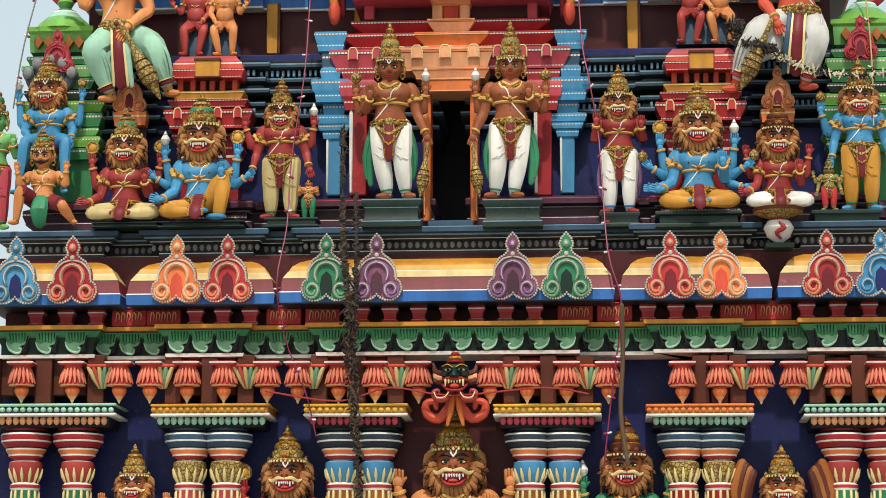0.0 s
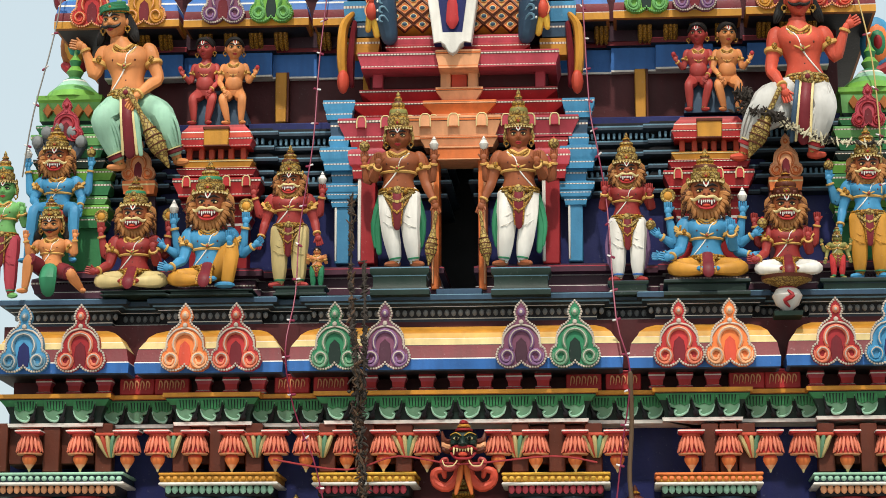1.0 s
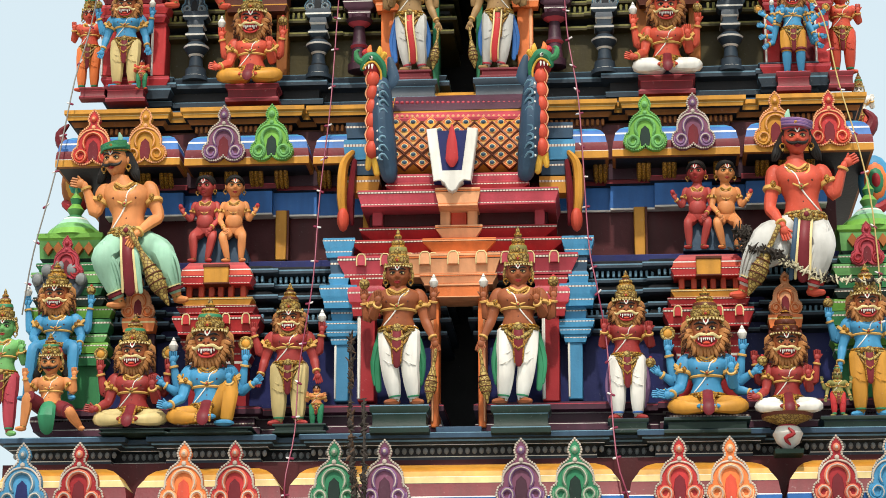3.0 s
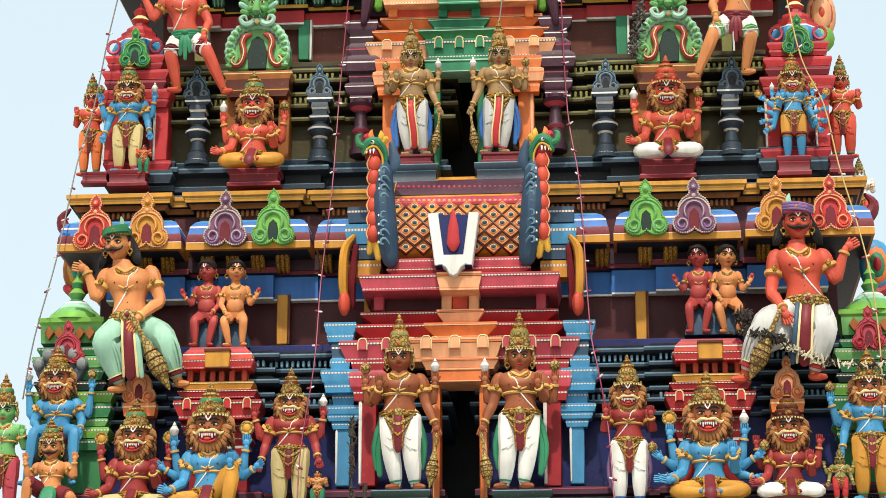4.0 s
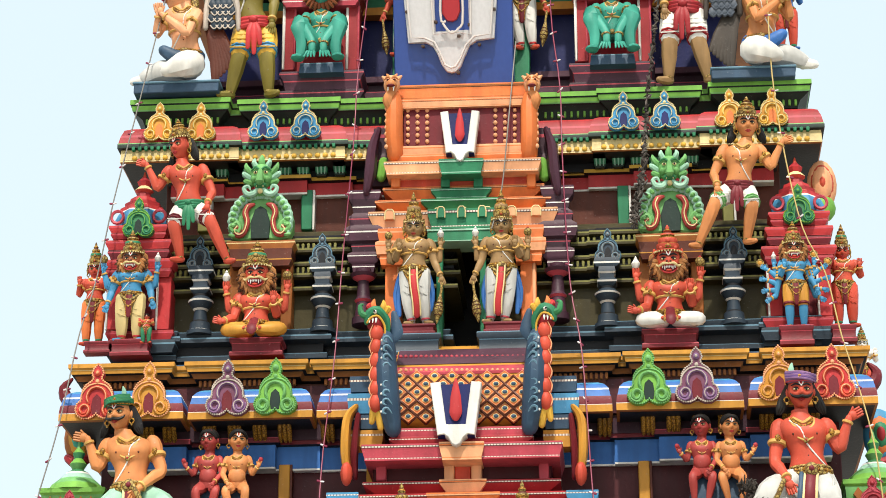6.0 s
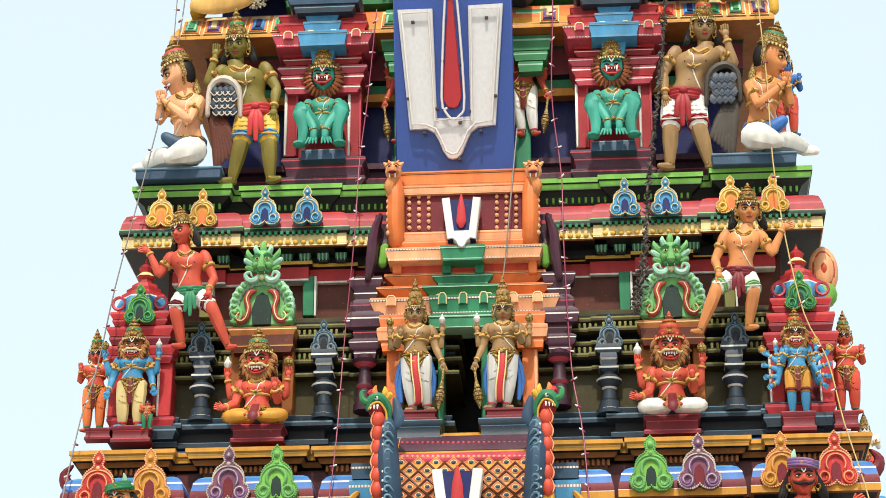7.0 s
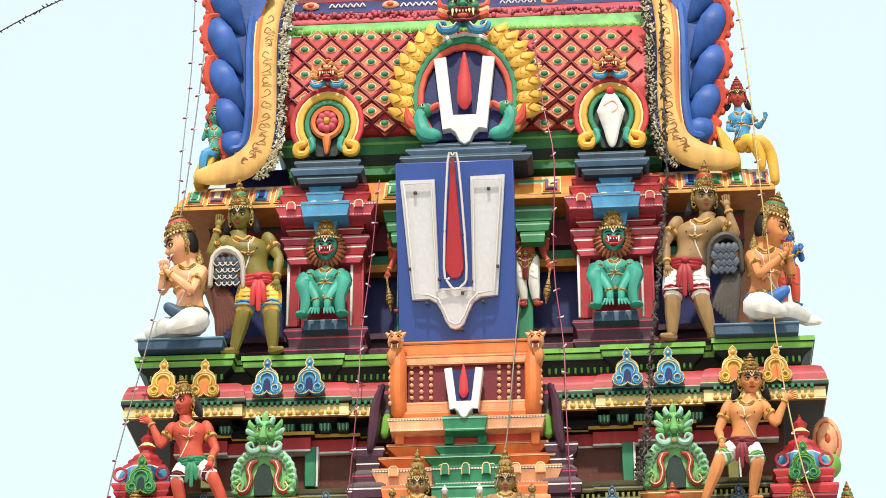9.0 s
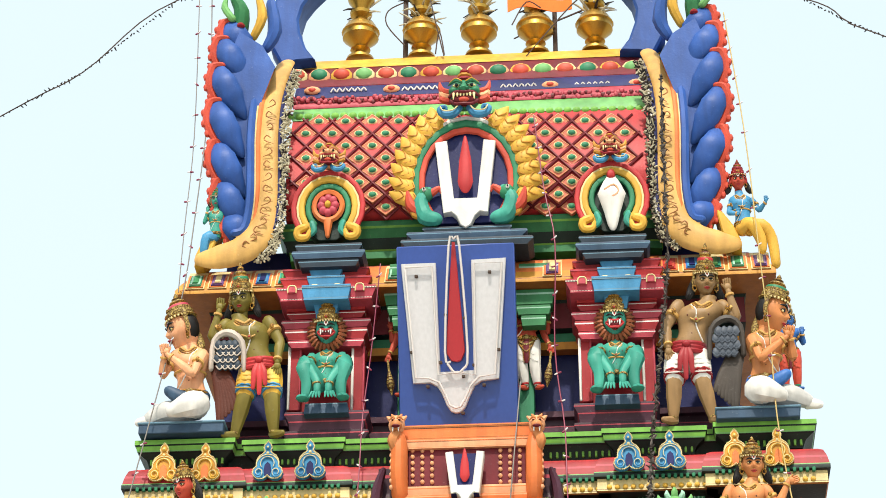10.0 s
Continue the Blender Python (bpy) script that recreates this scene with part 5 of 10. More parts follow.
            for kx in (-1, 1):
                s.ball(b + Vector((kx * 0.56 * r, -0.76 * r, 0.1 * q)), (0.17 * r, 0.12 * r, 0.08 * q), crown, 8, 5)
                s.ball(b + Vector((kx * 1.06 * r, 0, -0.02 * r)), (0.14 * r, 0.2 * r, 0.32 * r), crown, 8, 5)
                s.tube([(kx * 1.04 * r, 0.05 * r, b.z - 0.2 * r), (kx * 1.16 * r, 0.05 * r, b.z - 0.75 * r), (kx * 1.12 * r, 0.0, b.z - 1.3 * r)], [0.12 * r, 0.15 * r, 0.05 * r], crown, 7, 2)
            for i in range(13):
                a = math.pi * (1.05 + 0.9 * i / 12)
                s.ball(b + Vector((1.06 * r * math.cos(a), 1.06 * r * math.sin(a), -0.02 * q)), 0.075 * r, "cream", 6, 4)
        rot = Matrix.Rotation(radians(turn), 3, "Z") @ Matrix.Rotation(radians(s.bow * (0.7 if face == "lion" else 1.0)), 3, "X")
        cc = Vector((c[0], c[1], c[2])) if len(c) == 3 else Vector((c[0], -0.15 * r, c[1]))
        for i in range(k, len(s.v)):
            s.v[i] = tuple(rot @ Vector(s.v[i]) + cc)

    def put(s, name, label, u, h, y, flip=1, group="", category="statue", ahead=0.09):
        """ahead: how far the front edge of what it rests on stands before it."""
        s.rise(0, h + 0.5 * max(p[2] for p in s.v))
        o = at(u, h, y)
        o.z = at(u, h, y - ahead).z
        return thing(name, s, o, label, category, group, size=unit(h, y), flip=flip)


def standing(u, h, y, H, skin, cloth, label, face="lion", arms="four", head_w=None, accent="jade", side=None, hem=None, legskin=None, crown="dustgold", flip=1, w=None, feet=None, items=("ball", "conch"), mace=True, fold=None):
    """A standing figure of height H with its crown."""
    f = Figure()
    f.bow = bowed(h)
    w = w or 0.13 * H
    r = head_w or (0.07 if arms == "four" else 0.074) * H
    pel, chest = (0, 0.42 * H), (0, 0.62 * H)
    f.torso(pel, chest, w, skin)
    for kx in (-1, 1):
        if arms == "four":
            # weight on one leg, the other a little aside
            f.leg((kx * 0.4 * w + 0.03 * w, 0, 0.42 * H), ((0.1 + kx * 0.44) * w, -0.2 * w, 0.22 * H), ((0.3 + kx * 0.4) * w, 0, 0.035 * H), w * 0.92, skin, cloth, True, hem, toe=(kx * 1.0, -1))
            continue
        f.leg((kx * 0.45 * w, 0, 0.41 * H), (kx * 0.52 * w, -0.16 * w, 0.22 * H), (kx * 0.52 * w, 0, 0.03 * H), w, legskin or skin, cloth, legskin is None, hem, toe=(kx * 1.1, -1))
    for px, pw, pm, z1 in ((0, 0.2, "wine", 0.22), (-0.2, 0.05, "brass", 0.23), (0.2, 0.05, "brass", 0.23)):
        f.tube([(px * w, -0.62 * w, 0.42 * H), (px * w * 1.1, -0.7 * w, 0.33 * H), (px * w * 0.8, -0.62 * w, z1 * H)], [pw * w, pw * w * 1.1, pw * w * 0.7], pm, 8, 2, 0.35)
    f.tube([(-0.55 * w, -0.45 * w, 0.41 * H), (0, -0.7 * w, 0.36 * H), (0.55 * w, -0.45 * w, 0.41 * H)], 0.1 * w, "dustgold", 6, 3)
    f.tube([(-0.5 * w, -0.45 * w, 0.39 * H), (0, -0.75 * w, 0.3 * H), (0.5 * w, -0.45 * w, 0.39 * H)], 0.07 * w, "brass", 6, 3)
    if fold:
        f.tube([(0, -0.6 * w, 0.43 * H), (0.05 * w, -0.78 * w, 0.3 * H), (0.2 * w, -0.7 * w, 0.16 * H), (0.22 * w, -0.5 * w, 0.07 * H)], [0.17 * w, 0.2 * w, 0.22 * w, 0.18 * w], fold, 8, 3, 0.4)
        for px in (-0.2, 0.22):
            f.tube([(px * w, -0.62 * w, 0.43 * H), ((px + 0.05) * w, -0.8 * w, 0.3 * H), ((px + 0.2) * w, -0.72 * w, 0.16 * H), ((px + 0.22) * w, -0.52 * w, 0.07 * H)], 0.05 * w, "cream", 6, 3)
    if side:
        for kx in (-1, 1):
            f.tube([(kx * 0.7 * w, 0.1 * w, 0.44 * H), (kx * 0.98 * w, 0.15 * w, 0.28 * H), (kx * 0.85 * w, 0.15 * w, 0.1 * H)], [0.16 * w, 0.24 * w, 0.12 * w], side, 7, 3, 0.6)
            f.tube([(kx * 0.75 * w, 0.0, 0.44 * H), (kx * 1.1 * w, 0.05 * w, 0.26 * H), (kx * 1.02 * w, 0.1 * w, 0.13 * H)], [0.08 * w, 0.12 * w, 0.06 * w], side, 6, 3, 0.6)
    sh = lambda kx: (kx * 0.88 * w, 0, 0.638 * H)
    if arms in ("four", "many"):
        f.arm(sh(-1), (-1.38 * w, 0.35 * w, 0.51 * H), (-1.52 * w, 0.1 * w, 0.61 * H), w * 0.9, skin, items[0])
        f.arm(sh(1), (1.4 * w, 0.35 * w, 0.51 * H), (1.55 * w, 0.1 * w, 0.615 * H), w * 0.9, skin, items[1])
        f.arm(sh(-1), (-1.08 * w, -0.25 * w, 0.505 * H), (-0.8 * w, -0.9 * w, 0.565 * H), w * 0.92, skin, "")
        f.arm(sh(1), (1.18 * w, -0.05 * w, 0.49 * H), (1.6 * w, -0.3 * w, 0.365 * H), w * 0.92, skin, "", (0.3, -1))
        if mace:
            f.mace((1.68 * w, -0.4 * w, 0.31 * H), (1.36 * w, -0.45 * w, 0.01 * H), 0.27 * w)
    if arms == "many":
        for i, (dx, z0, z1) in enumerate(((1.9, 0.5, 0.58), (2.0, 0.44, 0.48), (1.9, 0.38, 0.38), (1.7, 0.33, 0.3))):
            for kx in (-1, 1):
                f.arm(sh(kx), (kx * (1.2 + 0.1 * i) * w, 0.25 * w, z0 * H), (kx * dx * w * 1.1, 0.1 * w, z1 * H), w * 0.9, skin, "disc" if i == 0 else "", (kx, 0.5 - 0.4 * i))
    if arms == "two":
        f.arm(sh(-1), (-1.3 * w, -0.1 * w, 0.5 * H), (-1.2 * w, -0.6 * w, 0.6 * H), w, skin, "")
        f.arm(sh(1), (1.3 * w, -0.1 * w, 0.5 * H), (1.2 * w, -0.6 * w, 0.58 * H), w, skin, "")
    if arms == "down":
        f.arm(sh(-1), (-1.3 * w, 0, 0.47 * H), (-1.5 * w, -0.35 * w, 0.34 * H), w, skin, "", (-0.3, -1))
        f.arm(sh(1), (1.3 * w, 0, 0.47 * H), (1.5 * w, -0.35 * w, 0.36 * H), w, skin, "", (0.3, -1))
        f.arm(sh(-1), (-1.6 * w, 0.2 * w, 0.52 * H), (-1.95 * w, 0, 0.66 * H), w, skin, items[0])
        f.arm(sh(1), (1.5 * w, 0.2 * w, 0.52 * H), (1.7 * w, 0, 0.66 * H), w, skin, items[1])
    f.head((0, 0.745 * H), r, legskin and skin or skin if face != "lion" else ("tan" if skin != "tan" else "tan"), face, crown, tall=(0.21 if face == "human" else 0.2) * H / r, accent=accent, hair=None)
    return f.put("statue", label, u, h, y, flip)


def seated(u, h, y, H, skin, cloth, label, arms=4, accent="jade", w=None, r=None, leg2=None, astride=False, items=("disc", "conch"), seat=True, crown="dustgold"):
    """A cross-legged figure of height H with its crown."""
    f = Figure()
    f.bow = bowed(h)
    w = w or 0.2 * H
    r = r or 0.125 * H
    f.torso((0, 0.16 * H), (0, 0.44 * H), w, skin)
    for kx in (-1, 1):
        c = cloth if kx < 0 or not leg2 else leg2
        if astride and kx > 0:
            f.limb([(0.4 * w, -0.2 * w, 0.14 * H), (1.15 * w, -0.7 * w, 0.34 * H), (1.0 * w, -0.8 * w, 0.06 * H)], [0.45 * w, 0.4 * w, 0.3 * w], c)
            f.ball((0.9 * w, -1.0 * w, 0.02 * H), (0.5 * w, 0.35 * w, 0.16 * w), skin, 9, 5)
            continue
        f.limb([(kx * 0.35 * w, -0.1 * w, 0.12 * H), (kx * 1.05 * w, -0.45 * w, 0.1 * H), (kx * 1.5 * w, -0.75 * w, 0.085 * H), (kx * 0.95 * w, -1.15 * w, 0.06 * H), (kx * 0.15 * w, -1.3 * w, 0.055 * H)], [0.44 * w, 0.44 * w, 0.38 * w, 0.3 * w, 0.18 * w], c)
        f.ball((-kx * 0.28 * w, -1.38 * w, 0.06 * H), (0.32 * w, 0.2 * w, 0.14 * w), skin, 8, 5)
    for px, pw, pm in ((0, 0.26, "wine"), (-0.26, 0.06, "brass"), (0.26, 0.06, "brass")):
        f.tube([(px * w, -0.62 * w, 0.2 * H), (px * w, -1.05 * w, 0.13 * H), (px * w * 1.2, -1.5 * w, 0.08 * H), (px * w * 1.3, -1.62 * w, 0.02 * H)], [pw * w, pw * w, pw * w * 1.1, pw * w], pm, 8, 2, 0.3)
    sh = lambda kx: (kx * 0.92 * w, 0, 0.475 * H)
    f.arm(sh(-1), (-1.5 * w, 0.2 * w, 0.34 * H), (-1.75 * w, 0, 0.54 * H), w, skin, items[0])
    f.arm(sh(1), (1.5 * w, 0.2 * w, 0.34 * H), (1.7 * w, 0, 0.54 * H), w, skin, items[1])
    f.arm(sh(-1), (-1.2 * w, -0.3 * w, 0.25 * H), (-1.7 * w, -1.0 * w, 0.16 * H), w, skin, "", (-1, 0.2))
    f.arm(sh(1), (1.2 * w, -0.3 * w, 0.25 * H), (1.1 * w, -1.0 * w, 0.36 * H), w, skin, "")
    for i in range((arms - 4) // 2):
        for kx in (-1, 1):
            f.arm(sh(kx), (kx * (1.5 - 0.1 * i) * w, 0.1 * w, (0.3 - 0.06 * i) * H), (kx * (2.15 - 0.1 * i) * w, -0.2 * w, (0.36 - 0.16 * i) * H), w * 0.9, skin, "ball" if i == 0 and arms > 6 else "", (kx, 0.8 - 0.8 * i))
    f.head((0, 0.69 * H), r, "tan" if skin != "coral" else "coral", "lion", crown, tall=0.26 * H / r, accent=accent)
    return f.put("statue", label, u, h, y)


def child(u, h, y, H, skin, label, flip=1):
    """A small seated child, one hand out with a flower, one on the knee, legs hanging."""
    f = Figure()
    f.bow = bowed(h)
    w = 0.135 * H
    f.torso((0, 0.36 * H), (0, 0.63 * H), w, skin, "dustgold", None, True)
    f.ball((0, -0.28 * w, 0.46 * H), (0.72 * w, 0.5 * w, 0.1 * H), skin, 12, 7)
    for kx, kn, ft in ((-1, (-0.11, 0.27), (-0.1, 0.03)), (1, (0.1, 0.27), (0.045, 0.03))):
        f.leg((kx * 0.45 * w, -0.1 * w, 0.35 * H), (kn[0] * H, -1.0 * w, kn[1] * H), (ft[0] * H, -0.8 * w, ft[1] * H), w * 0.96, skin, toe=(kx * 0.8, -1))
    f.arm((-0.85 * w, 0, 0.66 * H), (-1.2 * w, -0.1 * w, 0.49 * H), (-1.75 * w, -0.6 * w, 0.55 * H), w * 0.95, skin, "lotus", (-0.4, 1))
    f.arm((0.85 * w, 0, 0.66 * H), (1.12 * w, -0.35 * w, 0.48 * H), (0.62 * w, -1.15 * w, 0.36 * H), w * 0.95, skin, "", (-0.6, -1))
    f.head((0, 0.85 * H), 0.1 * H, skin, "human", "hair", hair=None, turn=-12)
    return f.put("child_statue", label, u, h, y, flip)


# joints of the propping figures, in parts of their height: across, up
STANCES = {
    "club": dict(w=0.145, pel=(0.012, 0.43), chest=(-0.015, 0.69), neck=-0.06, head=(-0.085, 0.888), r=0.079, sh=((-0.145, 0.715), (0.12, 0.725)), prop=((-0.2, 0.57), (-0.27, 0.745), (-1, 0.15)), down=((0.188, 0.54), (0.075, 0.405), (-0.5, -1)),
                 legs=(((-0.12, 0.27), (-0.02, 0.025)), ((0.235, 0.3), (0.32, 0.05))), club=((0.05, 0.42), (0.285, -0.01))),
    "upright": dict(w=0.142, pel=(0.0, 0.43), chest=(0.03, 0.69), neck=0.03, head=(0.03, 0.9), r=0.079, sh=((-0.1, 0.715), (0.16, 0.715)), prop=((-0.17, 0.57), (-0.235, 0.745), (-0.8, 0.4)), down=((0.195, 0.5), (0.135, 0.365), (-0.3, -1)),
                    legs=(((-0.09, 0.26), (-0.02, 0.025)), ((0.24, 0.31), (0.37, 0.02))), club=((0.16, 0.36), (0.34, -0.01))),
    "youth": dict(w=0.128, pel=(0.04, 0.42), chest=(0.0, 0.67), neck=-0.03, head=(-0.045, 0.868), r=0.078, sh=((-0.12, 0.7), (0.12, 0.705)), prop=((-0.2, 0.565), (-0.29, 0.74), (-1, 0.2)), down=((0.205, 0.52), (0.19, 0.395), (0.0, -1)),
                  legs=(((-0.05, 0.27), (-0.005, 0.04)), ((0.2, 0.3), (0.335, 0.02))), club=None),
    "stoop": dict(w=0.132, pel=(0.015, 0.43), chest=(-0.075, 0.655), neck=-0.11, head=(-0.115, 0.838), r=0.064, sh=((-0.2, 0.7), (0.05, 0.71)), prop=((-0.285, 0.61), (-0.245, 0.775), (0.1, 1)), down=((0.13, 0.57), (0.125, 0.43), (0.0, -1)),
                  legs=(((-0.06, 0.24), (-0.115, 0.03)), ((0.1, 0.24), (0.115, 0.03))), club=None),
}


def giant(u, h, y, H, skin, label, cloth, sash, face, crown, accent, stance="youth", flip=1, hem="wine", tall=2.6, turn=0):
    """A large figure against the wall that props the eave with one raised palm; H: base to head top."""
    f = Figure()
    f.bow = bowed(h)
    g = STANCES[stance]
    w = g["w"] * H
    at_h = lambda p, d=0.0: Vector((p[0] * H, d * w, p[1] * H))
    f.torso((g["pel"][0] * H, g["pel"][1] * H), (g["chest"][0] * H, g["chest"][1] * H), w, skin, bare=True, neck=g["neck"] * H)
    hips = g["pel"]
    long = g["club"] is not None
    for i, kx in enumerate((-1, 1)):
        kn, ft = g["legs"][i]
        hip, knee, foot = at_h((hips[0] + kx * 0.45 * g["w"], hips[1] - 0.02)), at_h(kn, -0.5 if stance == "stoop" else -0.8), at_h(ft, -0.3)
        if long:
            # a wide dhoti gathered above the ankle, its folds falling from the hip round the calf
            f.limb([hip, hip.lerp(knee, 0.5), knee, knee.lerp(foot, 0.45), knee.lerp(foot, 0.8)], [0.5 * w, 0.55 * w, 0.5 * w, 0.43 * w, 0.3 * w], cloth)
            f.limb([hip + Vector((0, 0, -0.3 * w)), hip.lerp(knee, 0.6) + Vector((-kx * 0.1 * w, 0, -0.7 * w)), knee.lerp(foot, 0.5) + Vector((-kx * 0.3 * w, 0.1 * w, 0.1 * w))], [0.42 * w, 0.5 * w, 0.28 * w], cloth)
            f.leg(hip.lerp(knee, 0.9), knee, foot, w * 0.9, skin, toe=(kx * 1.3, -1))
            for n in range(7):
                q = (n - 3) / 3
                top = hip.lerp(knee, 0.5 + 0.16 * q) + Vector((kx * 0.3 * w, -(0.5 - 0.16 * abs(q)) * w, 0.22 * w))
                low = knee.lerp(foot, 0.74) + Vector((q * 0.3 * w, -(0.3 - 0.12 * abs(q)) * w, 0))
                f.tube([top, top.lerp(low, 0.35) + Vector((q * 0.3 * w, -0.22 * w, 0)), top.lerp(low, 0.7) + Vector((q * 0.22 * w, -0.16 * w, 0)), low], [0.03 * w, 0.075 * w, 0.065 * w, 0.04 * w], cloth, 6, 3)
            f.band(knee, foot, 0.78, 0.38 * w, hem, 7)
            f.band(knee, foot, 0.72, 0.41 * w, "cream", 2)
        else:
            f.leg(hip, knee, foot, w, skin, cloth, False, hem, toe=(kx * 1.2, -1))
            for n in range(4):
                a = hip.lerp(knee, 0.3 + 0.17 * n)
                f.tube([a + Vector((-0.42 * w, -0.3 * w, 0.06 * w)), a + Vector((0, -0.53 * w, -0.05 * w)), a + Vector((0.42 * w, -0.3 * w, 0.03 * w))], 0.035 * w, cloth, 5, 3)
            f.band(hip, knee, 0.82, 0.5 * w, hem, 3)
    c = at_h(hips)
    if long:
        for i, m in enumerate(("dustgold", "brass", "dustgold")):
            f.ringlet(c + Vector((0, 0, (0.2 - 0.13 * i) * w)), w * (0.8 + 0.03 * i), w * 0.62, w * 0.09, m, 20)
        for i in range(-4, 5):
            f.ball(c + Vector((0.2 * w * i, -0.68 * w + 0.03 * w * i * i, 0.06 * w)), (0.11 * w, 0.1 * w, 0.15 * w), "brass" if i % 2 else "dustgold", 7, 4)
        f.ball(c + Vector((0, -0.74 * w, 0.06 * w)), (0.27 * w, 0.13 * w, 0.27 * w), "dustgold", 11, 6)
        f.ball(c + Vector((0, -0.86 * w, 0.06 * w)), (0.11 * w, 0.06 * w, 0.11 * w), "wine", 8, 5)
        for px, pw, pm in ((0, 0.2, sash), (-0.24, 0.05, "cream"), (0.24, 0.05, "cream"), (0.38, 0.09, "steel" if stance == "upright" else cloth)):
            f.tube([c + Vector((px * w, -0.62 * w, -0.05 * w)), c + Vector(((px + 0.12) * w, -1.05 * w, -0.85 * w)), c + Vector(((px * 1.1 + 0.2) * w, -1.0 * w, -1.7 * w)), c + Vector(((px * 1.2 + 0.24) * w, -0.8 * w, -2.45 * w))], [pw * w, pw * w * 1.1, pw * w * 1.2, pw * w], pm, 8, 3, 0.4)
    else:
        for i in range(3):
            f.tube([c + Vector((-0.76 * w, -0.1 * w, (0.22 - 0.16 * i) * w)), c + Vector((-0.4 * w, -0.58 * w, (0.12 - 0.16 * i) * w)), c + Vector((0.3 * w, -0.64 * w, (0.14 - 0.14 * i) * w)), c + Vector((0.78 * w, -0.1 * w, (0.26 - 0.16 * i) * w))], 0.13 * w, sash, 8, 3)
        for px, pz in ((-0.16, -1.25), (0.06, -1.5), (0.26, -1.1)):
            f.tube([c + Vector((0.05 * w, -0.76 * w, 0)), c + Vector(((0.05 + px) * w, -0.95 * w, -0.55 * w)), c + Vector(((0.05 + 1.3 * px) * w, -0.9 * w, pz * w))], [0.09 * w, 0.14 * w, 0.1 * w], sash, 7, 3, 0.4)
        f.ball(c + Vector((0.05 * w, -0.82 * w, 0.02 * w)), (0.2 * w, 0.16 * w, 0.17 * w), sash, 8, 5)
    for side_, key in ((0, "prop"), (1, "down")):
        el, hand, fingers = g[key]
        f.arm(at_h(g["sh"][side_]), at_h(el, -0.1 if key == "prop" else -0.2), at_h(hand, -0.2 if key == "prop" else -1.0 if stance != "stoop" else -0.5), w * (1.02 if stance != "stoop" else 0.95), skin, "", fingers)
    if long:
        f.mace(at_h(g["club"][0], -1.2), at_h(g["club"][1], -0.95), 0.36 * w)
    f.head((g["head"][0] * H, g["head"][1] * H), g["r"] * H, skin, face, crown, tall=tall, accent=accent, turn=turn)
    return f.put("giant_statue", label, u, h, y, flip)


def pedestal(name, u, h0, h1, y, w, c, lip, label, deep=0.5):
    s = Shape()
    d = h1 - h0
    cstack(s, u, h0, y, [(w, h0, c), (w, h0 + d * 0.18, lip), (w * 0.99, h0 + d * 0.22, c), (w * 0.9, h0 + d * 0.3, c), (w * 0.9, h0 + d * 0.68, lip), (w * 0.92, h0 + d * 0.71, c), (w, h0 + d * 0.8, c), (w, h0 + d * 0.96, lip), (w * 0.99, h1, c)], deep)
    return thing(name, s, label=label, category="pedestal", group="pedestals")


# first storey, standing on the lower ledge
for u, t in ((690, 0), (905, 2)):
    pedestal("pedestal", u + 2, 481, 530, -0.27, 53, "darkgreen", "slatehi", "dark green moulded pedestal under a door guardian")
    standing(u, 530 + t, -0.12, 314, "tan", "white", "brown-skinned four-armed door guardian in white with a mace", face="human", accent="olivehi", side="jade", hem="jade", flip=1 if u < 800 else -1)
standing(497, 497, -0.02, 252, "clay", "fawn", "red lion-faced standing statue in pale yellow dhoti", arms="down", items=("", "conch"), head_w=21, w=34, accent="brown")
standing(546, 498, -0.06, 86, "flesh", "jade", "small orange attendant statue in a green kilt", face="human", arms="two", crown="hair", w=13)
standing(1097, 506, -0.02, 262, "clay", "white", "red lion-faced standing statue in white dhoti", arms="two", head_w=22, w=33, accent="dustgold", side="lilac", hem="blue")
standing(1525, 512, -0.02, 264, "aqua", "amber", "blue lion-faced standing statue in yellow dhoti", arms="down", items=("ball", ""), head_w=24, w=34, accent="brass", hem="jade")
standing(1468, 514, -0.08, 94, "olivehi", "red", "small green attendant statue in a red kilt", face="human", arms="down", items=("", ""), crown="dustgold", w=14)
standing(-12, 478, 0.1, 262, "leaf", "pink", "green corner statue in a pink dhoti", arms="two", face="human", w=30)
for u, w in ((497, 48), (1097, 36), (1500, 62)):
    pedestal("pedestal", u + (18 if u < 600 else 0), 481, 497 if u < 600 else 506 if u < 1200 else 511, -0.17, w, "darkgreen", "slate", "low dark green plinth block under a statue")
seated(222, 489, -0.1, 198, "clay", "fawn", "red lion-faced cross-legged statue in pale green cloth", items=("disc", "disc"), w=36, r=25)
seated(355, 491, -0.12, 222, "aqua", "amber", "blue six-armed lion-faced statue in yellow, one knee raised", arms=6, astride=True, w=38, r=29, items=("conch", "disc"), accent="jade")
seated(1237, 508, -0.12, 222, "aqua", "amber", "blue eight-armed lion-faced cross-legged statue in yellow", arms=8, w=38, r=29, items=("disc", "conch"), accent="brown")
seated(1379, 512, -0.1, 184, "clay", "white", "red lion-faced cross-legged statue in white cloth", w=32, r=25, items=("", ""), accent="brown", crown="brown")
for u, h0, h1, w, c in ((222, 481, 489, 62, "darkgreen"), (355, 481, 491, 78, "darkgreen"), (1237, 481, 509, 76, "darkgreen")):
    pedestal("pedestal", u, h0, h1, -0.26, w, c, "slate", "low dark green plinth block under a seated statue", 0.7)

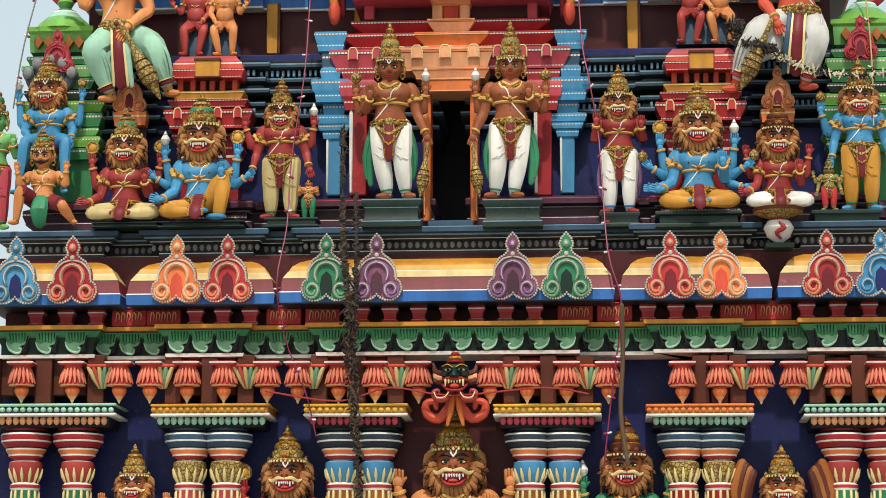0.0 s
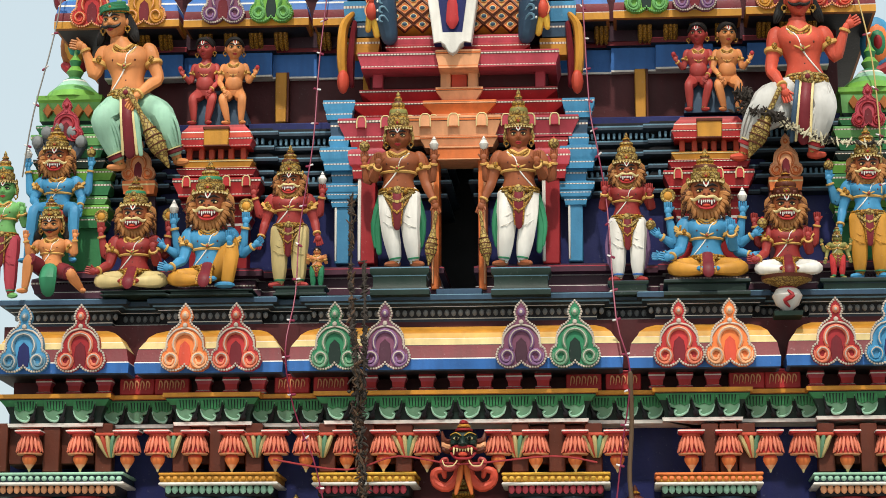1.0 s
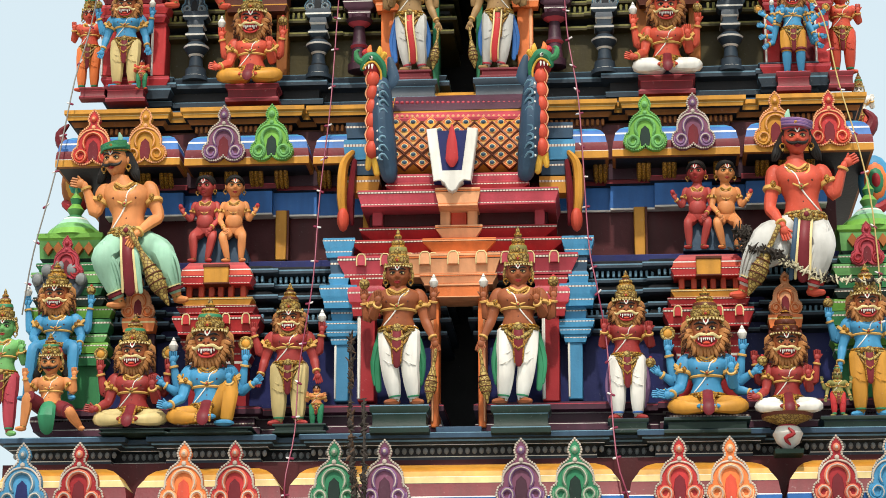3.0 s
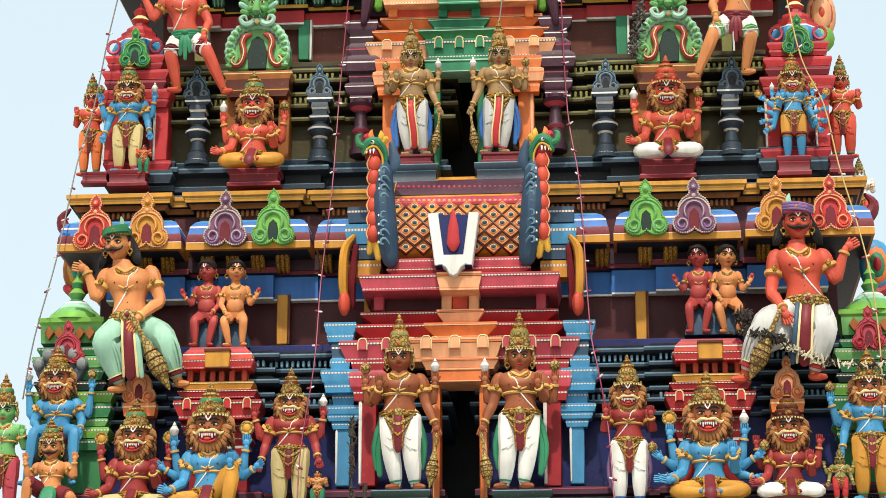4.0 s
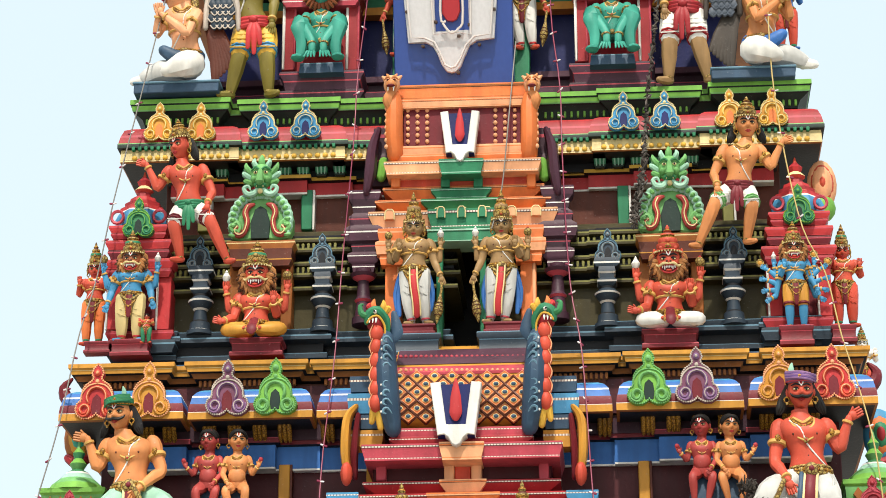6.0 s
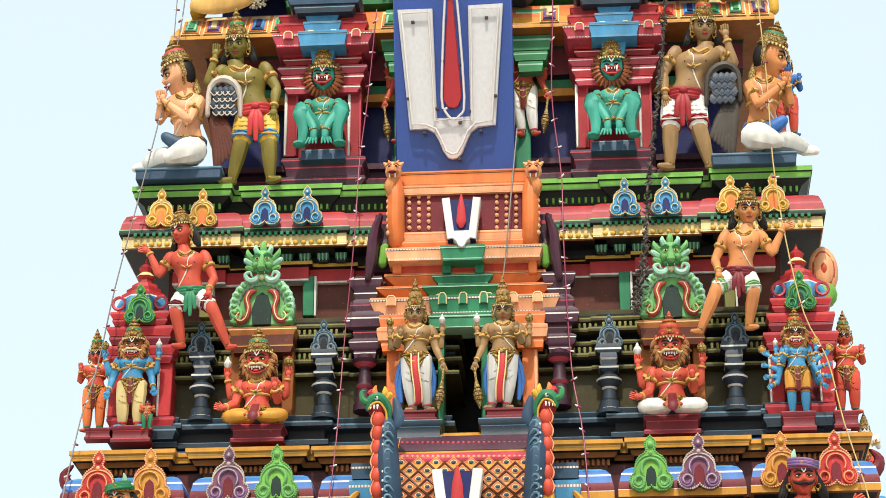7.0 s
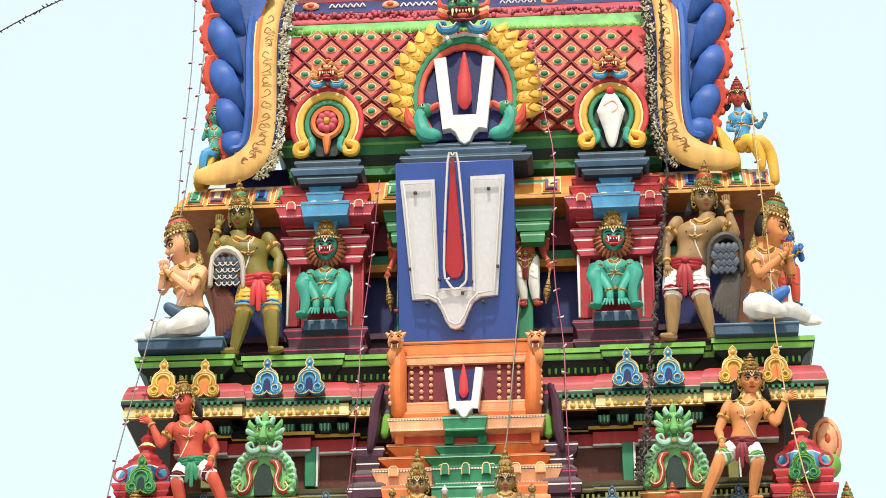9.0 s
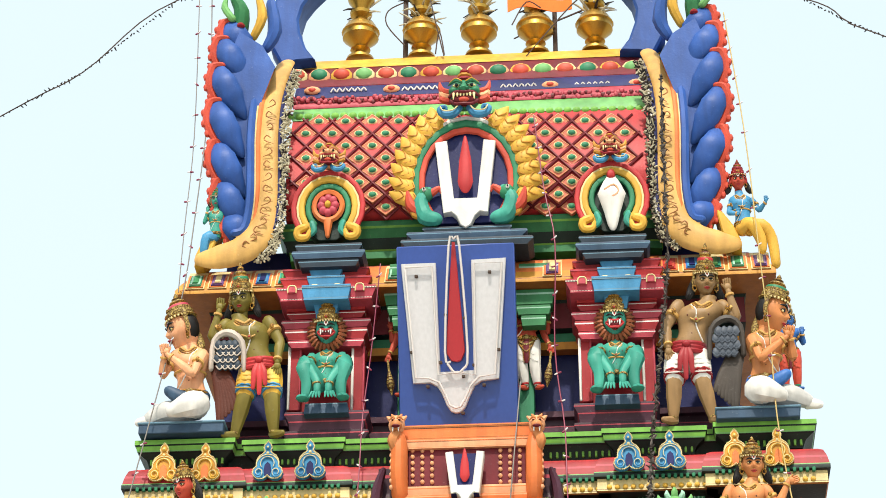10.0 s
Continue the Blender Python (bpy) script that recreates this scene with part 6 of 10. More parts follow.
# the seated figure carried by a kneeling bearer
f = Figure()
w = 27
f.torso((0, 46), (0, 92), w, "flesh")
f.leg((-14, 0, 46), (-34, -30, 60), (-42, -26, 6), w, "flesh", "wine", False, toe=(-0.6, -1))
f.leg((14, 0, 46), (40, -30, 34), (58, -10, 8), w, "flesh", "wine", False, toe=(0.6, -1))
f.tube([(0, -18, 46), (0, -30, 26), (0, -24, 4)], [14, 16, 12], "jade", 8, 2, 0.5)
f.arm((-25, 0, 94), (-40, -5, 72), (-46, -14, 100), w, "flesh", "")
f.arm((25, 0, 94), (42, -5, 74), (44, -14, 100), w, "flesh", "")
f.head((-2, 126), 19, "flesh", "moustache", "dustgold", tall=2.0, hair="hair")
f.put("statue", "kneeling orange bearer statue with black moustache", 75, 484, -0.1)
f = Figure()
w = 32
f.torso((0, 118), (0, 166), w, "aqua")
for kx in (-1, 1):
    f.leg((kx * 16, 0, 120), (kx * 36, -30, 112), (kx * (46 if kx < 0 else 36), -34, 24), w * 0.9, "aqua", toe=(kx * 0.6, -1))
    f.arm((kx * 29, 0, 172), (kx * 52, 4, 150), (kx * 58, 0, 196), w, "aqua", "conch" if kx < 0 else "ball")
    f.arm((kx * 29, 0, 172), (kx * 44, -6, 138), (kx * (30 if kx < 0 else 46), -26, 118), w, "aqua", "", (kx * -0.2, -1))
f.limb([(-22, 4, 116), (0, -6, 110), (22, 4, 116)], [16, 18, 16], "coral")
f.head((-4, 212), 23, "tan", "lion", "dustgold", tall=1.9, accent="brass")
for i in range(5):
    a = radians(150 - 30 * i)
    p = (-4 + 46 * math.cos(a), 16, 222 + 46 * math.sin(a))
    f.tube([(-4 + 12 * math.cos(a), 18, 200), (-4 + 34 * math.cos(a), 18, 214 + 24 * math.sin(a)), p], [10, 11, 12], "dove", 8, 2)
    f.ball((p[0], 6, p[2]), (11, 8, 12), "grey", 8, 5)
f.put("statue", "blue lion-faced statue under a grey cobra hood on a bearer's shoulders", 84, 518, 0.05)

# the upper part of the first storey
for u, h, k in ((348, 783, 1), (1222, 806, 1)):
    child(u, h, 0.28, 164, "rosewood", "brownish red seated child statue on a grey stool")
    child(u + 51, h, 0.26, 164, "flesh", "orange seated child statue on a grey stool", -1)
    s = Shape()
    cstack(s, u + 26, h - 3, 0.26, [(52, h - 3, "steel"), (50, h + 12, "steel"), (34, h + 50, "steel"), (26, h + 62, "steel")], 0.5)
    thing("stool", s, label="blue-grey tapered stool under seated child statues", category="stool", group="stools")
giant(208, 704, 0.08, 302, "flesh", "huge orange moustached statue in green turban propping the eave", "mint", "wine", "moustache", "turban", "jade", "club", turn=-14)
giant(1415, 724, 0.08, 312, "coral", "huge red moustached statue in lilac turban propping the eave", "linen", "wine", "moustache", "turban", "lilac", "upright", flip=-1, hem="crimson")

# second storey
for u, h in ((712, 1122), (869, 1126)):
    pedestal("plinth", u + 1, 1066, h - 17, 0.42, 47, "slate", "slatehi", "black slate moulded plinth block beside the doorway", 0.6)
    pedestal("pedestal", u + 2, h - 17, h, 0.44, 36, "wine", "wine", "low dark red cushion under a gilt door guardian", 0.6)
    standing(u, h, 0.52, 236, "bronze", "linen", "bronze-coloured four-armed door guardian in white and red", face="human", accent="bronze", side="blue", hem="pink", fold="red", flip=1 if u < 800 else -1)
standing(208, 1096, 0.55, 196, "aqua", "fawn", "blue lion-faced standing statue in pale yellow dhoti", arms="down", head_w=19, w=27, accent="jade", hem="red")
standing(238, 1096, 0.5, 62, "coral", "jade", "small red attendant statue", face="human", arms="two", crown="hair", w=10)
standing(1390, 1118, 0.55, 186, "aqua", "amber", "blue many-armed standing statue in yellow", arms="many", head_w=17, w=23, accent="coral", mace=False, items=("conch", "disc"), legskin="aqua")
standing(143, 1090, 0.95, 182, "coral", "orange", "red corner statue in orange, seen from its side", face="human", arms="two", w=22)
standing(1476, 1120, 0.95, 178, "coral", "rose", "red corner statue in pink, seen from its side", face="human", arms="two", w=24)
seated(432, 1098, 0.5, 168, "coral", "amber", "orange-red lion-faced cross-legged statue in yellow", w=32, r=23, items=("conch", "ball"))
seated(1166, 1113, 0.5, 178, "coral", "white", "orange-red lion-faced cross-legged statue in white", w=33, r=23, items=("conch", "ball"), crown="coral", accent="coral")
for u, h0, h1, w, c in ((208, 1067, 1096, 36, "wine"), (432, 1067, 1098, 48, "wine"), (1166, 1080, 1113, 50, "wine"), (1390, 1085, 1119, 30, "wine"), (150, 1072, 1092, 24, "wine"), (1474, 1090, 1120, 22, "wine")):
    pedestal("pedestal", u, h0, h1, 0.42 if 300 < u < 1300 else 0.5, w, c, "pink", "dark red moulded pedestal under a statue")
giant(302, 1232, 0.54, 248, "coral", "red crowned youth statue in striped shorts propping the eave", "white", "jade", "human", "dustgold", "brass", "youth", tall=1.7, turn=-30)
giant(1300, 1262, 0.54, 250, "flesh", "orange long-haired youth statue in white shorts propping the eave", "white", "wine", "human", "dustgold", "brass", "youth", flip=-1, tall=1.7, turn=-4, hem="leaf")

# top storey
giant(424, 1524, 0.9, 304, "khaki", "olive-skinned crowned statue in yellow shorts propping the eave", "yellow", "red", "human", "dustgold", "jade", "stoop", tall=2.6, turn=-8, hem="sky")
giant(1198, 1548, 0.9, 304, "bronze", "brown-skinned crowned statue in white shorts propping the eave", "white", "crimson", "human", "dustgold", "red", "stoop", flip=-1, tall=2.6, turn=-8, hem="crimson")


def squatter(u, h, y, label):
    f = Figure()
    f.bow = bowed(h)
    w = 24
    f.torso((0, 44), (0, 92), w, "teal")
    for kx in (-1, 1):
        f.limb([(kx * 14, -6, 44), (kx * 38, -30, 70), (kx * 30, -34, 38), (kx * 32, -36, 8)], [17, 16, 11, 8], "teal")
        f.ball((kx * 36, -46, 4), (12, 14, 5), "teal", 8, 5)
        f.limb([(kx * 27, 0, 96), (kx * 28, -28, 66), (kx * 12, -44, 34), (kx * 10, -48, 14)], [9, 8.5, 7, 6], "teal")
        f.band((kx * 27, 0, 96), (kx * 28, -28, 66), 0.5, 10.5)
        f.band((kx * 12, -44, 34), (kx * 10, -48, 14), 0.3, 8)
        for i in range(4):
            f.tube([(kx * (6 + 4 * i), -50, 12), (kx * (5 + 6 * i), -54, 2)], [3, 1.6], "teal", 5, 1)
    f.ringlet((0, -4, 138), 29, 29, 6, "mane", 22, Matrix.Rotation(radians(90), 3, "X"))
    for i in range(26):
        a = 2 * math.pi * i / 26
        f.tube([(24 * math.cos(a), -10, 138 + 26 * math.sin(a)), (36 * math.cos(a), -6, 138 + 36 * math.sin(a))], [4, 2], "tan", 5, 1)
    f.head((0, 140), 22, "teal", "human", "dustgold", tall=2.0, accent="brass", hair=None)
    f.ball((0, -24, 127), (13, 5, 6), "wine", 10, 5)
    f.tube([(-15, -21, 131), (-8, -28, 132), (0, -30, 131), (8, -28, 132), (15, -21, 131)], 2.2, "red", 6, 3)
    f.tube([(-15, -21, 130), (-8, -27, 121), (0, -29, 120), (8, -27, 121), (15, -21, 130)], 2.2, "red", 6, 3)
    for x, d in ((-9, 8), (-5, 4), (0, 4), (5, 4), (9, 8)):
        f.tube([(x, -29, 131), (x, -30, 131 - d)], [2, 0.8], "white", 5, 1)
    return f.put("creature_statue", label, u, h, y, ahead=0.14)


squatter(549, 1584, 1.0, "green squatting ape-like statue with furry ruff")
squatter(1064, 1598, 1.0, "green squatting ape-like statue with furry ruff")


def garuda(u, h, y, skin, wing, flip, label, head_turn):
    """A kneeling winged figure with joined palms that looks outwards (to its left of the picture)."""
    f = Figure()
    f.bow = bowed(h)
    w = 36
    f.torso((18, 50), (10, 124), w, skin)
    f.limb([(26, 0, 36), (32, -26, 30), (18, -46, 20), (-8, -50, 9)], [24, 26, 21, 11], "white")
    f.limb([(16, 4, 30), (-24, -14, 24), (-56, -10, 12)], [19, 18, 12], "linen")
    f.limb([(-52, -10, 11), (-74, -12, 7)], [11, 7], "white")
    f.limb([(40, 0, 54), (10, -20, 42), (-20, -26, 56)], [14, 14, 9], "steel" if flip > 0 else "blue")
    f.arm((-16, -4, 128), (-34, -16, 88), (-30, -34, 118), w * 0.9, skin, "", (-0.2, 1))
    f.arm((36, -8, 128), (24, -34, 82), (-24, -38, 116), w * 0.9, skin, "", (-0.2, 1))
    f.head((-4, 172), 28, skin, "human", "dustgold", tall=1.7, accent="pink" if flip > 0 else "jade", hair=None, turn=head_turn)
    f.tube([(16, 10, 168), (26, 8, 150), (30, 2, 128)], [12, 10, 5], "dustgold", 8, 3)
    for i in range(7):
        t = i / 6
        f.tube([(56 + 10 * t, 0, 110 + 6 * t), (66 + 26 * t, -4, 66), (70 + 36 * t, -6, 6 + 34 * t)], [9, 9, 4], wing[1], 7, 3, 0.5)
    for row in range(4):
        for i in range(4):
            f.ball((64 + 10 * i + (5 if row % 2 else 0), -12, 140 - 12 * row), (8, 4, 10), wing[0], 7, 4)
            f.tube([(57 + 10 * i + (5 if row % 2 else 0), -15, 138 - 12 * row), (64 + 10 * i + (5 if row % 2 else 0), -17, 131 - 12 * row), (71 + 10 * i + (5 if row % 2 else 0), -15, 138 - 12 * row)], 1.2, wing[2] if flip > 0 else "dove", 5, 3)
    f.tube([(52, -8, 100), (56, -10, 150), (80, -10, 164), (106, -10, 146), (112, -8, 96)], [5, 6, 7, 6, 4], wing[2], 7, 3)
    return f.put("winged_statue", label, u, h, y, flip, ahead=0.13)


garuda(292, 1553, 0.84, "peach", ("slate", "brown", "chalk"), 1, "kneeling winged statue with joined palms and brown wing", -68)
garuda(1345, 1577, 0.84, "flesh", ("dove", "ash", "ash"), -1, "kneeling winged statue with joined palms and black wing", -68)
for u, h, k in ((292, 1532, 0), (1312, 1556, 1)):
    s = Shape()
    cbox(s, u - 74, u + 76 if not k else u + 74, h, h + 20, 0.72, 1.3, "steel")
    cbox(s, u - 76, u + 78 if not k else u + 76, h + 17, h + 21, 0.71, 1.3, "slatehi")
    thing("plinth", s, label="flat blue-grey plinth under a winged statue", category="plinth", group="plinths")
standing(905, 1612, 1.2, 205, "coral", "white", "red crowned guardian statue behind the blue sign", face="human", arms="four", w=26, hem="red", accent="brass")
standing(702, 1600, 1.2, 205, "coral", "white", "red crowned guardian statue behind the blue sign", face="human", arms="four", w=26, hem="red", accent="brass", flip=-1)
f = Figure()
f.torso((0, 40), (-4, 84), 20, "aqua")
f.limb([(6, 0, 36), (30, -10, 36), (46, -6, 14), (50, -6, -30)], [13, 12, 10, 8], "yellow")
f.limb([(-6, 0, 36), (12, -14, 38), (26, -14, 12), (28, -12, -8)], [13, 12, 10, 7], "yellow")
f.arm((-18, 0, 86), (-26, -4, 64), (-10, -14, 56), 18, "aqua")
f.arm((16, 0, 86), (28, -4, 66), (40, -14, 76), 18, "aqua")
f.head((-6, 120), 13, "coral", "human", "crimson", tall=2.0, accent="wine")
f.put("statue", "blue seated corner statue in yellow on the eave", 1292, 1862, 1.02)
f = Figure()
f.torso((0, 30), (0, 66), 14, "teal")
f.limb([(0, 0, 28), (-14, -6, 24), (-18, -4, 0)], [10, 9, 7], "aqua")
f.arm((-12, 0, 68), (-20, -4, 52), (-14, -10, 70), 14, "teal")
f.head((0, 92), 10, "teal", "human", "jade", tall=1.6, accent="jade")
f.put("statue", "small green seated corner statue on the eave", 352, 1860, 1.02)

# lower storey, half in view
def lower(u, H, skin, r, label, items=("", ""), crown="dustgold", w=44):
    seated(u, -120, -0.05, H, skin, "amber", label, w=w, r=r, items=items, crown=crown, accent="brass")


lower(240, 212, "flesh", 24, "golden lion-faced seated statue between columns", w=34)
lower(510, 240, "crimson", 31, "red lion-faced seated statue with disc and conch", ("disc", "conch"), w=46)
lower(805, 262, "flesh", 37, "large golden-crowned lion-faced seated statue in the central niche", w=58)
lower(1108, 254, "jade", 31, "green lion-faced seated statue with conch and disc", ("conch", "disc"), "brown", w=44)
lower(1382, 204, "flesh", 26, "golden lion-faced seated statue between brown wings", w=36)
for u in (240, 510, 805, 1108, 1382):
    pedestal("pedestal", u, -332, -120, -0.2, 80, "slate", "slatehi", "slate pedestal under a lower storey statue", 0.5)


# ---- little shrines, doorways and gables built onto the storeys ----
def rows_part(parent, name, u, h_base, y, rows, deep=0.5, label=""):
    s = Shape()
    cstack(s, u, h_base, y, rows, deep)
    return wpart(name, s, parent, label)


def box_part(parent, name, u0, u1, h0, h1, y0, y1, mat, label="", lip=None):
    s = Shape()
    cbox(s, u0, u1, h0, h1, y0, y1, mat)
    if lip:
        d = (h1 - h0) * 0.14
        cbox(s, u0 - 1, u1 + 1, h1 - d, h1, y0 - 0.008, y1, lip, 0.002)
        cbox(s, u0 - 1, u1 + 1, h0, h0 + d * 0.6, y0 - 0.006, y1, lip, 0.002)
    return wpart(name, s, parent, label)


def flared(parent, name, u0, u1, h0, h1, y, y1, mat, lip="dash", grow=10, label="", bumps=None):
    """A cornice slab that flares upwards, with a dabbed lip between fine dark lines; bumps: little arches on its face."""
    s = Shape()
    lip = "dash" if lip == "white" else lip
    um, k = (u0 + u1) / 2, unit(h0, y)
    w = (u1 - u0) / 2 * k
    o = at(um, h0, y)
    d = at(um, h1, y).z - o.z
    g = grow * k
    deep = (y1 - y) / 2
    s.stack((o.x, y + deep, o.z), [(w - g, deep - g * 0.6, 0, mat), (w - g, deep - g * 0.6, d * 0.1, lip), (w - g, deep - g * 0.6, d * 0.15, mat), (w - g * 0.3, deep - g * 0.2, d * 0.6, mat), (w - g * 0.04, deep - 0.002, d * 0.76, "ink"), (w, deep, d * 0.79, lip), (w, deep, d * 0.88, "ink"), (w, deep, d * 0.9, mat), (w * 0.995, deep, d, mat)])
    if bumps:
        n = bumps
        b = 0.34 * w / n
        for i in range(n):
            x = o.x - w * 0.9 + 1.8 * w * (i + 0.5) / n
            b = min(b, 11 * k)
            arch = [(x - b, o.z + d * 0.5), (x + b, o.z + d * 0.5), (x + b, o.z + d * 0.82), (x + 0.8 * b, o.z + d * 0.98), (x + 0.45 * b, o.z + d * 1.06), (x - 0.45 * b, o.z + d * 1.06), (x - 0.8 * b, o.z + d * 0.98), (x - b, o.z + d * 0.82)]
            s.plate(arch, y - 0.014, y + 0.05, mat, 0.005)
            s.tube([(px, y - 0.014, pz) for px, pz in arch[1:] + arch[:1]], 1.3 * k, "cream", 5, 1)
    return wpart(name, s, parent, label)


def namam(s, u, h0, h1, half, y, y1, tilak="red", back=None):
    """The white forked mark with its red middle stroke."""
    k = unit(h0, y)
    o = at(u, h0, y)
    H = at(u, h1, y).z - o.z
    W = half * k
    P = lambda pts: [(o.x + x * W, o.z + z * H) for x, z in pts]
    if back:
        s.plate(P([(-0.98, 0.98), (0.98, 0.98), (0.72, 0.1), (-0.72, 0.1)]), y + 0.012, y1, back)
    s.plate(P([(-1, 1.0), (-0.6, 1.02), (-0.38, 0.28), (0.38, 0.28), (0.6, 1.02), (1, 1.0), (0.72, 0.1), (0.46, 0.11), (0.3, 0.06), (0.17, -0.05), (0, -0.09), (-0.17, -0.05), (-0.3, 0.06), (-0.46, 0.11), (-0.72, 0.1)]), y, y1, "white", 0.006)
    s.tube([(o.x, y - 0.004, o.z + 1.06 * H), (o.x, y - 0.006, o.z + 0.75 * H), (o.x, y - 0.006, o.z + 0.48 * H), (o.x, y - 0.004, o.z + 0.38 * H)], [W * 0.04, W * 0.2, W * 0.25, W * 0.15], tilak, 10, 3, 0.3)


def on_vault(u, h, table, lift):
    """The point of a vault seen at u, h: its depth goes by the true height there."""
    y = vault_y(h, table)
    for _ in range(3):
        z, lo, hi = at(u, h, y).z, h - 80, h + 80
        for _ in range(12):
            m = (lo + hi) / 2
            lo, hi = (m, hi) if zc(m, vault_y(m, table)) < z else (lo, m)
        y = vault_y((lo + hi) / 2, table)
    return at(u, h, y - lift)


def lattice(parent, u0, u1, h0, h1, table, pitch, net, stud1, stud2, lift=0.01, name="stud", cord=0.008):
    """A diamond net of raised cords with a boss in each diamond, laid on a vault."""
    y_at = lambda h: vault_y(h, table)
    s = Shape()
    rise = pitch * 0.92
    P = lambda u, h: on_vault(u, h, table, lift)
    n = int((u1 - u0) / pitch) + int((h1 - h0) / rise) + 2
    for sign in (1, -1):
        for i in range(-n, n + 1):
            pts = []
            for j in range(25):
                h = h0 + (h1 - h0) * j / 24
                u = (u0 + u1) / 2 + i * pitch + sign * (h - h0) / rise * pitch / 1.0
                if u0 <= u <= u1:
                    pts.append(P(u, h))
            if len(pts) > 1:
                s.tube(pts, cord, net, 5, 1)
    wpart("net", s, parent, "raised diagonal cords")
    b = Shape()
    r = unit(h0, y_at(h0)) * pitch * 0.28
    b.plate([(1.5 * r, 0), (0, 1.25 * r), (-1.5 * r, 0), (0, -1.25 * r)], 0.0, 0.03, stud1, 0.004)
    for i in range(4):
        p, q = [(1.5 * r, 0), (0, 1.25 * r), (-1.5 * r, 0), (0, -1.25 * r)][i], [(0, 1.25 * r), (-1.5 * r, 0), (0, -1.25 * r), (1.5 * r, 0)][i]
        b.tube([(p[0] * 0.92, 0.0, p[1] * 0.92), (q[0] * 0.92, 0.0, q[1] * 0.92)], 0.07 * r, "peach", 5, 1)
    b.ball((0, -0.002, 0), (r * 0.74, r * 0.2, r * 0.56), "cream", 9, 4)
    b.ball((0, -r * 0.2, 0), (r * 0.55, r * 0.2, r * 0.42), stud2, 7, 4)
    me = b.mesh(name)
    row, o = 0, parent.matrix_world.translation
    h = h0 + rise * 0.5
    while h < h1:
        for i in range(-n, n + 1):
            u = (u0 + u1) / 2 + i * pitch + (pitch / 2 if row % 2 else 0)
            if u0 + 8 < u < u1 - 8:
                part(name, me, parent, "", P(u, h) - o)
        h += rise / 2
        row += 1


# first storey doorway
door = base_empty("door_shrine", 797, 484, 0.0, "pink and orange gabled doorway shrine with blue and red pillars", "shrine")
box_part(door, "threshold", 757, 838, 478, 492, -0.15, 0.3, "steel", "grey-blue threshold")
for u0, u1 in ((748, 762), (832, 846)):
    box_part(door, "jamb", u0, u1, 490, 722, 0.08, 0.3, "orange")
    box_part(door, "jamb_edge", u0 + (1 if u0 < 800 else 9), u0 + (5 if u0 < 800 else 13), 500, 722, 0.068, 0.1, "peach")
box_part(door, "lintel", 746, 848, 720, 744, 0.04, 0.3, "orange", lip="peach")
flared(door, "bracket_course", 728, 866, 743, 762, 0.06, 0.3, "peach", "orange", 8)
for u, c1, c2, w, y in ((634, "crimson", "pink", 15, 0.1), (961, "crimson", "pink", 15, 0.1)):
    box_part(door, "pillar", u - w, u + w, 536, 690, y, y + 0.2, c1)
    box_part(door, "pillar_edge", u - w - 1, u - w + 5, 540, 688, y - 0.006, y + 0.1, "white")
    rows_part(door, "capital", u, 688, y - 0.03, slabs(26, 688, 708, "crimson") + slabs(34, 712, 736, "pink") + slabs(30, 740, 760, "crimson"), 0.5)
for u, k in ((590, 0), (1004, 4)):
    box_part(door, "pillar", u - 13, u + 13, 536 + k, 640 + k, 0.16, 0.32, "sky", "sky-blue pillar")
    box_part(door, "pillar_edge", u - 13, u - 9, 540 + k, 640 + k, 0.153, 0.2, "white")
    rows_part(door, "capital", u, 638 + k, 0.12, slabs(20, 638 + k, 650 + k, "aqua") + slabs(28, 652 + k, 662 + k, "sky") + slabs(34, 664 + k, 678 + k, "aqua") + slabs(20, 680 + k, 700 + k, "sky"), 0.5, "stacked blue capital")
    rows_part(door, "upper_capital", u - (6 if u < 800 else -6), 702 + k, 0.08, slabs(27, 702 + k, 718 + k, "aqua") + slabs(34, 722 + k, 742 + k, "sky") + slabs(18, 744 + k, 762 + k, "aqua") + slabs(16, 764 + k, 790 + k, "steel") + slabs(24, 792 + k, 806 + k, "aqua") + slabs(29, 810 + k, 826 + k, "sky"), 0.5, "stacked blue capital")
flared(door, "cornice", 581, 1010, 760, 796, 0.08, 0.4, "pink", "white", 12, bumps=9)
flared(door, "centre_cornice", 704, 872, 758, 798, 0.05, 0.3, "peach", "orange", 10, bumps=3)
flared(door, "upper_cornice", 603, 988, 800, 824, 0.1, 0.4, "red", "white", 24)
flared(door, "upper_centre", 733, 864, 800, 825, 0.07, 0.3, "orange", "peach", 18)
flared(door, "top_cornice", 620, 972, 824, 846, 0.12, 0.45, "crimson", "white", 22)
flared(door, "top_centre", 756, 840, 824, 848, 0.09, 0.3, "peach", "orange", 12)
box_part(door, "attic", 640, 955, 846, 886, 0.22, 0.5, "maroon")
for u in (654, 941):
    box_part(door, "post", u - 9, u + 9, 846, 886, 0.16, 0.3, "pink")
for u in (774, 822):
    box_part(door, "post", u - 9, u + 9, 846, 886, 0.13, 0.3, "peach")
box_part(door, "centre_panel", 784, 812, 846, 886, 0.15, 0.3, "rose")
flared(door, "gable_slab", 617, 975, 884, 912, 0.0, 0.55, "pink", "white", 6)
flared(door, "slab_centre", 756, 836, 883, 914, -0.03, 0.3, "peach", "orange", 5)
rows_part(door, "gable_base", 795, 911, 0.06, slabs(128, 911, 924, "crimson") + slabs(124, 925, 940, "pink"), 0.3)
BARREL = [(0.16, 938), (0.07, 955), (0.04, 985), (0.08, 1015), (0.18, 1040), (0.3, 1060), (0.42, 1075), (0.5, 1082)]
s = Shape()
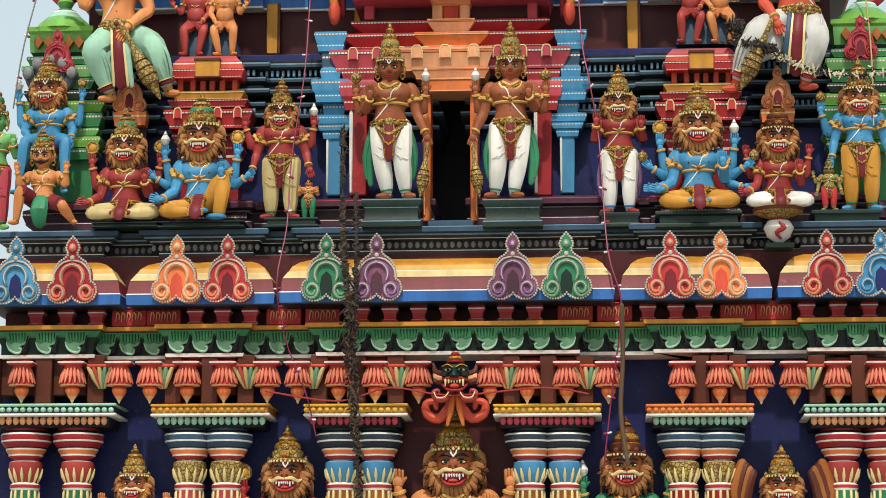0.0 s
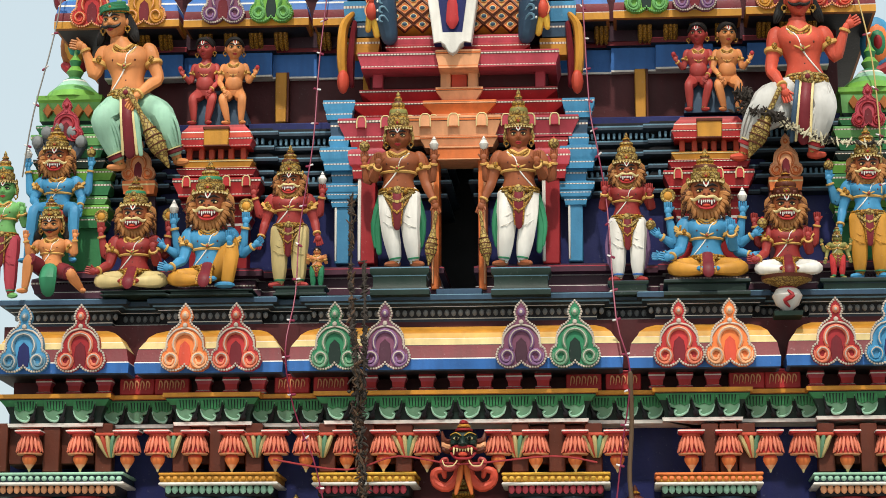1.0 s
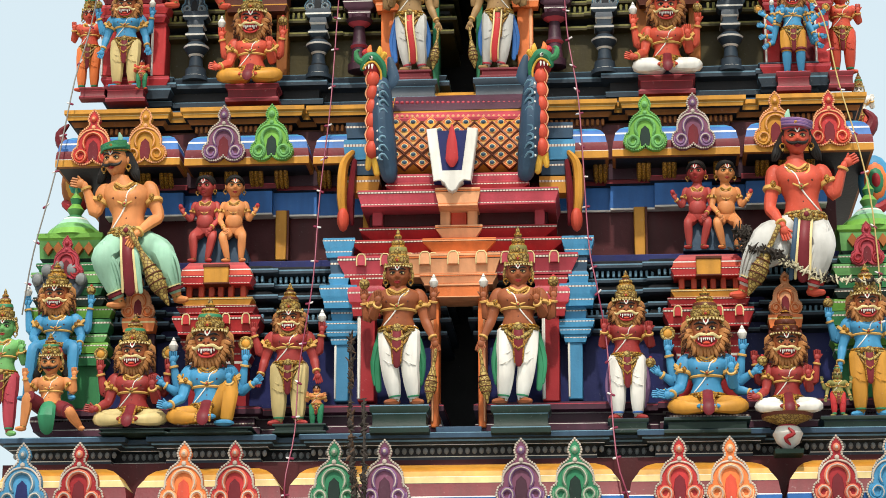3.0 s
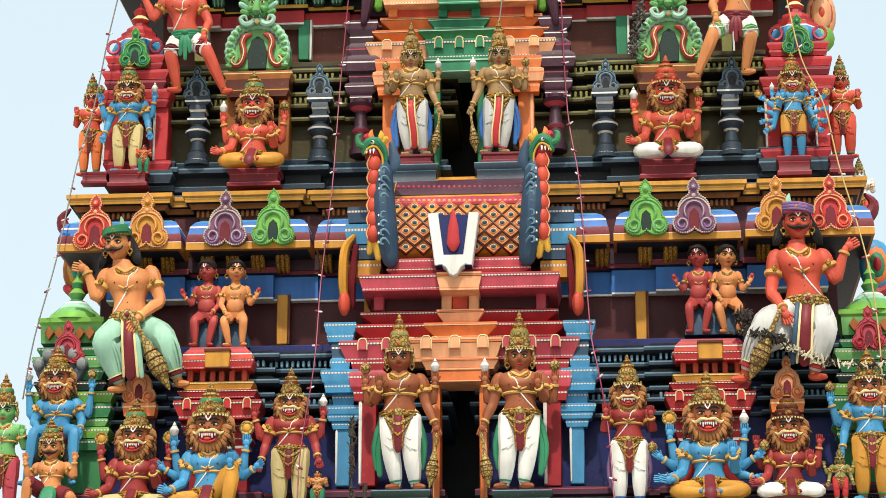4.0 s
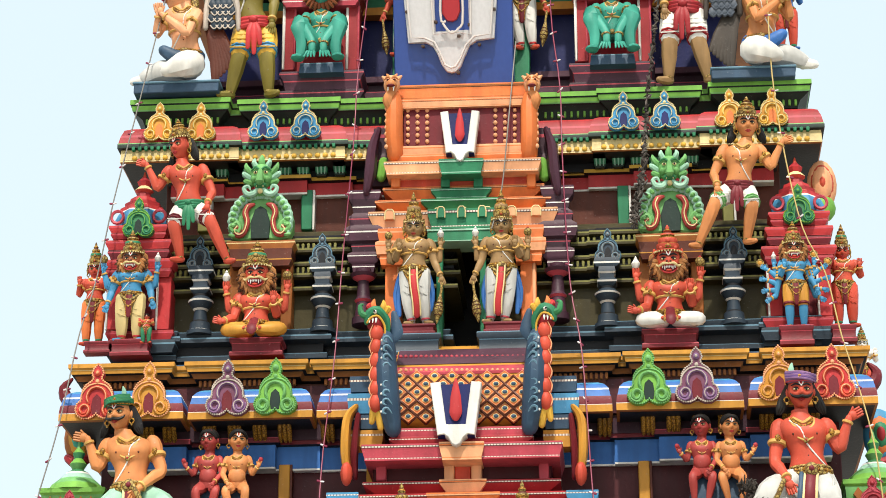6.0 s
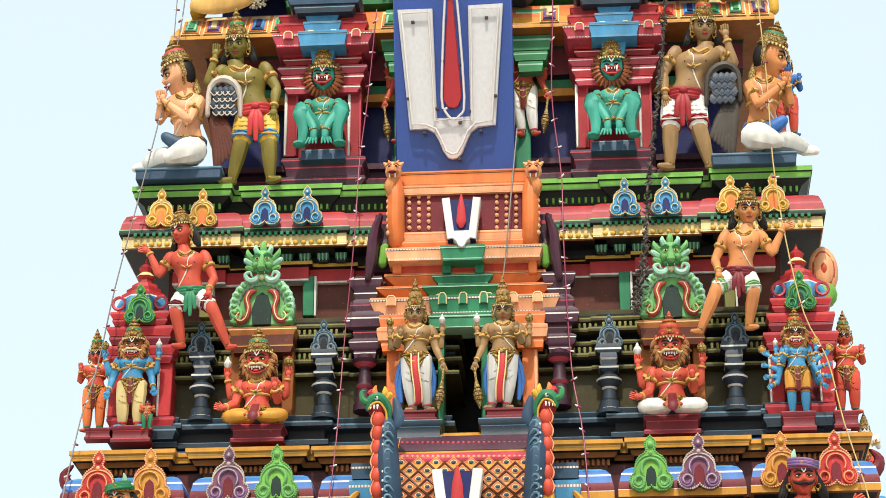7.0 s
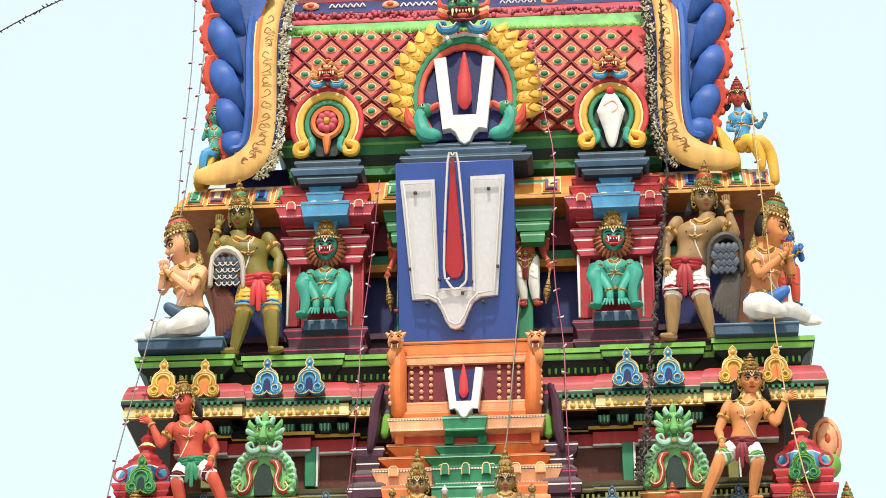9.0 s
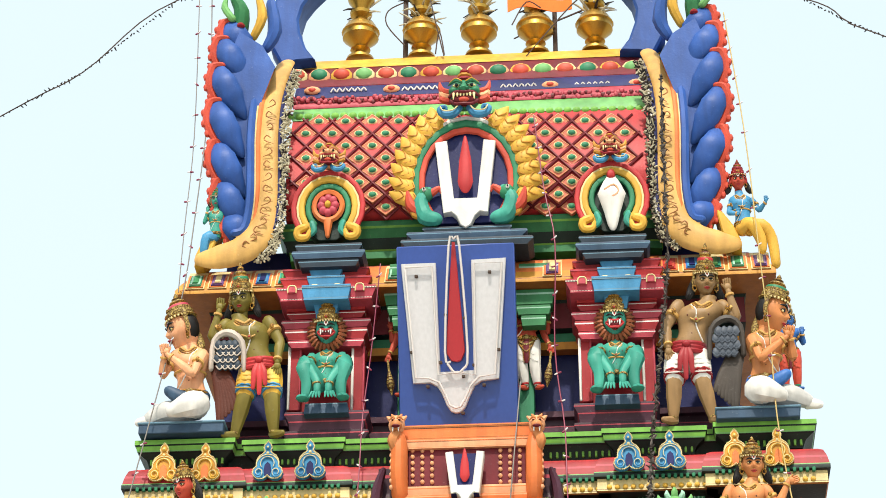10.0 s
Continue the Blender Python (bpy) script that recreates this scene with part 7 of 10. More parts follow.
kk = unit(1000, 0.1)
sec = [(vault_y(h, BARREL), zc(h, vault_y(h, BARREL))) for h in range(938, 1083, 6)]
s.rings([[(-122 * kk, y, z), (122 * kk, y, z)] for y, z in sec + [(1.0, sec[-1][1]), (1.0, sec[0][1])]], "amber", close=False, caps=False)
gable = base_empty("barrel_gable", 795, 938, 0.2, "golden barrel gable netted in brown with a white forked mark", "gable")
wpart("vault", s, gable, "gold barrel vault")
lattice(gable, 675, 915, 944, 1030, BARREL, 31, "brown", "orange", "steel", 0.008)
for h0, h1, m in ((1032, 1048, "pink"), (1050, 1078, "purple")):
    s = Shape()
    pr = [(vault_y(h0, BARREL) + 0.03, h0, m)] + [(vault_y(h0 + (h1 - h0) * t, BARREL) - 0.03 * math.sin(math.pi * t) - 0.006, h0 + (h1 - h0) * t, m) for t in (0.05, 0.35, 0.65, 0.95)] + [(vault_y(h1, BARREL) + 0.03, h1, m)]
    s.rings([[(-120 * kk, y, zc(h, y)), (120 * kk, y, zc(h, y))] for y, h, _ in pr], m, close=False, caps=False)
    for i in range(26):
        u = 680 + 9 * i
        hm = (h0 + h1) / 2
        q = at(u, hm, vault_y(hm, BARREL) - 0.03)
        s.ball(q, (0.013, 0.01, 0.012), "peach" if m == "pink" else "pink", 6, 4)
    wpart("ridge_strip", s, gable)
s = Shape()
namam(s, 786, 916, 1018, 46, -0.08, 0.02, back="navy")
wpart("forked_mark", s, gable, "white forked mark with red stroke")


def makara(u, h0, h1, y, flip, parent):
    """Side piece of a gable: beast's head on a curved body with a row of coral knobs."""
    s, knobs = Shape(), Shape()
    k = unit(h0, y)
    o = at(u, h0, y)
    H = (at(u, h1, y).z - o.z)
    X = lambda dx: o.x + flip * dx * k
    Z = lambda t: o.z + t * H
    s.tube([(X(24), y, Z(0.0)), (X(16), y - 0.03, Z(0.2)), (X(12), y - 0.05, Z(0.45)), (X(8), y, Z(0.7)), (X(-2), y + 0.1, Z(0.82))], [14 * k, 21 * k, 20 * k, 17 * k, 13 * k], "steel", 10, 4, 1.2)
    s.tube([(X(2), y - 0.02, Z(0.02)), (X(-6), y - 0.05, Z(0.2)), (X(-14), y - 0.03, Z(0.06))], [6 * k, 10 * k, 5 * k], "yellow", 8, 3)
    for i in range(6):
        t = 0.2 + 0.6 * i / 5.5
        knob = Shape()
        knob.ball((X(-6), y - 0.05, Z(t)), (13 * k, 0.055, 19 * k), "rose", 10, 7)
        knob.tube([(X(-15), y - 0.085, Z(t - 0.05)), (X(-18), y - 0.08, Z(t)), (X(-12), y - 0.09, Z(t + 0.06))], [0.8 * k, 1.6 * k, 0.8 * k], "peach", 5, 3)
        wpart("knob", knob, parent, "coral-red knob" if i == 0 else "")
    for i in range(9):
        t = 0.1 + 0.07 * i
        f = y - 0.045 - 22 * k
        knobs.tube([(X(24), f + 5 * k, Z(t)), (X(17), f, Z(t + 0.035)), (X(10), f, Z(t + 0.03)), (X(9), f, Z(t)), (X(14), f, Z(t - 0.008))], [1.2 * k, 2.4 * k, 2.6 * k, 2.2 * k, 1.2 * k], "slatehi", 5, 2)
        knobs.ball((X(5), f + 1.5 * k, Z(t + 0.01)), (2.2 * k, 2 * k, 2.6 * k), "white", 6, 3)
    # wide-open red jaws under a green brow, yellow crest and a blue fan behind
    s.ball((X(-8), y - 0.02, Z(0.84)), (17 * k, 0.08, 17 * k), "crimson", 10, 6)
    s.tube([(X(-24), y - 0.07, Z(0.83)), (X(-18), y - 0.08, Z(0.9)), (X(-4), y - 0.07, Z(0.92)), (X(10), y - 0.03, Z(0.86)), (X(12), y, Z(0.76))], [5 * k, 9 * k, 10 * k, 8 * k, 4 * k], "jade", 9, 4)
    s.tube([(X(-22), y - 0.1, Z(0.82)), (X(-14), y - 0.11, Z(0.86)), (X(-2), y - 0.1, Z(0.87)), (X(8), y - 0.07, Z(0.81)), (X(9), y - 0.05, Z(0.74))], 2 * k, "yellow", 6, 4)
    s.tube([(X(-24), y - 0.08, Z(0.88)), (X(-33), y - 0.09, Z(0.9)), (X(-35), y - 0.09, Z(0.96)), (X(-29), y - 0.09, Z(0.97))], [7 * k, 6 * k, 4 * k, 1.5 * k], "green", 8, 3)
    for dx, dz, m in ((-20, 1.0, "red"), (-12, 1.03, "orange"), (6, 1.02, "yellow"), (14, 0.97, "yellow")):
        s.tube([(X(dx * 0.6), y - 0.05, Z(0.91)), (X(dx * 1.05), y - 0.06, Z(0.5 * (0.92 + dz))), (X(dx * 0.9), y - 0.04, Z(dz))], [5 * k, 6 * k, 1.2 * k], m, 7, 3)
    s.tube([(X(18), y + 0.04, Z(0.72)), (X(28), y + 0.04, Z(0.8)), (X(22), y + 0.04, Z(0.95))], [8 * k, 12 * k, 5 * k], "steel", 8, 3, 0.4)
    for dx in (-18, -12, -6):
        s.tube([(X(dx), y - 0.1, Z(0.85)), (X(dx), y - 0.11, Z(0.815))], [2.4 * k, 0.7 * k], "white", 5, 1)
    s.ball((X(-8), y - 0.1, Z(0.905)), (4 * k, 0.02, 4 * k), "white", 7, 4)
    s.ball((X(-9), y - 0.118, Z(0.905)), 1.9 * k, "ink", 6, 4)
    wpart("beast", s, parent, "green-headed beast with steel-blue body")
    wpart("beading", knobs, parent, "pale painted curls and beads")


makara(652, 932, 1155, 0.05, 1, gable)
makara(940, 936, 1160, 0.05, -1, gable)
for u, flip in ((597, 1), (1005, -1)):
    s = Shape()
    k = unit(900, 0.15)
    o = at(u, 838, 0.15)
    H = at(u, 978, 0.15).z - o.z
    s.tube([(o.x + flip * 10 * k, 0.2, o.z + H), (o.x - flip * 4 * k, 0.15, o.z + 0.8 * H), (o.x - flip * 6 * k, 0.12, o.z + 0.4 * H), (o.x - flip * 2 * k, 0.12, o.z + 0.15 * H)], [5 * k, 9 * k, 9 * k, 7 * k], "amber", 8, 4, 2.0)
    s.ball((o.x - flip * 2 * k, 0.08, o.z + 0.1 * H), (11 * k, 0.05, 22 * k), "rose", 9, 6)
    s.tube([(o.x + flip * 14 * k, 0.2, o.z + 0.9 * H), (o.x + flip * 8 * k, 0.18, o.z + 0.4 * H), (o.x + flip * 10 * k, 0.18, o.z + 0.1 * H)], [5 * k, 8 * k, 5 * k], "wine", 8, 3, 2.0)
    wpart("side_scroll", s, gable, "gold and red scroll")
for i, (w, h0, h1, c) in enumerate(((34, 905, 935, "amber"), (32, 937, 962, "steel"), (30, 964, 1000, "sky"), (26, 1002, 1030, "steel"))):
    for u in (624, 974):
        rows_part(gable, "side_wall", u, h0, 0.22, slabs(w, h0, h1, c), 0.6)

# red shrines on either side, green towers at the corners
def red_shrine(u, dh):
    e = base_empty("shrine", u, 484 + dh, 0.1, "stepped red and gold model shrine behind a seated statue", "shrine", "red model shrines")
    rows_part(e, "body", u, 484 + dh, 0.12, slabs(70, 484 + dh, 505 + dh, "purple") + slabs(64, 507 + dh, 525 + dh, "crimson") + [(52, 527 + dh, "crimson"), (52, 606 + dh, "white")] + slabs(60, 610 + dh, 628 + dh, "red") + slabs(68, 632 + dh, 650 + dh, "crimson"), 0.5)
    flared(e, "cornice", u - 80, u + 80, 658 + dh, 690 + dh, 0.02, 0.4, "red", "white", 10, bumps=4)
    flared(e, "upper_slab", u - 72, u + 72, 694 + dh, 708 + dh, 0.06, 0.4, "crimson", "white", 6)
    flared(e, "gold_slab", u - 66, u + 66, 708 + dh, 722 + dh, 0.08, 0.4, "amber", "cream", 6)
    box_part(e, "attic", u - 52, u + 52, 722 + dh, 746 + dh, 0.18, 0.4, "maroon")
    for x in (-48, -26, -8, 8, 26, 48):
        box_part(e, "post", u + x - 5, u + x + 5, 722 + dh, 746 + dh, 0.13, 0.25, "coral")
    flared(e, "roof_slab", u - 66, u + 66, 746 + dh, 762 + dh, 0.06, 0.45, "red", "white", 5)
    rows_part(e, "roof", u, 762 + dh, 0.08, [(64, 762 + dh, "coral"), (62, 770 + dh, "white"), (62, 772 + dh, "red"), (54, 780 + dh, "crimson"), (50, 785 + dh, "maroon")], 0.5)
    box_part(e, "roof_centre", u - 22, u + 22, 746 + dh, 781 + dh, 0.045, 0.2, "amber", lip="brown")


red_shrine(368, -2)
red_shrine(1240, 12)


def green_tower(u, dh, side):
    e = base_empty("corner_tower", u, 484 + dh, 0.1, "stepped green corner tower with a bell roof and finial", "tower", "green corner towers")
    rows_part(e, "body", u, 484 + dh, 0.14, slabs(70, 484 + dh, 510 + dh, "purple") + [(54, 515 + dh, "green"), (54, 600 + dh, "green")], 0.7)
    for i, (w, h0, h1, c) in enumerate(((66, 600, 620, "green"), (72, 622, 640, "lime"), (70, 642, 655, "leaf"), (76, 658, 682, "green"), (80, 684, 704, "lime"), (66, 706, 722, "darkgreen"), (62, 724, 744, "green"), (70, 746, 766, "leaf"), (60, 768, 782, "green"))):
        rows_part(e, "slab", u, h0 + dh, 0.1 if i % 2 else 0.12, slabs(w, h0 + dh, h1 + dh, c), 0.8)
    rows_part(e, "neck", u, 782 + dh, 0.16, [(48, 782 + dh, "darkgreen"), (54, 790 + dh, "leaf"), (56, 822 + dh, "lime"), (60, 826 + dh, "lime"), (60, 834 + dh, "green")], 0.9)
    for x in (-36, -18, 18, 36):
        s = Shape()
        o = at(u + x, 806 + dh, 0.15)
        k = unit(806, 0.15)
        s.plate([(o.x - 9 * k, o.z), (o.x, o.z - 13 * k), (o.x + 9 * k, o.z), (o.x, o.z + 13 * k)], 0.135, 0.17, "wood")
        wpart("lozenge", s, e)
    s = Shape()
    o, k = at(u, 834 + dh, 0.16), unit(834, 0.16)
    o.y += 50 * k
    s.lathe(o, [(56 * k, 0, "lime"), (48 * k, 12 * k, "leaf"), (34 * k, 24 * k, "mint"), (24 * k, 34 * k, "white"), (22 * k, 37 * k, "green"), (10 * k, 44 * k, "leaf"), (16 * k, 54 * k, "lime"), (8 * k, 64 * k, "green"), (11 * k, 74 * k, "lime"), (4 * k, 84 * k, "leaf"), (1 * k, 100 * k, "leaf")], 16)
    wpart("bell_roof", s.rise(o.z, 860), e, "pale green bell roof with finial")


green_tower(107, 0, -1)
green_tower(1530, 14, 1)
for u, h in ((103, 752), (1521, 776)):
    kudu(u, h, h + 76, 0.08, "pink", "crimson", "wine", edge="pink", group="ornaments on the corner towers")
for u, h0, c in ((230, 682, "orange"), (1376, 688, "orange")):
    kudu(u, h0, h0 + 76, 0.12, "peach", c, "wine", edge="peach", group="ornaments above seated statues")
    s = Shape()
    cstack(s, u, h0 - 22, 0.1, slabs(30, h0 - 22, h0 + 2, "orange", "cream"), 0.5)
    cstack(s, u, 490, 0.18, [(26, 490, "plum"), (26, h0 - 22, "plum")], 0.5)
    thing("stand", s, label="orange slab on a dark pier holding a gable ornament", category="stand", group="ornament stands")
s = Shape()
o, k = at(1379, 440, -0.28), unit(470, -0.28)
s.lathe(o, [(2 * k, 8 * k, "white"), (20 * k, 22 * k, "white"), (27 * k, 38 * k, "white"), (20 * k, 50 * k, "pink"), (14 * k, 54 * k, "dustgold"), (44 * k, 66 * k, "brown"), (46 * k, 72 * k, "dustgold"), (30 * k, 74 * k, "brown")], 16)
s.tube([(o.x, o.y - 26 * k, o.z + 44 * k), (o.x + 8 * k, o.y - 29 * k, o.z + 34 * k), (o.x - 6 * k, o.y - 27 * k, o.z + 26 * k), (o.x + 2 * k, o.y - 20 * k, o.z + 16 * k)], [2 * k, 4 * k, 4 * k, 2 * k], "crimson", 6, 3)
s.lathe((o.x, o.y, o.z), [(34 * k, 0, "darkgreen"), (36 * k, 8 * k, "slate"), (20 * k, 9 * k, "slate")], 4)
thing("drum_pedestal", s, label="white drop-shaped pedestal with a red scroll", category="pedestal")

# second storey doorway
door2 = base_empty("door_shrine", 796, 1070, 0.7, "orange gabled doorway shrine with green lintels and purple side pillars", "shrine")
for u0, u1 in ((752, 763), (829, 840)):
    box_part(door2, "jamb", u0, u1, 1075, 1270, 0.7, 0.86, "jade")
box_part(door2, "lintel", 736, 856, 1268, 1290, 0.64, 0.86, "jade", lip="mint")
flared(door2, "green_cornice", 736, 858, 1292, 1326, 0.65, 0.9, "jade", "white", 6, bumps=3)
flared(door2, "green_upper", 724, 868, 1326, 1344, 0.66, 0.9, "green", "mint", 14)
flared(door2, "green_top", 742, 850, 1346, 1362, 0.68, 0.9, "jade", "mint", 10)
for u, k in ((675, 0), (915, 6)):
    box_part(door2, "pillar", u - 14, u + 14, 1118 + k, 1228 + k, 0.68, 0.86, "orange", "orange pillar", lip=None)
    box_part(door2, "pillar_edge", u + 7, u + 13, 1120 + k, 1228 + k, 0.674, 0.8, "peach")
    rows_part(door2, "capital", u, 1228 + k, 0.62, slabs(24, 1228 + k, 1244 + k, "orange", "peach") + slabs(32, 1246 + k, 1268 + k, "peach", "orange") + slabs(28, 1270 + k, 1292 + k, "orange", "peach"), 0.5)
for u, k in ((622, 0), (968, 8)):
    s = Shape()
    o, m = at(u, 1118 + k, 0.72), unit(1200, 0.72)
    s.lathe(o, [(20 * m, 0, "plum"), (20 * m, 12 * m, "pink"), (15 * m, 14 * m, "purple"), (12 * m, 40 * m, "pink"), (16 * m, 44 * m, "purple"), (12 * m, 50 * m, "plum"), (10 * m, 78 * m, "pink"), (20 * m, 84 * m, "purple"), (24 * m, 90 * m, "plum"), (14 * m, 94 * m, "purple"), (14 * m, 100 * m, "purple")], 14)
    wpart("side_pillar", s.rise(o.z, 1170), door2, "purple turned side pillar")
    rows_part(door2, "side_capital", u, 1216 + k, 0.68, slabs(20, 1216 + k, 1230 + k, "purple", "white") + slabs(29, 1234 + k, 1248 + k, "purple", "white") + slabs(22, 1252 + k, 1266 + k, "plum", "pink") + slabs(35, 1270 + k, 1292 + k, "purple", "white") + slabs(27, 1298 + k, 1314 + k, "purple", "pink") + slabs(21, 1320 + k, 1336 + k, "plum", "white") + slabs(30, 1344 + k, 1360 + k, "purple", "white"), 0.5, "stacked purple capital")
flared(door2, "cornice", 630, 968, 1293, 1324, 0.68, 1.0, "peach", "white", 10, bumps=7)
flared(door2, "upper_cornice", 642, 956, 1324, 1344, 0.7, 1.0, "orange", "peach", 20)
flared(door2, "top_cornice", 656, 944, 1345, 1366, 0.71, 1.0, "orange", "peach", 18)
box_part(door2, "attic", 672, 928, 1364, 1392, 0.72, 1.0, "rose")
for u in (680, 768, 826, 920):
    box_part(door2, "post", u - 8, u + 8, 1364, 1392, 0.68, 0.9, "orange" if u in (680, 920) else "jade")
flared(door2, "gable_slab", 658, 938, 1390, 1412, 0.6, 1.0, "peach", "white", 5)
flared(door2, "slab_centre", 756, 836, 1388, 1414, 0.57, 0.9, "jade", "mint", 5)
rows_part(door2, "gable_base", 798, 1412, 0.64, slabs(124, 1412, 1424, "orange", "peach") + slabs(118, 1425, 1440, "peach", "orange"), 0.3)
gable2 = base_empty("panel_gable", 798, 1438, 0.66, "orange gable with a beaded maroon panel and white forked mark", "gable")
box_part(gable2, "panel", 694, 902, 1438, 1506, 0.7, 1.0, "wine", "maroon panel")
for u in (678, 918):
    s = Shape()
    o, k, H = at(u, 1420, 0.66), unit(1480, 0.66), at(u, 1532, 0.66).z - at(u, 1420, 0.66).z
    f_ = 1 if u < 800 else -1
    s.tube([(o.x + f_ * 2 * k, 0.68, o.z), (o.x, 0.64, o.z + 0.3 * H), (o.x, 0.64, o.z + 0.75 * H), (o.x - f_ * 4 * k, 0.66, o.z + H)], [15 * k, 16 * k, 15 * k, 10 * k], "orange", 10, 3, 1.2)
    for i in range(9):
        s.ball((o.x - f_ * 13 * k, 0.62, o.z + (0.1 + 0.1 * i) * H), (4 * k, 0.014, 5 * k), "peach", 6, 4)
    wpart("side_post", s, gable2, "orange curved side post")
    lion = Shape()
    o = at(u - f_ * 4, 1530, 0.62)
    lion.ball((o.x, o.y, o.z + 14 * k), (15 * k, 0.06, 17 * k), "peach", 10, 6)
    lion.ball((o.x, o.y - 0.05, o.z + 8 * k), (11 * k, 0.05, 9 * k), "flesh", 9, 5)
    for x in (-1, 1):
        lion.ball((o.x + x * 6 * k, o.y - 0.062, o.z + 17 * k), (2.4 * k, 0.012, 1.7 * k), "brown", 7, 4)
        lion.tube([(o.x + x * 2 * k, o.y - 0.07, o.z + 19 * k), (o.x + x * 6 * k, o.y - 0.068, o.z + 22 * k), (o.x + x * 12 * k, o.y - 0.045, o.z + 19 * k)], [1.6 * k, 2.4 * k, 1 * k], "flesh", 6, 3)
        lion.tube([(o.x + x * 10 * k, o.y, o.z + 24 * k), (o.x + x * 17 * k, o.y, o.z + 29 * k)], [6 * k, 2 * k], "peach", 6, 2)
        lion.tube([(o.x + x * 4 * k, o.y, o.z + 26 * k), (o.x + x * 9 * k, o.y, o.z + 33 * k)], [5 * k, 1.5 * k], "flesh", 6, 2)
        lion.tube([(o.x + x * 5 * k, o.y - 0.08, o.z + 3 * k), (o.x + x * 5 * k, o.y - 0.08, o.z - 5 * k)], [2 * k, 0.6 * k], "white", 5, 1)
    lion.ball((o.x, o.y - 0.085, o.z + 4 * k), (8 * k, 0.02, 3 * k), "wine", 8, 4)
    lion.tube([(o.x, o.y - 0.02, o.z - 2 * k), (o.x - f_ * 6 * k, o.y - 0.03, o.z - 16 * k), (o.x, o.y, o.z - 30 * k)], [9 * k, 10 * k, 7 * k], "flesh", 8, 3)
    wpart("beast_head", lion.rise(o.z, 1540), gable2, "peach beast head")
flared(gable2, "top_rail", 690, 908, 1506, 1520, 0.66, 1.0, "peach", "orange", 3)
flared(gable2, "upper_rail", 684, 914, 1520, 1546, 0.7, 1.0, "orange", "wood", 3)
bead = Shape()
bead.ball((0, 0, 0), (0.016, 0.012, 0.018), "peach", 7, 4)
bead_m = bead.mesh("bead")
for i in range(12):
    u = 702 + 17.2 * i
    for j in range(6):
        if not 748 < u < 846:
            part("bead", bead_m, gable2, "", at(u, 1444 + 11 * j, 0.695) - gable2.matrix_world.translation)
s = Shape()
namam(s, 794, 1417, 1497, 35, 0.55, 0.64, back="navy")
wpart("forked_mark", s, gable2, "white forked mark with red stroke")
for u, f_ in ((641, 1), (956, -1)):
    s = Shape()
    o, k = at(u, 1350, 0.72), unit(1400, 0.72)
    s.tube([(o.x + f_ * 8 * k, 0.74, o.z + 128 * k), (o.x - f_ * 2 * k, 0.72, o.z + 90 * k), (o.x - f_ * 6 * k, 0.7, o.z + 40 * k), (o.x - f_ * 12 * k, 0.7, o.z)], [5 * k, 10 * k, 11 * k, 6 * k], "purple", 8, 4, 1.6)
    s.tube([(o.x + f_ * 16 * k, 0.78, o.z + 70 * k), (o.x + f_ * 12 * k, 0.76, o.z + 36 * k)], [9 * k, 9 * k], "lime", 8, 2)
    wpart("side_scroll", s, gable2, "purple side scroll")
for u in (660, 936):
    rows_part(gable2, "side_wall", u, 1366, 0.8, slabs(24, 1366, 1390, "plum", "pink") + slabs(22, 1392, 1420, "purple", "pink") + slabs(20, 1422, 1470, "plum", "pink"), 0.6)

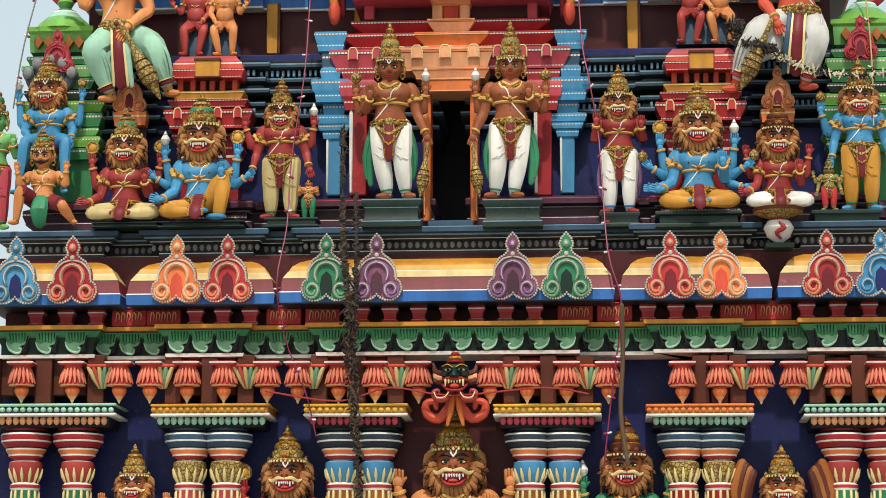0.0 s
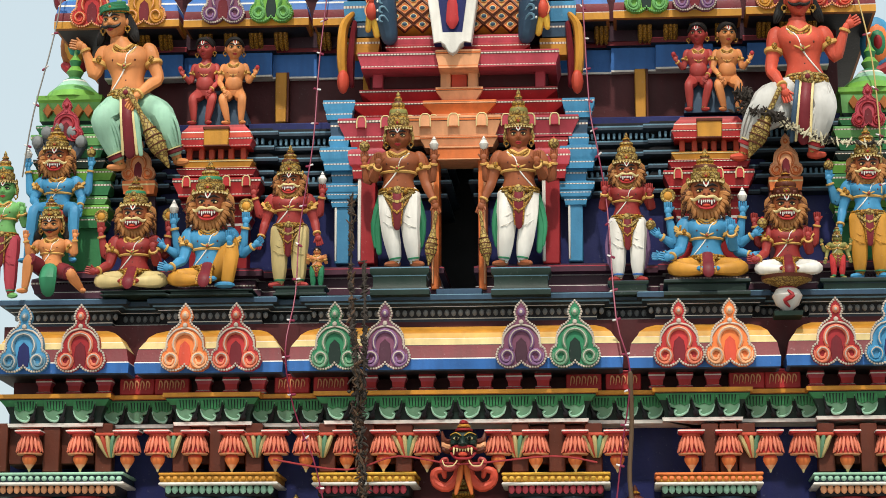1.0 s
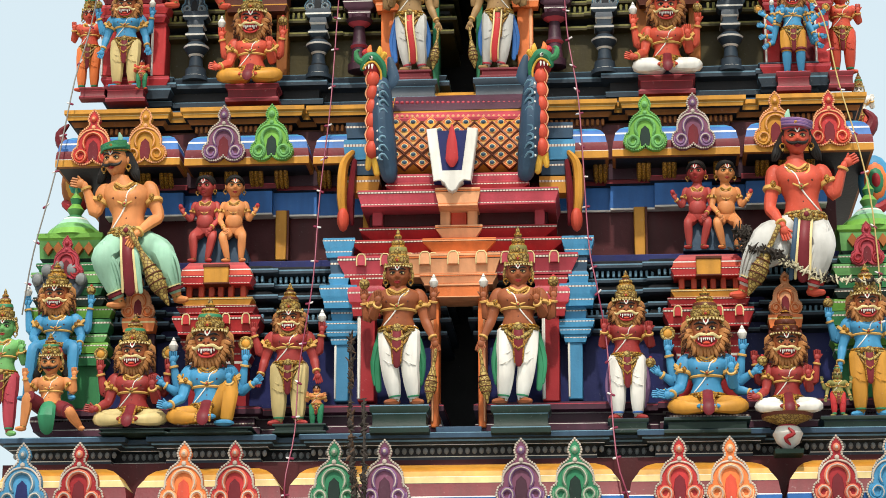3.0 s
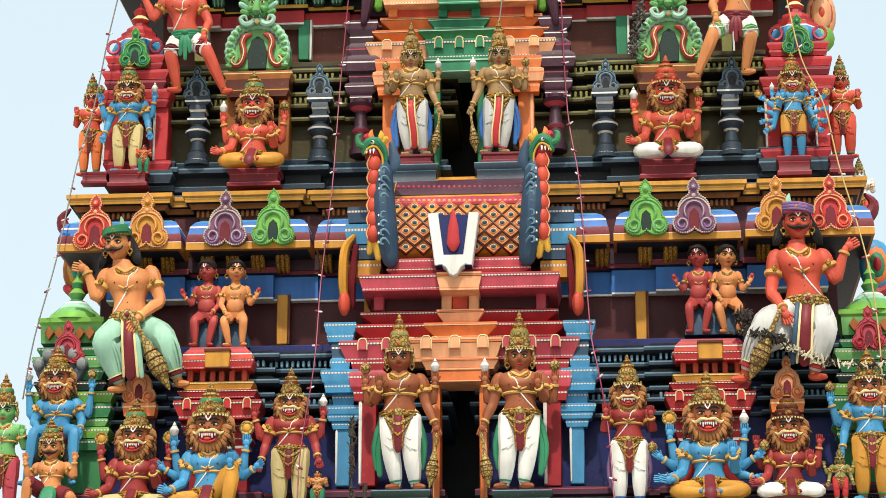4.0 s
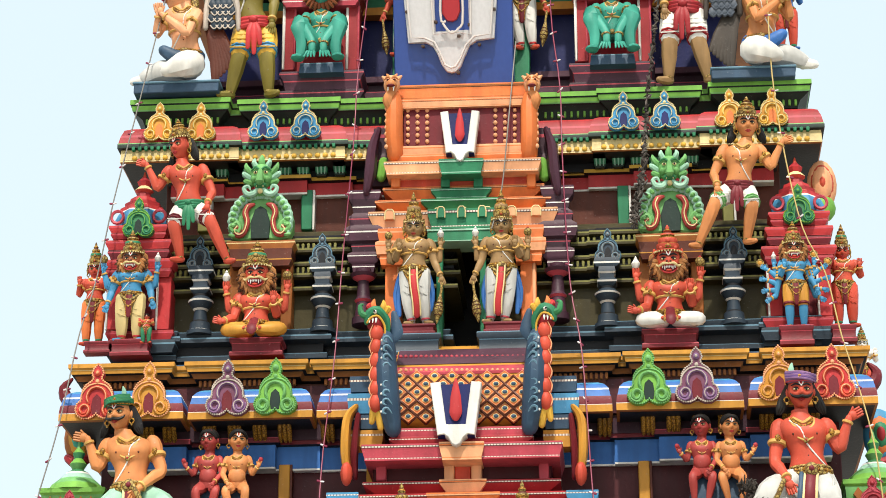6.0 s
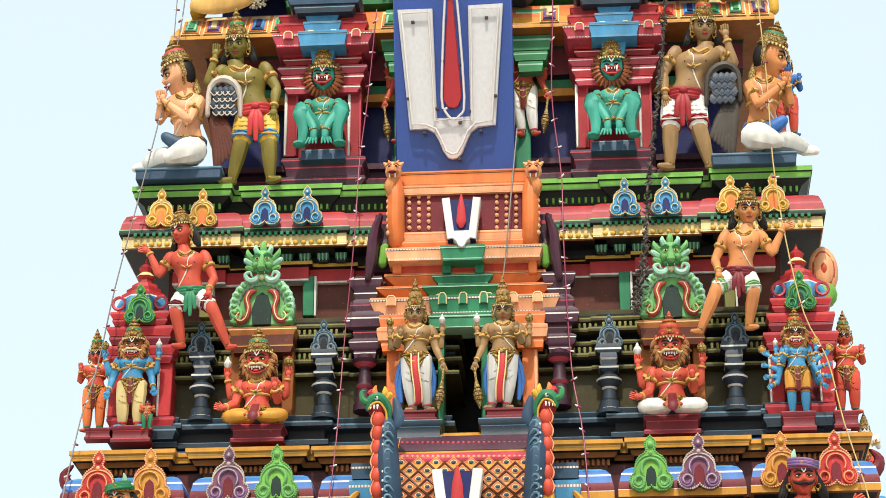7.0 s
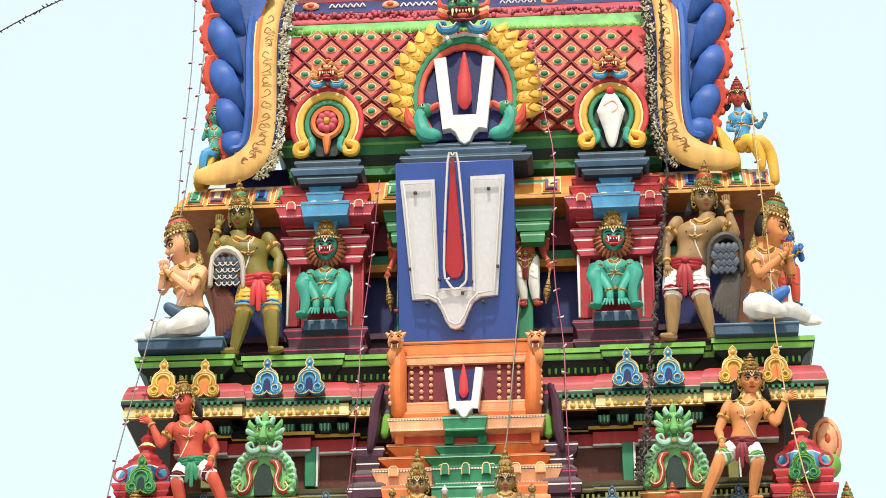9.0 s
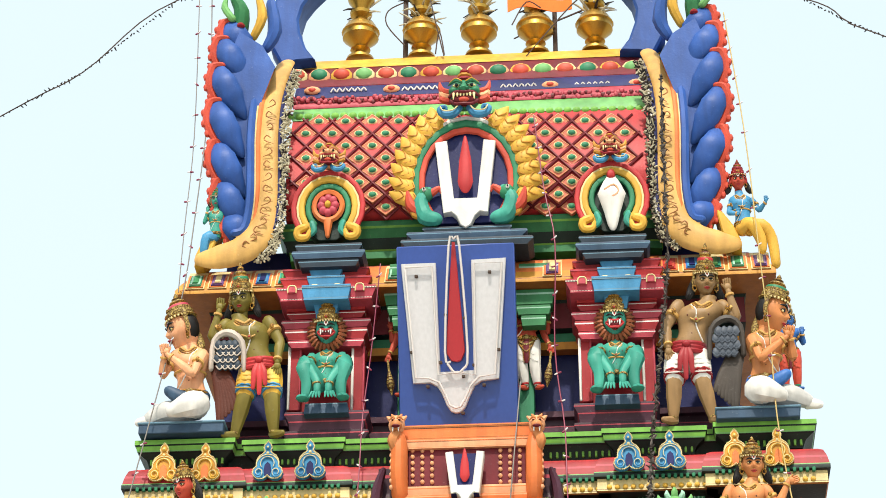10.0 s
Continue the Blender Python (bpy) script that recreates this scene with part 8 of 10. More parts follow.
# second storey side shrines with beast-headed arches
def arch_shrine(u, dh):
    e = base_empty("arch_shrine", u, 1098 + dh, 0.6, "small wooden-brown shrine under a pale green beast-headed arch", "shrine", "arch shrines")
    for x in (-46, 46):
        box_part(e, "post", u + x - 10, u + x + 10, 1098 + dh, 1228 + dh, 0.72, 0.86, "wood")
    rows_part(e, "slab", u, 1226 + dh, 0.62, slabs(56, 1226 + dh, 1242 + dh, "brown", "amber") + slabs(62, 1256 + dh, 1270 + dh, "wood", "cream"), 0.45)
    box_part(e, "attic", u - 44, u + 44, 1240 + dh, 1258 + dh, 0.7, 0.86, "brown")
    s, t, inner = Shape(), Shape(), Shape()
    k, y = unit(1330, 0.62), 0.64
    o = at(u, 1270 + dh, y)
    out = [(0, 4), (30, -1), (50, 4), (58, 18), (58, 40), (52, 62), (40, 78), (24, 86), (0, 88)]
    full = out + [(-x, z) for x, z in out[::-1][1:-1]]
    s.plate([(o.x + x * k, o.z + z * k) for x, z in full], y, y + 0.1, "leaf", 0.012)
    for f_ in (-1, 1):
        for i in range(11):
            a = radians(-25 + 12.5 * i)
            sc = Shape()
            sc.ball((o.x + f_ * 50 * k * math.cos(a), y - 0.01, o.z + (34 + 48 * math.sin(a)) * k), (10 * k, 0.025, 9 * k), "mint", 8, 4, Matrix.Rotation(-f_ * a, 3, "Y"))
            sc.ball((o.x + f_ * 49 * k * math.cos(a), y - 0.03, o.z + (34 + 47 * math.sin(a)) * k), (6 * k, 0.02, 4 * k), "leaf", 7, 4, Matrix.Rotation(-f_ * a, 3, "Y"))
            wpart("scallop", sc.rise(o.z, 1330), e)
        s.tube([(o.x + f_ * x * k, y - 0.02, o.z + z * k) for x, z in ((44, 12), (52, 22), (42, 30), (36, 20), (44, 8), (54, 8))], [4 * k, 5 * k, 5 * k, 4 * k, 4 * k, 3 * k], "leaf", 7, 3)
        t.tube([(o.x + f_ * x * k, y - 0.02, o.z + z * k) for x, z in ((34, 16), (40, 22), (45, 14), (38, 7), (28, 12), (23, 30), (27, 46), (22, 58), (12, 62))], [2 * k, 4 * k, 5 * k, 5 * k, 5 * k, 5 * k, 6 * k, 6 * k, 3 * k], "rosewood", 8, 3)
        t.tube([(o.x + f_ * x * k, y - 0.045, o.z + z * k) for x, z in ((40, 22), (45, 14), (38, 7), (28, 12), (23, 30), (27, 46), (22, 58))], 1.1 * k, "cream", 5, 3)
    inner.plate([(o.x + x * k, o.z + z * k) for x, z in ((-16, 2), (16, 2), (18, 30), (10, 54), (0, 60), (-10, 54), (-18, 30))], y - 0.012, y + 0.02, "darkgreen")
    # the beast on top
    b = Shape()
    b.ball((o.x, y - 0.01, o.z + 112 * k), (20 * k, 0.06, 23 * k), "leaf", 12, 8)
    b.tube([(o.x, y - 0.07, o.z + 118 * k), (o.x, y - 0.1, o.z + 104 * k), (o.x, y - 0.1, o.z + 96 * k)], [4 * k, 6 * k, 8 * k], "leaf", 8, 3)
    b.ball((o.x, y - 0.06, o.z + 92 * k), (12 * k, 0.04, 6 * k), "green", 9, 5)
    for f_ in (-1, 1):
        b.ball((o.x + f_ * 9 * k, y - 0.062, o.z + 115 * k), (4.2 * k, 0.012, 2.6 * k), "cream", 8, 4)
        b.ball((o.x + f_ * 9 * k, y - 0.072, o.z + 115 * k), (1.8 * k, 0.01, 1.9 * k), "ink", 6, 4)
        b.tube([(o.x + f_ * 2 * k, y - 0.075, o.z + 119 * k), (o.x + f_ * 9 * k, y - 0.07, o.z + 124 * k), (o.x + f_ * 18 * k, y - 0.04, o.z + 120 * k)], [1.6 * k, 2.4 * k, 1 * k], "green", 6, 3)
        b.ball((o.x + f_ * 11 * k, y - 0.06, o.z + 103 * k), (7 * k, 0.03, 6 * k), "leaf", 8, 5)
        b.tube([(o.x + f_ * 5 * k, y - 0.08, o.z + 96 * k), (o.x + f_ * 6 * k, y - 0.085, o.z + 87 * k)], [2.2 * k, 0.6 * k], "cream", 5, 1)
        for a, c, m in (((17, 118), (29, 138), "leaf"), ((20, 110), (33, 122), "mint"), ((18, 100), (30, 106), "leaf"), ((8, 128), (13, 146), "mint")):
            b.tube([(o.x + f_ * a[0] * k, y, o.z + a[1] * k), (o.x + f_ * (a[0] * 0.4 + c[0] * 0.6 + 3) * k, y - 0.02, o.z + (a[1] * 0.5 + c[1] * 0.5) * k), (o.x + f_ * c[0] * k, y, o.z + c[1] * k)], [6 * k, 5 * k, 1.2 * k], m, 7, 3)
        b.tube([(o.x + f_ * x * k, y - 0.05, o.z + z * k) for x, z in ((4, 88), (12, 78), (24, 78), (30, 88), (22, 92), (18, 85))], [4 * k, 5 * k, 5 * k, 4 * k, 3 * k, 1.5 * k], "mint", 7, 3)
    b.tube([(o.x, y, o.z + 130 * k), (o.x, y - 0.02, o.z + 142 * k), (o.x, y, o.z + 152 * k)], [7 * k, 6 * k, 1.2 * k], "leaf", 7, 3)
    b.ball((o.x, y - 0.06, o.z + 82 * k), (5 * k, 0.02, 5 * k), "cream", 8, 5)
    wpart("arch", s.rise(o.z, 1330), e, "pale green scrolled arch")
    wpart("inner_scroll", t.rise(o.z, 1330), e, "rose inner scrolls")
    wpart("niche", inner.rise(o.z, 1330), e)
    wpart("beast_head", b.rise(o.z, 1330), e, "green horned beast head")


arch_shrine(440, 0)
arch_shrine(1168, 12)


def slate_pillar(u, dh):
    e = base_empty("slate_pillar", u, 1100 + dh, 0.6, "black slate turned pillar lined white under a grey gable", "pillar", "slate pillars")
    s, k = Shape(), unit(1160, 0.72)
    o = at(u, 1100 + dh, 0.72)
    s.lathe((o.x, o.y, o.z), [(24 * k, 0, "slate"), (24 * k, 7 * k, "white"), (19 * k, 9 * k, "slate"), (18 * k, 22 * k, "ink"), (13 * k, 26 * k, "slate"), (11 * k, 44 * k, "white"), (14 * k, 47 * k, "slate"), (22 * k, 58 * k, "white"), (23 * k, 61 * k, "slate"), (15 * k, 68 * k, "ink"), (15 * k, 72 * k, "slate")], 16)
    s.lathe((o.x, o.y, o.z + 72 * k), [(14 * k, 0, "slate"), (24 * k, 6 * k, "white"), (25 * k, 9 * k, "slate"), (18 * k, 14 * k, "slate"), (18 * k, 22 * k, "white"), (22 * k, 25 * k, "slate"), (20 * k, 34 * k, "slate"), (18 * k, 36 * k, "slate")], 4)
    s.stack((o.x, o.y, o.z + 106 * k), [(18 * k, 14 * k, 0, "slate"), (23 * k, 16 * k, 5 * k, "white"), (23 * k, 16 * k, 8 * k, "slate"), (21 * k, 14 * k, 16 * k, "slate")])
    wpart("shaft", s.rise(o.z, 1160), e)
    kudu(u, 1218 + dh, 1276 + dh, 0.7, "slate", "grey", "ink", edge="slatehi", group="ornaments on the slate pillars", label="grey horseshoe gable ornament on a slate pillar")


for u, dh in ((333, 0), (550, 4), (1056, 12), (1279, 16)):
    slate_pillar(u, dh)


def corner_shrine(u, dh):
    e = base_empty("corner_shrine", u, 1070 + dh, 0.6, "red corner tower with a blue painted dome", "tower", "red corner towers")
    rows_part(e, "base", u, 1072 + dh, 0.6, slabs(66, 1072 + dh, 1094 + dh, "slate", "slatehi") + slabs(62, 1096 + dh, 1112 + dh, "crimson", "pink"), 0.7)
    for x in (-44, 44):
        box_part(e, "post", u + x - 13, u + x + 13, 1112 + dh, 1206 + dh, 0.68, 0.9, "red")
        box_part(e, "post_edge", u + x - 13, u + x - 9, 1112 + dh, 1206 + dh, 0.672, 0.7, "white")
    box_part(e, "body", u - 44, u + 44, 1112 + dh, 1206 + dh, 0.76, 1.1, "wine")
    for w, h0, h1, c in ((60, 1206, 1220, "crimson"), (66, 1222, 1238, "red"), (56, 1240, 1254, "wine"), (60, 1256, 1272, "red"), (50, 1274, 1284, "crimson"), (54, 1286, 1298, "red")):
        rows_part(e, "slab", u, h0 + dh, 0.64, slabs(w, h0 + dh, h1 + dh, c, "pink"), 0.8)
    s = Shape()
    o, k = at(u, 1296 + dh, 0.7), unit(1320, 0.7)
    o.y += 40 * k
    s.lathe(o, [(46 * k, 0, "crimson"), (49 * k, 4 * k, "sky"), (50 * k, 18 * k, "sky"), (44 * k, 30 * k, "white"), (42 * k, 33 * k, "red"), (42 * k, 40 * k, "cream"), (34 * k, 43 * k, "crimson"), (34 * k, 50 * k, "cream"), (26 * k, 52 * k, "red"), (24 * k, 60 * k, "cream"), (14 * k, 63 * k, "crimson"),
                (12 * k, 72 * k, "red"), (18 * k, 76 * k, "cream"), (10 * k, 84 * k, "red"), (14 * k, 92 * k, "crimson"), (4 * k, 102 * k, "rose"), (1 * k, 112 * k, "rose")], 8)
    for x in (-1, 1):
        s.ringlet((o.x + x * 38 * k, o.y - 40 * k, o.z + 16 * k), 11 * k, 11 * k, 3 * k, "pink", 12, Matrix.Rotation(radians(90), 3, "X"))
    wpart("dome", s.rise(o.z, 1330), e, "sky-blue eight-sided dome with red tiers")
    kudu(u, 1276 + dh, 1344 + dh, 0.62, "green", "jade", "darkgreen", edge="lime", group="ornaments on the red corner towers")


corner_shrine(224, 0)
corner_shrine(1394, 22)
s = Shape()
o, k = at(1436, 1330, 1.0), unit(1350, 1.0)
for i, (r_, m) in enumerate(((52, "peach"), (44, "coral"), (38, "peach"), (16, "coral"))):
    s.ball((o.x, o.y - 0.01 * i, o.z + 38 * k), (r_ * 0.5 * k, 0.05, r_ * 0.9 * k), m, 14, 8)
s.ball((o.x, o.y, o.z - 6 * k), (22 * k, 0.07, 26 * k), "lime", 10, 6)
thing("side_gable", s, label="peach ribbed side gable seen past the corner", category="gable")

# top storey niches
def niche(u, dh):
    e = base_empty("niche_shrine", u, 1524 + dh, 1.0, "red pilastered niche shrine with a sky-blue middle", "shrine", "niche shrines")
    rows_part(e, "plinth", u, 1526 + dh, 0.94, slabs(76, 1526 + dh, 1542 + dh, "plum", "pink") + [(66, 1544 + dh, "purple"), (68, 1558 + dh, "pink")] + slabs(76, 1560 + dh, 1576 + dh, "purple", "pink"), 0.5, "purple carved plinth")
    box_part(e, "back", u - 62, u + 62, 1574 + dh, 1700 + dh, 1.14, 1.42, "crimson", "red niche wall")
    for x in (-56, 56):
        box_part(e, "pilaster", u + x - 12, u + x + 12, 1576 + dh, 1690 + dh, 1.06, 1.2, "crimson")
        box_part(e, "pilaster_edge", u + x - 12, u + x - 7, 1578 + dh, 1690 + dh, 1.052, 1.1, "white")
        box_part(e, "pilaster_edge", u + x + 8, u + x + 12, 1578 + dh, 1690 + dh, 1.052, 1.1, "pink")
    rows_part(e, "seat", u, 1572 + dh, 0.86, [(40, 1572 + dh, "steel"), (38, 1588 + dh, "slatehi"), (37, 1590 + dh, "steel")], 0.5, "blue-grey seat")
    for w, h0, h1, c in ((68, 1690, 1702, "pink"), (74, 1704, 1722, "crimson"), (80, 1724, 1738, "pink"), (70, 1740, 1752, "crimson"), (76, 1754, 1774, "red")):
        rows_part(e, "capital_slab", u, h0 + dh, 1.0, slabs(w, h0 + dh, h1 + dh, c, "white"), 0.5)
    flared(e, "cornice", u - 90, u + 90, 1774 + dh, 1796 + dh, 0.86, 1.4, "pink", "white", 8, bumps=4)
    flared(e, "upper_slab", u - 82, u + 82, 1798 + dh, 1813 + dh, 0.92, 1.4, "red", "pink", 6)
    flared(e, "top_slab", u - 78, u + 78, 1814 + dh, 1828 + dh, 0.96, 1.4, "crimson", "pink", 6)
    for w, h0, h1, y in ((22, 1742, 1770, 0.92), (44, 1774, 1799, 0.82), (34, 1799, 1815, 0.88), (30, 1815, 1829, 0.92)):
        flared(e, "blue_centre", u - w, u + w, h0 + dh, h1 + dh, y, 1.3, "sky", "slatehi", 4)


niche(549, -6)
niche(1064, 8)
for u in (690, 903):
    e = base_empty("door_tower", u, 1526, 1.15, "green stepped pilaster tower behind the sign", "pilaster", "green pilasters")
    box_part(e, "shaft", u - 14, u + 14, 1526, 1720, 1.22, 1.42, "jade")
    for w, h0, h1 in ((22, 1720, 1738), (30, 1740, 1756), (36, 1758, 1784), (30, 1786, 1806), (26, 1808, 1830)):
        rows_part(e, "slab", u + (14 if u > 800 else -2), h0, 1.05, slabs(w, h0, h1, "green", "mint"), 0.5)

# the illuminated sign
BL, TL = at(784.5, 1543, 1.0), at(784.5, 1863, 0.62)
lean = math.degrees(math.atan2(BL.y - TL.y, TL.z - BL.z))
SW, SH = 211 * unit(1700, 0.8), (TL - BL).length
SIGNBLUE = plain("sign_blue_enamel", "2f4a90", 0.3)
SIGNWHITE = plain("sign_white_acrylic", "c9c8c9", 0.35)
SIGNRED = plain("sign_red_acrylic", "a8222a", 0.35)
NEON = plain("neon_tube_glass", "cfc9c4", 0.12)
RUST = plain("rusty_steel", "4a3a30", 0.8)
s = Shape()
s.box(-SW / 2, SW / 2, 0, 0.16, 0, SH, SIGNBLUE, 0.008)
sign = thing("sign", s, BL, "deep blue tilted sign box with white forked neon mark", "sign")
sign.matrix_world = pose(*BL, lean, 0, 0)
X, Z = lambda t: (t - 0.5) * SW, lambda t: (1 - t) * SH
fork = [(0.04, 0.105), (0.335, 0.105), (0.355, 0.71), (0.635, 0.705), (0.635, 0.095), (0.93, 0.09), (0.845, 0.755), (0.7, 0.765), (0.64, 0.79), (0.595, 0.85), (0.56, 0.905), (0.52, 0.932), (0.48, 0.937), (0.44, 0.928), (0.4, 0.89), (0.365, 0.83), (0.33, 0.79), (0.27, 0.768), (0.125, 0.767)]
s = Shape()
s.plate([(X(a), Z(b)) for a, b in fork], -0.045, 0.0, SIGNWHITE, 0.006)
mark = part("white_mark", s, sign, "white acrylic forked mark")
s = Shape()
s.plate([(X(a), Z(b)) for a, b in [(0.475, -0.01), (0.5, -0.01), (0.555, 0.5), (0.565, 0.6), (0.535, 0.645), (0.5, 0.655), (0.45, 0.65), (0.41, 0.61), (0.415, 0.52)]], -0.035, 0.0, SIGNRED, 0.005)
part("red_mark", s, sign, "red acrylic middle stroke")
s = Shape()
ins = [(0.075, 0.13), (0.305, 0.13), (0.34, 0.73), (0.5, 0.715), (0.65, 0.735), (0.66, 0.12), (0.895, 0.12), (0.815, 0.735), (0.68, 0.745), (0.61, 0.79), (0.56, 0.865), (0.52, 0.905), (0.48, 0.912), (0.43, 0.895), (0.39, 0.83), (0.345, 0.77), (0.26, 0.745), (0.15, 0.742), (0.075, 0.13)]
s.tube([(X(a), -0.07, Z(b)) for a, b in ins], 0.008, NEON, 6, 1)
s.tube([(X(a), -0.07, Z(b)) for a, b in [(0.44, 0.66), (0.4, 0.6), (0.45, 0.02), (0.495, -0.02), (0.54, 0.02), (0.59, 0.6), (0.55, 0.7), (0.48, 0.72), (0.42, 0.67)]], 0.009, NEON, 6, 3)
part("neon_tube", s, mark, "bent glass neon tube")
for a, b in ((0.17, 0.18), (0.36, 0.66), (0.64, 0.68), (0.79, 0.17), (0.85, 0.6), (0.12, 0.6), (0.25, 0.79), (0.55, 0.74), (0.41, 0.4), (0.57, 0.42), (0.54, 0.94), (0.72, 0.79)):
    s = Shape()
    s.box(X(a) - 0.012, X(a) + 0.012, -0.075, -0.03, Z(b) - 0.01, Z(b) + 0.01, RUST, 0.003)
    part("clip", s, mark, "dark tube clip")
s = Shape()
for x in (-0.4, 0.4):
    s.box(x * SW - 0.02, x * SW + 0.02, 0.15, 0.5, SH * 0.8, SH * 0.83, RUST, 0.004)
    s.box(x * SW - 0.02, x * SW + 0.02, 0.15, 0.4, SH * 0.05, SH * 0.08, RUST, 0.004)
part("stay", s, sign, "steel stays")


# ---- barrel roof ornaments ----
lattice(vault, 484, 1110, 1908, 2092, VAULT, 47, "wine", "salmon", "jade", 0.012, "flower_boss", 0.011)
o0 = vault.matrix_world.translation
PETALS = []
for c1, c2 in (("coral", "cream"), ("jade", "peach"), ("rose", "yellow"), ("leaf", "cream")):
    s = Shape()
    s.ball((0, 0, 0), (0.092, 0.02, 0.08), c2, 12, 5)
    s.ball((0, -0.012, 0.012), (0.07, 0.022, 0.056), c1, 10, 5)
    PETALS.append(s.mesh("petal"))
for i in range(16):
    u = 500 + 39.5 * i
    part("petal", PETALS[i % 4], vault, "", at(u, 2166 + (u - AXIS) * 0.024 * 0.9, vault_y(2166) - 0.02))
s = Shape()
s.ball((0, 0, 0), (0.07, 0.02, 0.04), "peach", 10, 5)
s.ball((0, -0.014, 0), (0.035, 0.014, 0.022), "rose", 8, 4)
boss = s.mesh("boss")
scroll = Shape()
for i in range(6):
    scroll.tube([(0.05 * i - 0.14, 0, -0.015), (0.05 * i - 0.12, 0, 0.02), (0.05 * i - 0.1, 0, -0.01)], 0.007, "white", 5, 2)
scroll_m = scroll.mesh("scrollwork")
for u in (527, 667, 947, 1100):
    part("boss", boss, vault, "", at(u, 2141 + (u - AXIS) * 0.02, vault_y(2141) - 0.03))
for u in (590, 716, 890, 1020):
    part("scrollwork", scroll_m, vault, "", at(u, 2141 + (u - AXIS) * 0.02, vault_y(2141) - 0.025))
s = Shape()
rng = random.Random(4)
for i in range(190):
    u = 486 + 3.3 * i
    h = 2123 + (u - AXIS) * 0.02 + rng.uniform(-5, 5)
    s.ball(at(u, h, vault_y(2123) - 0.045 - rng.uniform(0, 0.012)), rng.uniform(0.016, 0.026), "pink" if i % 3 else "wine", 6, 4)
part("garland", s, vault, "pink knobbly flower garland", kind="stuff")
s = Shape()
for i in range(40):
    u = 488 + 15.8 * i
    s.ball(at(u, 2096 + (u - AXIS) * 0.02, vault_y(2096) - 0.02), (0.034, 0.016, 0.03), "lime", 7, 4)
part("scallop", s, vault, "pale green scallops", kind="stuff")


def arc(s, o, y, k, cx, cz, rx, rz, a0, a1, r, mat, n=16, flat=0.8):
    s.tube([(o.x + (cx + rx * math.cos(radians(a0 + (a1 - a0) * i / n))) * k, y, o.z + (cz + rz * math.sin(radians(a0 + (a1 - a0) * i / n))) * k) for i in range(n + 1)], r * k, mat, 8, 1, flat)


